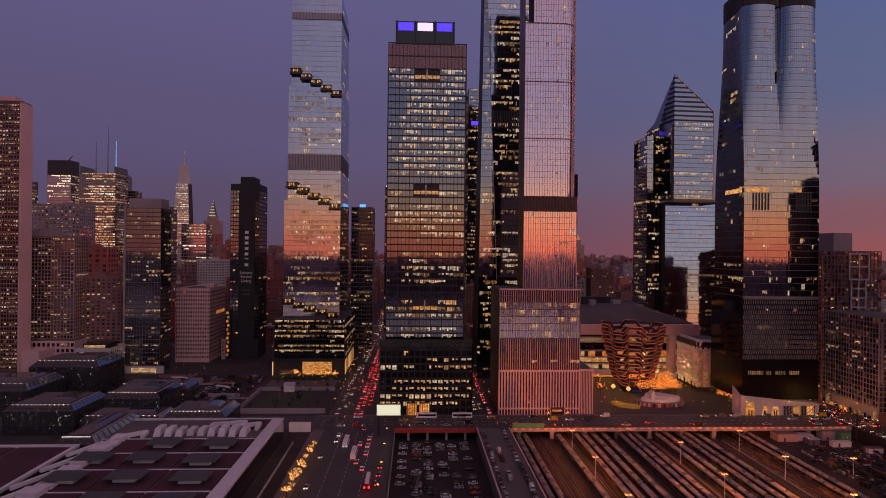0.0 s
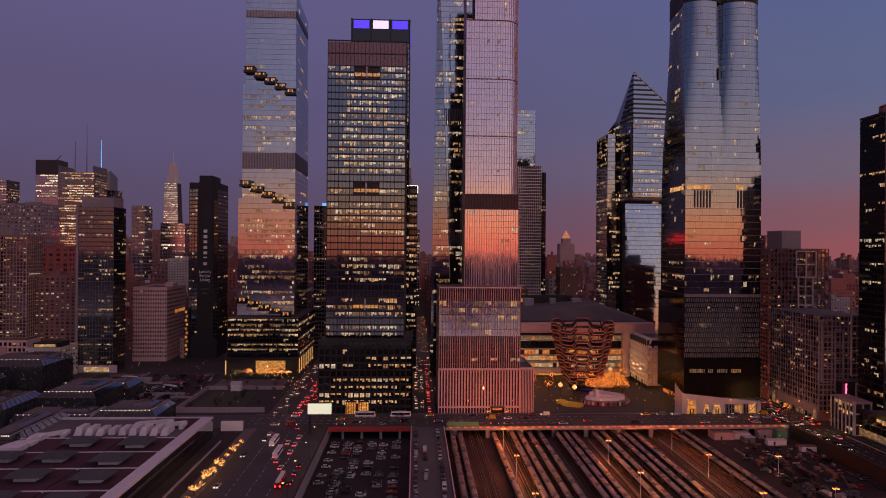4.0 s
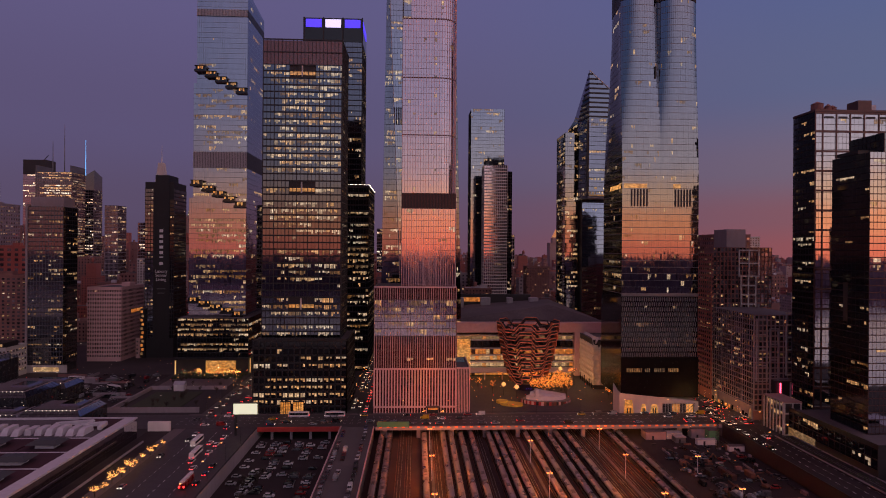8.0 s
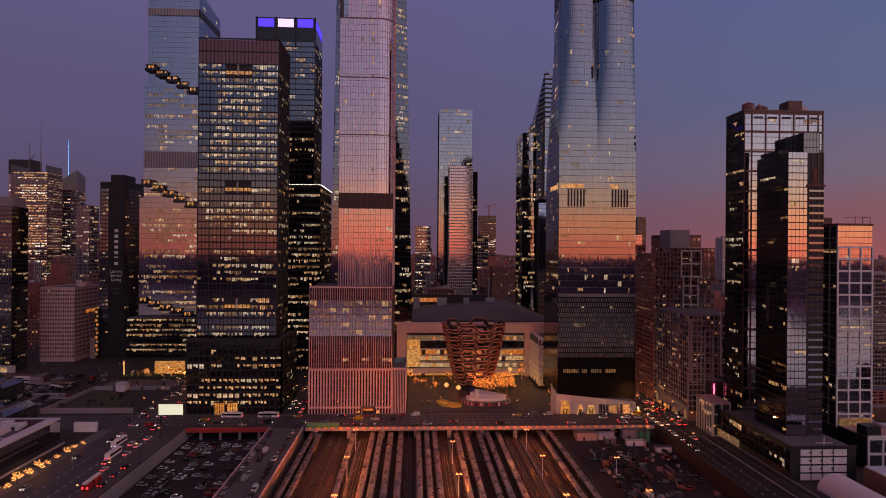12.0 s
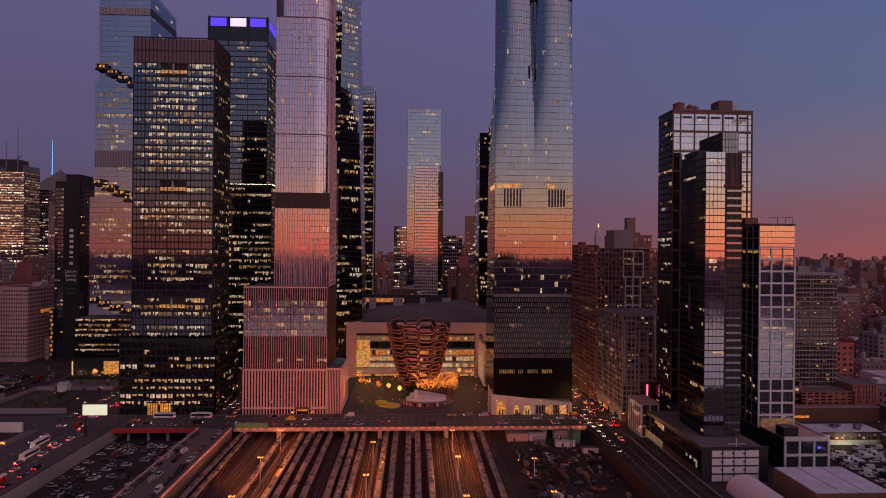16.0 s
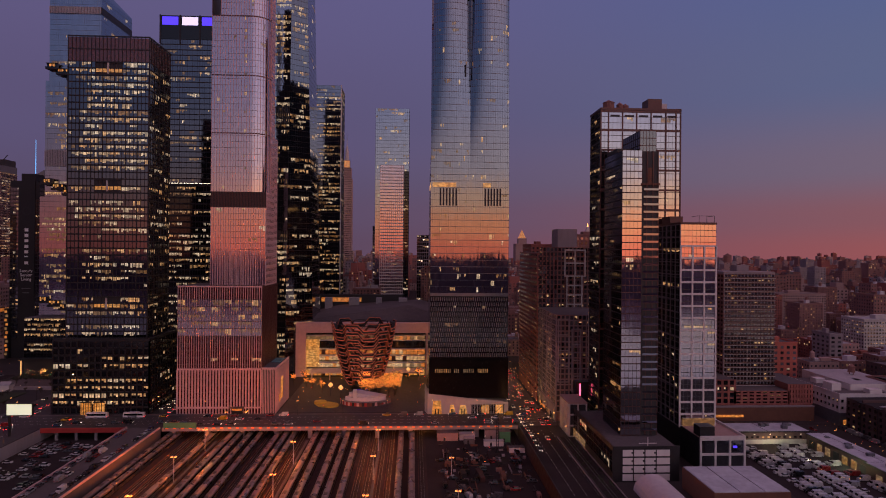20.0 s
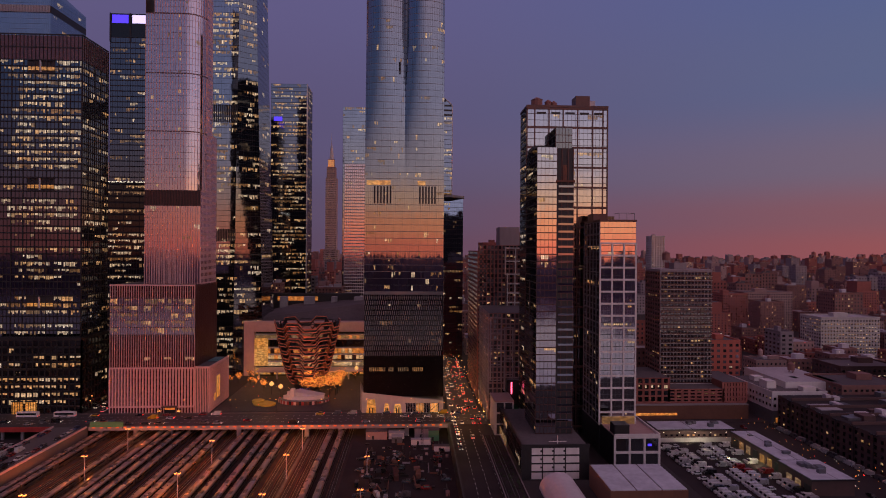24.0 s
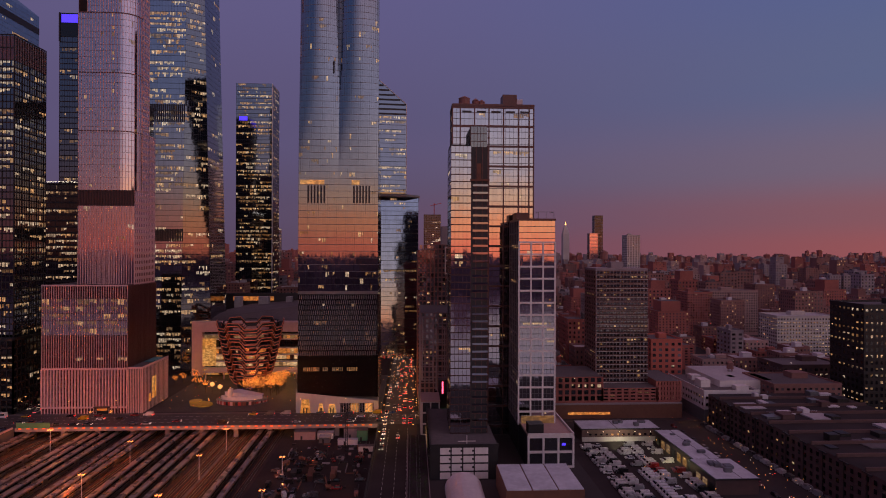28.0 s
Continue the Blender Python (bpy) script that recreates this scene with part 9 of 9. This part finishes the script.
def buses():
    p = thing("bus", (0, 0, 0), "long city bus with lit windows", "bus", "buses")
    s = Soup()
    s.prism(rect(-1.3, -6.2, 1.3, 6.2), .4, 3.1, 0, None, rect(-1.2, -6.1, 1.2, 6.1))
    part("body", s, ["white_paint"], p)
    for sx in (-1, 1):
        s = Soup()
        s.box(sx * 1.27 - .04, -5.6, 1.5, sx * 1.27 + .04, 5.6, 2.6)
        part("side_window", s, ["glass_black"], p)
    s = Soup()
    s.box(-1.0, -3, 3.1, 1.0, 3, 3.4)
    part("roof_unit", s, ["duct_white"], p)
    for yy, m in ((-6.24, "glow_red"), (6.24, "glow_white")):
        for sx in (-.9, .9):
            s = Soup()
            s.box(sx - .2, yy - .05, .7, sx + .2, yy + .05, 1.0)
            part("lamp", s, [m], p)
    spots = [(8, 366.5, STREET, 90), (30, 366.5, STREET, 90), (-183, 470, STREET, 80), (-172, 462, STREET, 80), (-195, 440, STREET, 20), (-30, 300, STREET, 0), (-140, 440, STREET, 60), (-36, 318, STREET, 180)]
    for k, (x, y, z, rot) in enumerate(spots):
        m = pose(x, y, z - .34, 0, 0, rot)
        if k == 0:
            p.matrix_basis = m
        else:
            copy_thing(p, m)
    t = thing("fire_engine", (-20, 262, STREET), "red and white ladder fire engine", "truck")
    s = Soup()
    s.prism(rect(-21.3, 256, -18.7, 267), STREET + .5, STREET + 3.0, 0)
    part("body", s, ["paint_red_car"], t)
    s = Soup()
    s.box(-20.8, 255.4, STREET + 3.0, -19.2, 267.6, STREET + 3.7)
    part("ladder", s, ["white_paint"], t)
    for x in (-21, -19):
        s = Soup()
        s.box(x - .3, 255.7, STREET + 1.0, x + .3, 255.95, STREET + 1.7)
        part("tail_lamp", s, ["glow_red"], t)


traffic()
buses()


# ---------------------------------------------------------------- trees
def bare_tree(h, seed, lights, lamp_mat, spread=0.46, dots=220, thick=0.16, lo=0, hi=2, wrap=0):
    """Leafless street tree: tapered trunk, limbs and twigs, with small lamps strung along them."""
    r = random.Random(seed)
    wood, bulbs = Soup(), Soup()
    twigs = []

    def limb(a, d, length, rad, depth):
        b = a + d * length
        wood.bar(a, b, rad * 2, rad * 2, (0.3, 0.2, 1))
        if lo <= depth <= hi:
            twigs.append((a, b, depth))
        if depth:
            n = (0, 3, 3, 4, 6)[depth]
            turn = r.uniform(0, 6.28)
            for k in range(n):
                q = turn + 6.283 * k / n + r.uniform(-.5, .5)
                out = Vector((math.cos(q), math.sin(q), r.uniform(.0, .5)))
                nd = (d * (1.0 - .12 * (4 - depth)) + out * spread * r.uniform(.9, 1.5)).normalized()
                limb(a + (b - a) * r.uniform(.45, 1), nd, length * r.uniform(.62, .85) * (1.0 if depth < 4 else 1.15), rad * .58, depth - 1)
    limb(Vector((0, 0, 0)), Vector((0, 0, 1)), h * .27, thick, 4)
    for a, b, d in (twigs if wrap else ()):
        w = wrap if d == 4 else wrap * (.6 if d == 3 else .36)
        bulbs.bar(a, b, w, w, (0.3, 0.2, 1))
    for a, b, d in (twigs if dots else ()):
        n = max(1, int((b - a).length * dots / 100))
        for k in range(n):
            p = a + (b - a) * ((k + r.random()) / n)
            bulbs.blob(p.x + r.uniform(-.05, .05), p.y + r.uniform(-.05, .05), p.z, lights * r.uniform(.7, 1.2))
    return wood, bulbs


def trees():
    r = random.Random(77)
    sets = {}
    for nm, h, li, mat, dots, lab, grp in (("street", 9.0, .075, "glow_straw", 40, "bare street tree wrapped in straw-gold string lights", "lit street trees"), ("square", 17.0, .1, "glow_string", 46, "bare tree glowing with orange string lights", "lit trees of the square")):
        sets[nm] = []
        for k in range(3):
            t = thing("tree", (0, 0, 0), lab, "tree", grp)
            w, b = bare_tree(h, 500 + k + len(nm), li, mat, dots=dots, spread=.8 if nm == "street" else .34, lo=2 if nm == "street" else 0, hi=4, wrap=.3 if nm == "street" else 0)
            part("trunk", w, ["bark"], t, "bare trunk and limbs")
            part("string_lighting", b, [mat], t, "glowing string lights", kind="stuff")
            sets[nm].append([t, False])

    def put(nm, x, y, z=STREET, sc=1.0):
        e = r.choice(sets[nm])
        m = pose(x, y, z, 0, 0, r.uniform(0, 360)) @ Matrix.Scale(sc, 4)
        if not e[1]:
            e[0].matrix_basis, e[1] = m, True
        else:
            copy_thing(e[0], m)
    for k in range(16):
        put("street", -52.4 + r.uniform(-.5, .5), 207 + k * 7.1, STREET, (1.1, 1.0, 1.15, .7)[k % 4] * r.uniform(.92, 1.05))
    for k in range(26):
        put("square", 165 + (k % 5) * 5.6 + r.uniform(-1, 1), 413 + (k // 5) * 6.4 + r.uniform(-1.5, 1.5), STREET, r.uniform(.85, 1.2))
    for x, y in ((103.5, 451), (109, 452), (120.5, 442), (126, 436), (135, 423), (117, 455), (183.6, 480), (196, 462), (204, 466), (146, 462), (216, 392), (217, 399), (214, 405)):
        put("square", x, y, STREET, r.uniform(.6, .95))
    for x, y in ((-70, 484), (-64, 482), (-96, 486)):
        put("street", x, y, STREET, 1.1)
    for x, y in ((84.6, 368.9), (96.6, 368.9)):
        put("street", x, y, STREET, .62)
    # plain bare trees
    pl = []
    for k in range(2):
        t = thing("tree", (0, 0, 0), "bare dark winter tree", "tree", "bare trees")
        w, b = bare_tree(10, 600 + k, .1, "glow_straw", dots=0, thick=.22)
        part("trunk", w, ["bark"], t)
        pl.append([t, False])
    for k in range(40):
        x, y = (r.uniform(-110, -60), r.uniform(380, 488)) if k < 26 else (r.uniform(-8, 6), r.uniform(236, 290))
        e = pl[k % 2]
        m = pose(x, y, STREET if k < 26 else YARD, 0, 0, r.uniform(0, 360)) @ Matrix.Scale(r.uniform(.5, .95), 4)
        if not e[1]:
            e[0].matrix_basis, e[1] = m, True
        else:
            copy_thing(e[0], m)


trees()

# ---------------------------------------------------------------- street lamps and signals
def street_lamps():
    p = thing("street_lamp", (0, 0, 0), "slim street lamp with a warm head", "street lamp", "street lamps")
    s = Soup()
    s.tube(0, 0, 0, 8.6, .12, .07, 6)
    s.bar((0, 0, 8.6), (1.9, 0, 9.0), .1, .1)
    part("pole", s, ["frame_dark"], p)
    s = Soup()
    s.box(1.5, -.22, 8.86, 2.3, .22, 9.04)
    part("lamp_head", s, ["glow_straw"], p, "warm glowing head")
    first = True
    spots = [(262.8, 300 + k * 26, 0) for k in range(16)] + [(284.0, 312 + k * 26, 180) for k in range(16)] + [(-12.4, 240 + k * 25, 180) for k in range(4)] + [(-52, 378 + k * 28, 0) for k in range(12)]
    spots += [(x, 369.8, -90) for x in range(-40, 260, 28)] + [(36.8, 380 + k * 30, 0) for k in range(6)] + [(52, 395 + k * 30, 180) for k in range(6)]
    for x, y, a in spots:
        m = pose(x, y, STREET + .02, 0, 0, a)
        if first:
            p.matrix_basis, first = m, False
        else:
            copy_thing(p, m)
    # small lights of shops, crossings and windows far down the streets
    r = random.Random(61)
    s = Soup()
    for x0, x1, y0, y1, n, zz in ((266, 285, 345, 640, 190, 5), (-56, -22, 420, 1400, 300, 7), (36, 53, 400, 880, 120, 6), (-330, -120, 600, 640, 70, 5), (286, 420, 420, 1000, 90, 25), (-420, -100, 600, 1100, 160, 40), (440, 950, 380, 1300, 760, 30), (120, 262, 374, 470, 90, 4), (212, 258, 250, 335, 7, 3), (366, 411, 222, 304, 16, 7), (431, 453, 200, 335, 70, 5)):
        for k in range(n):
            y = r.uniform(y0, y1)
            s.blob(r.uniform(x0, x1), y, STREET + r.uniform(.6, zz), .10 + y * .00025, r.choice((0, 0, 0, 1, 2, 3)))
    whole("street_sparkle", s, ["glow_straw", "glow_red", "glow_spark", "glow_string"], "small shop, signal and car lights along the streets", "lights", "stuff")


street_lamps()
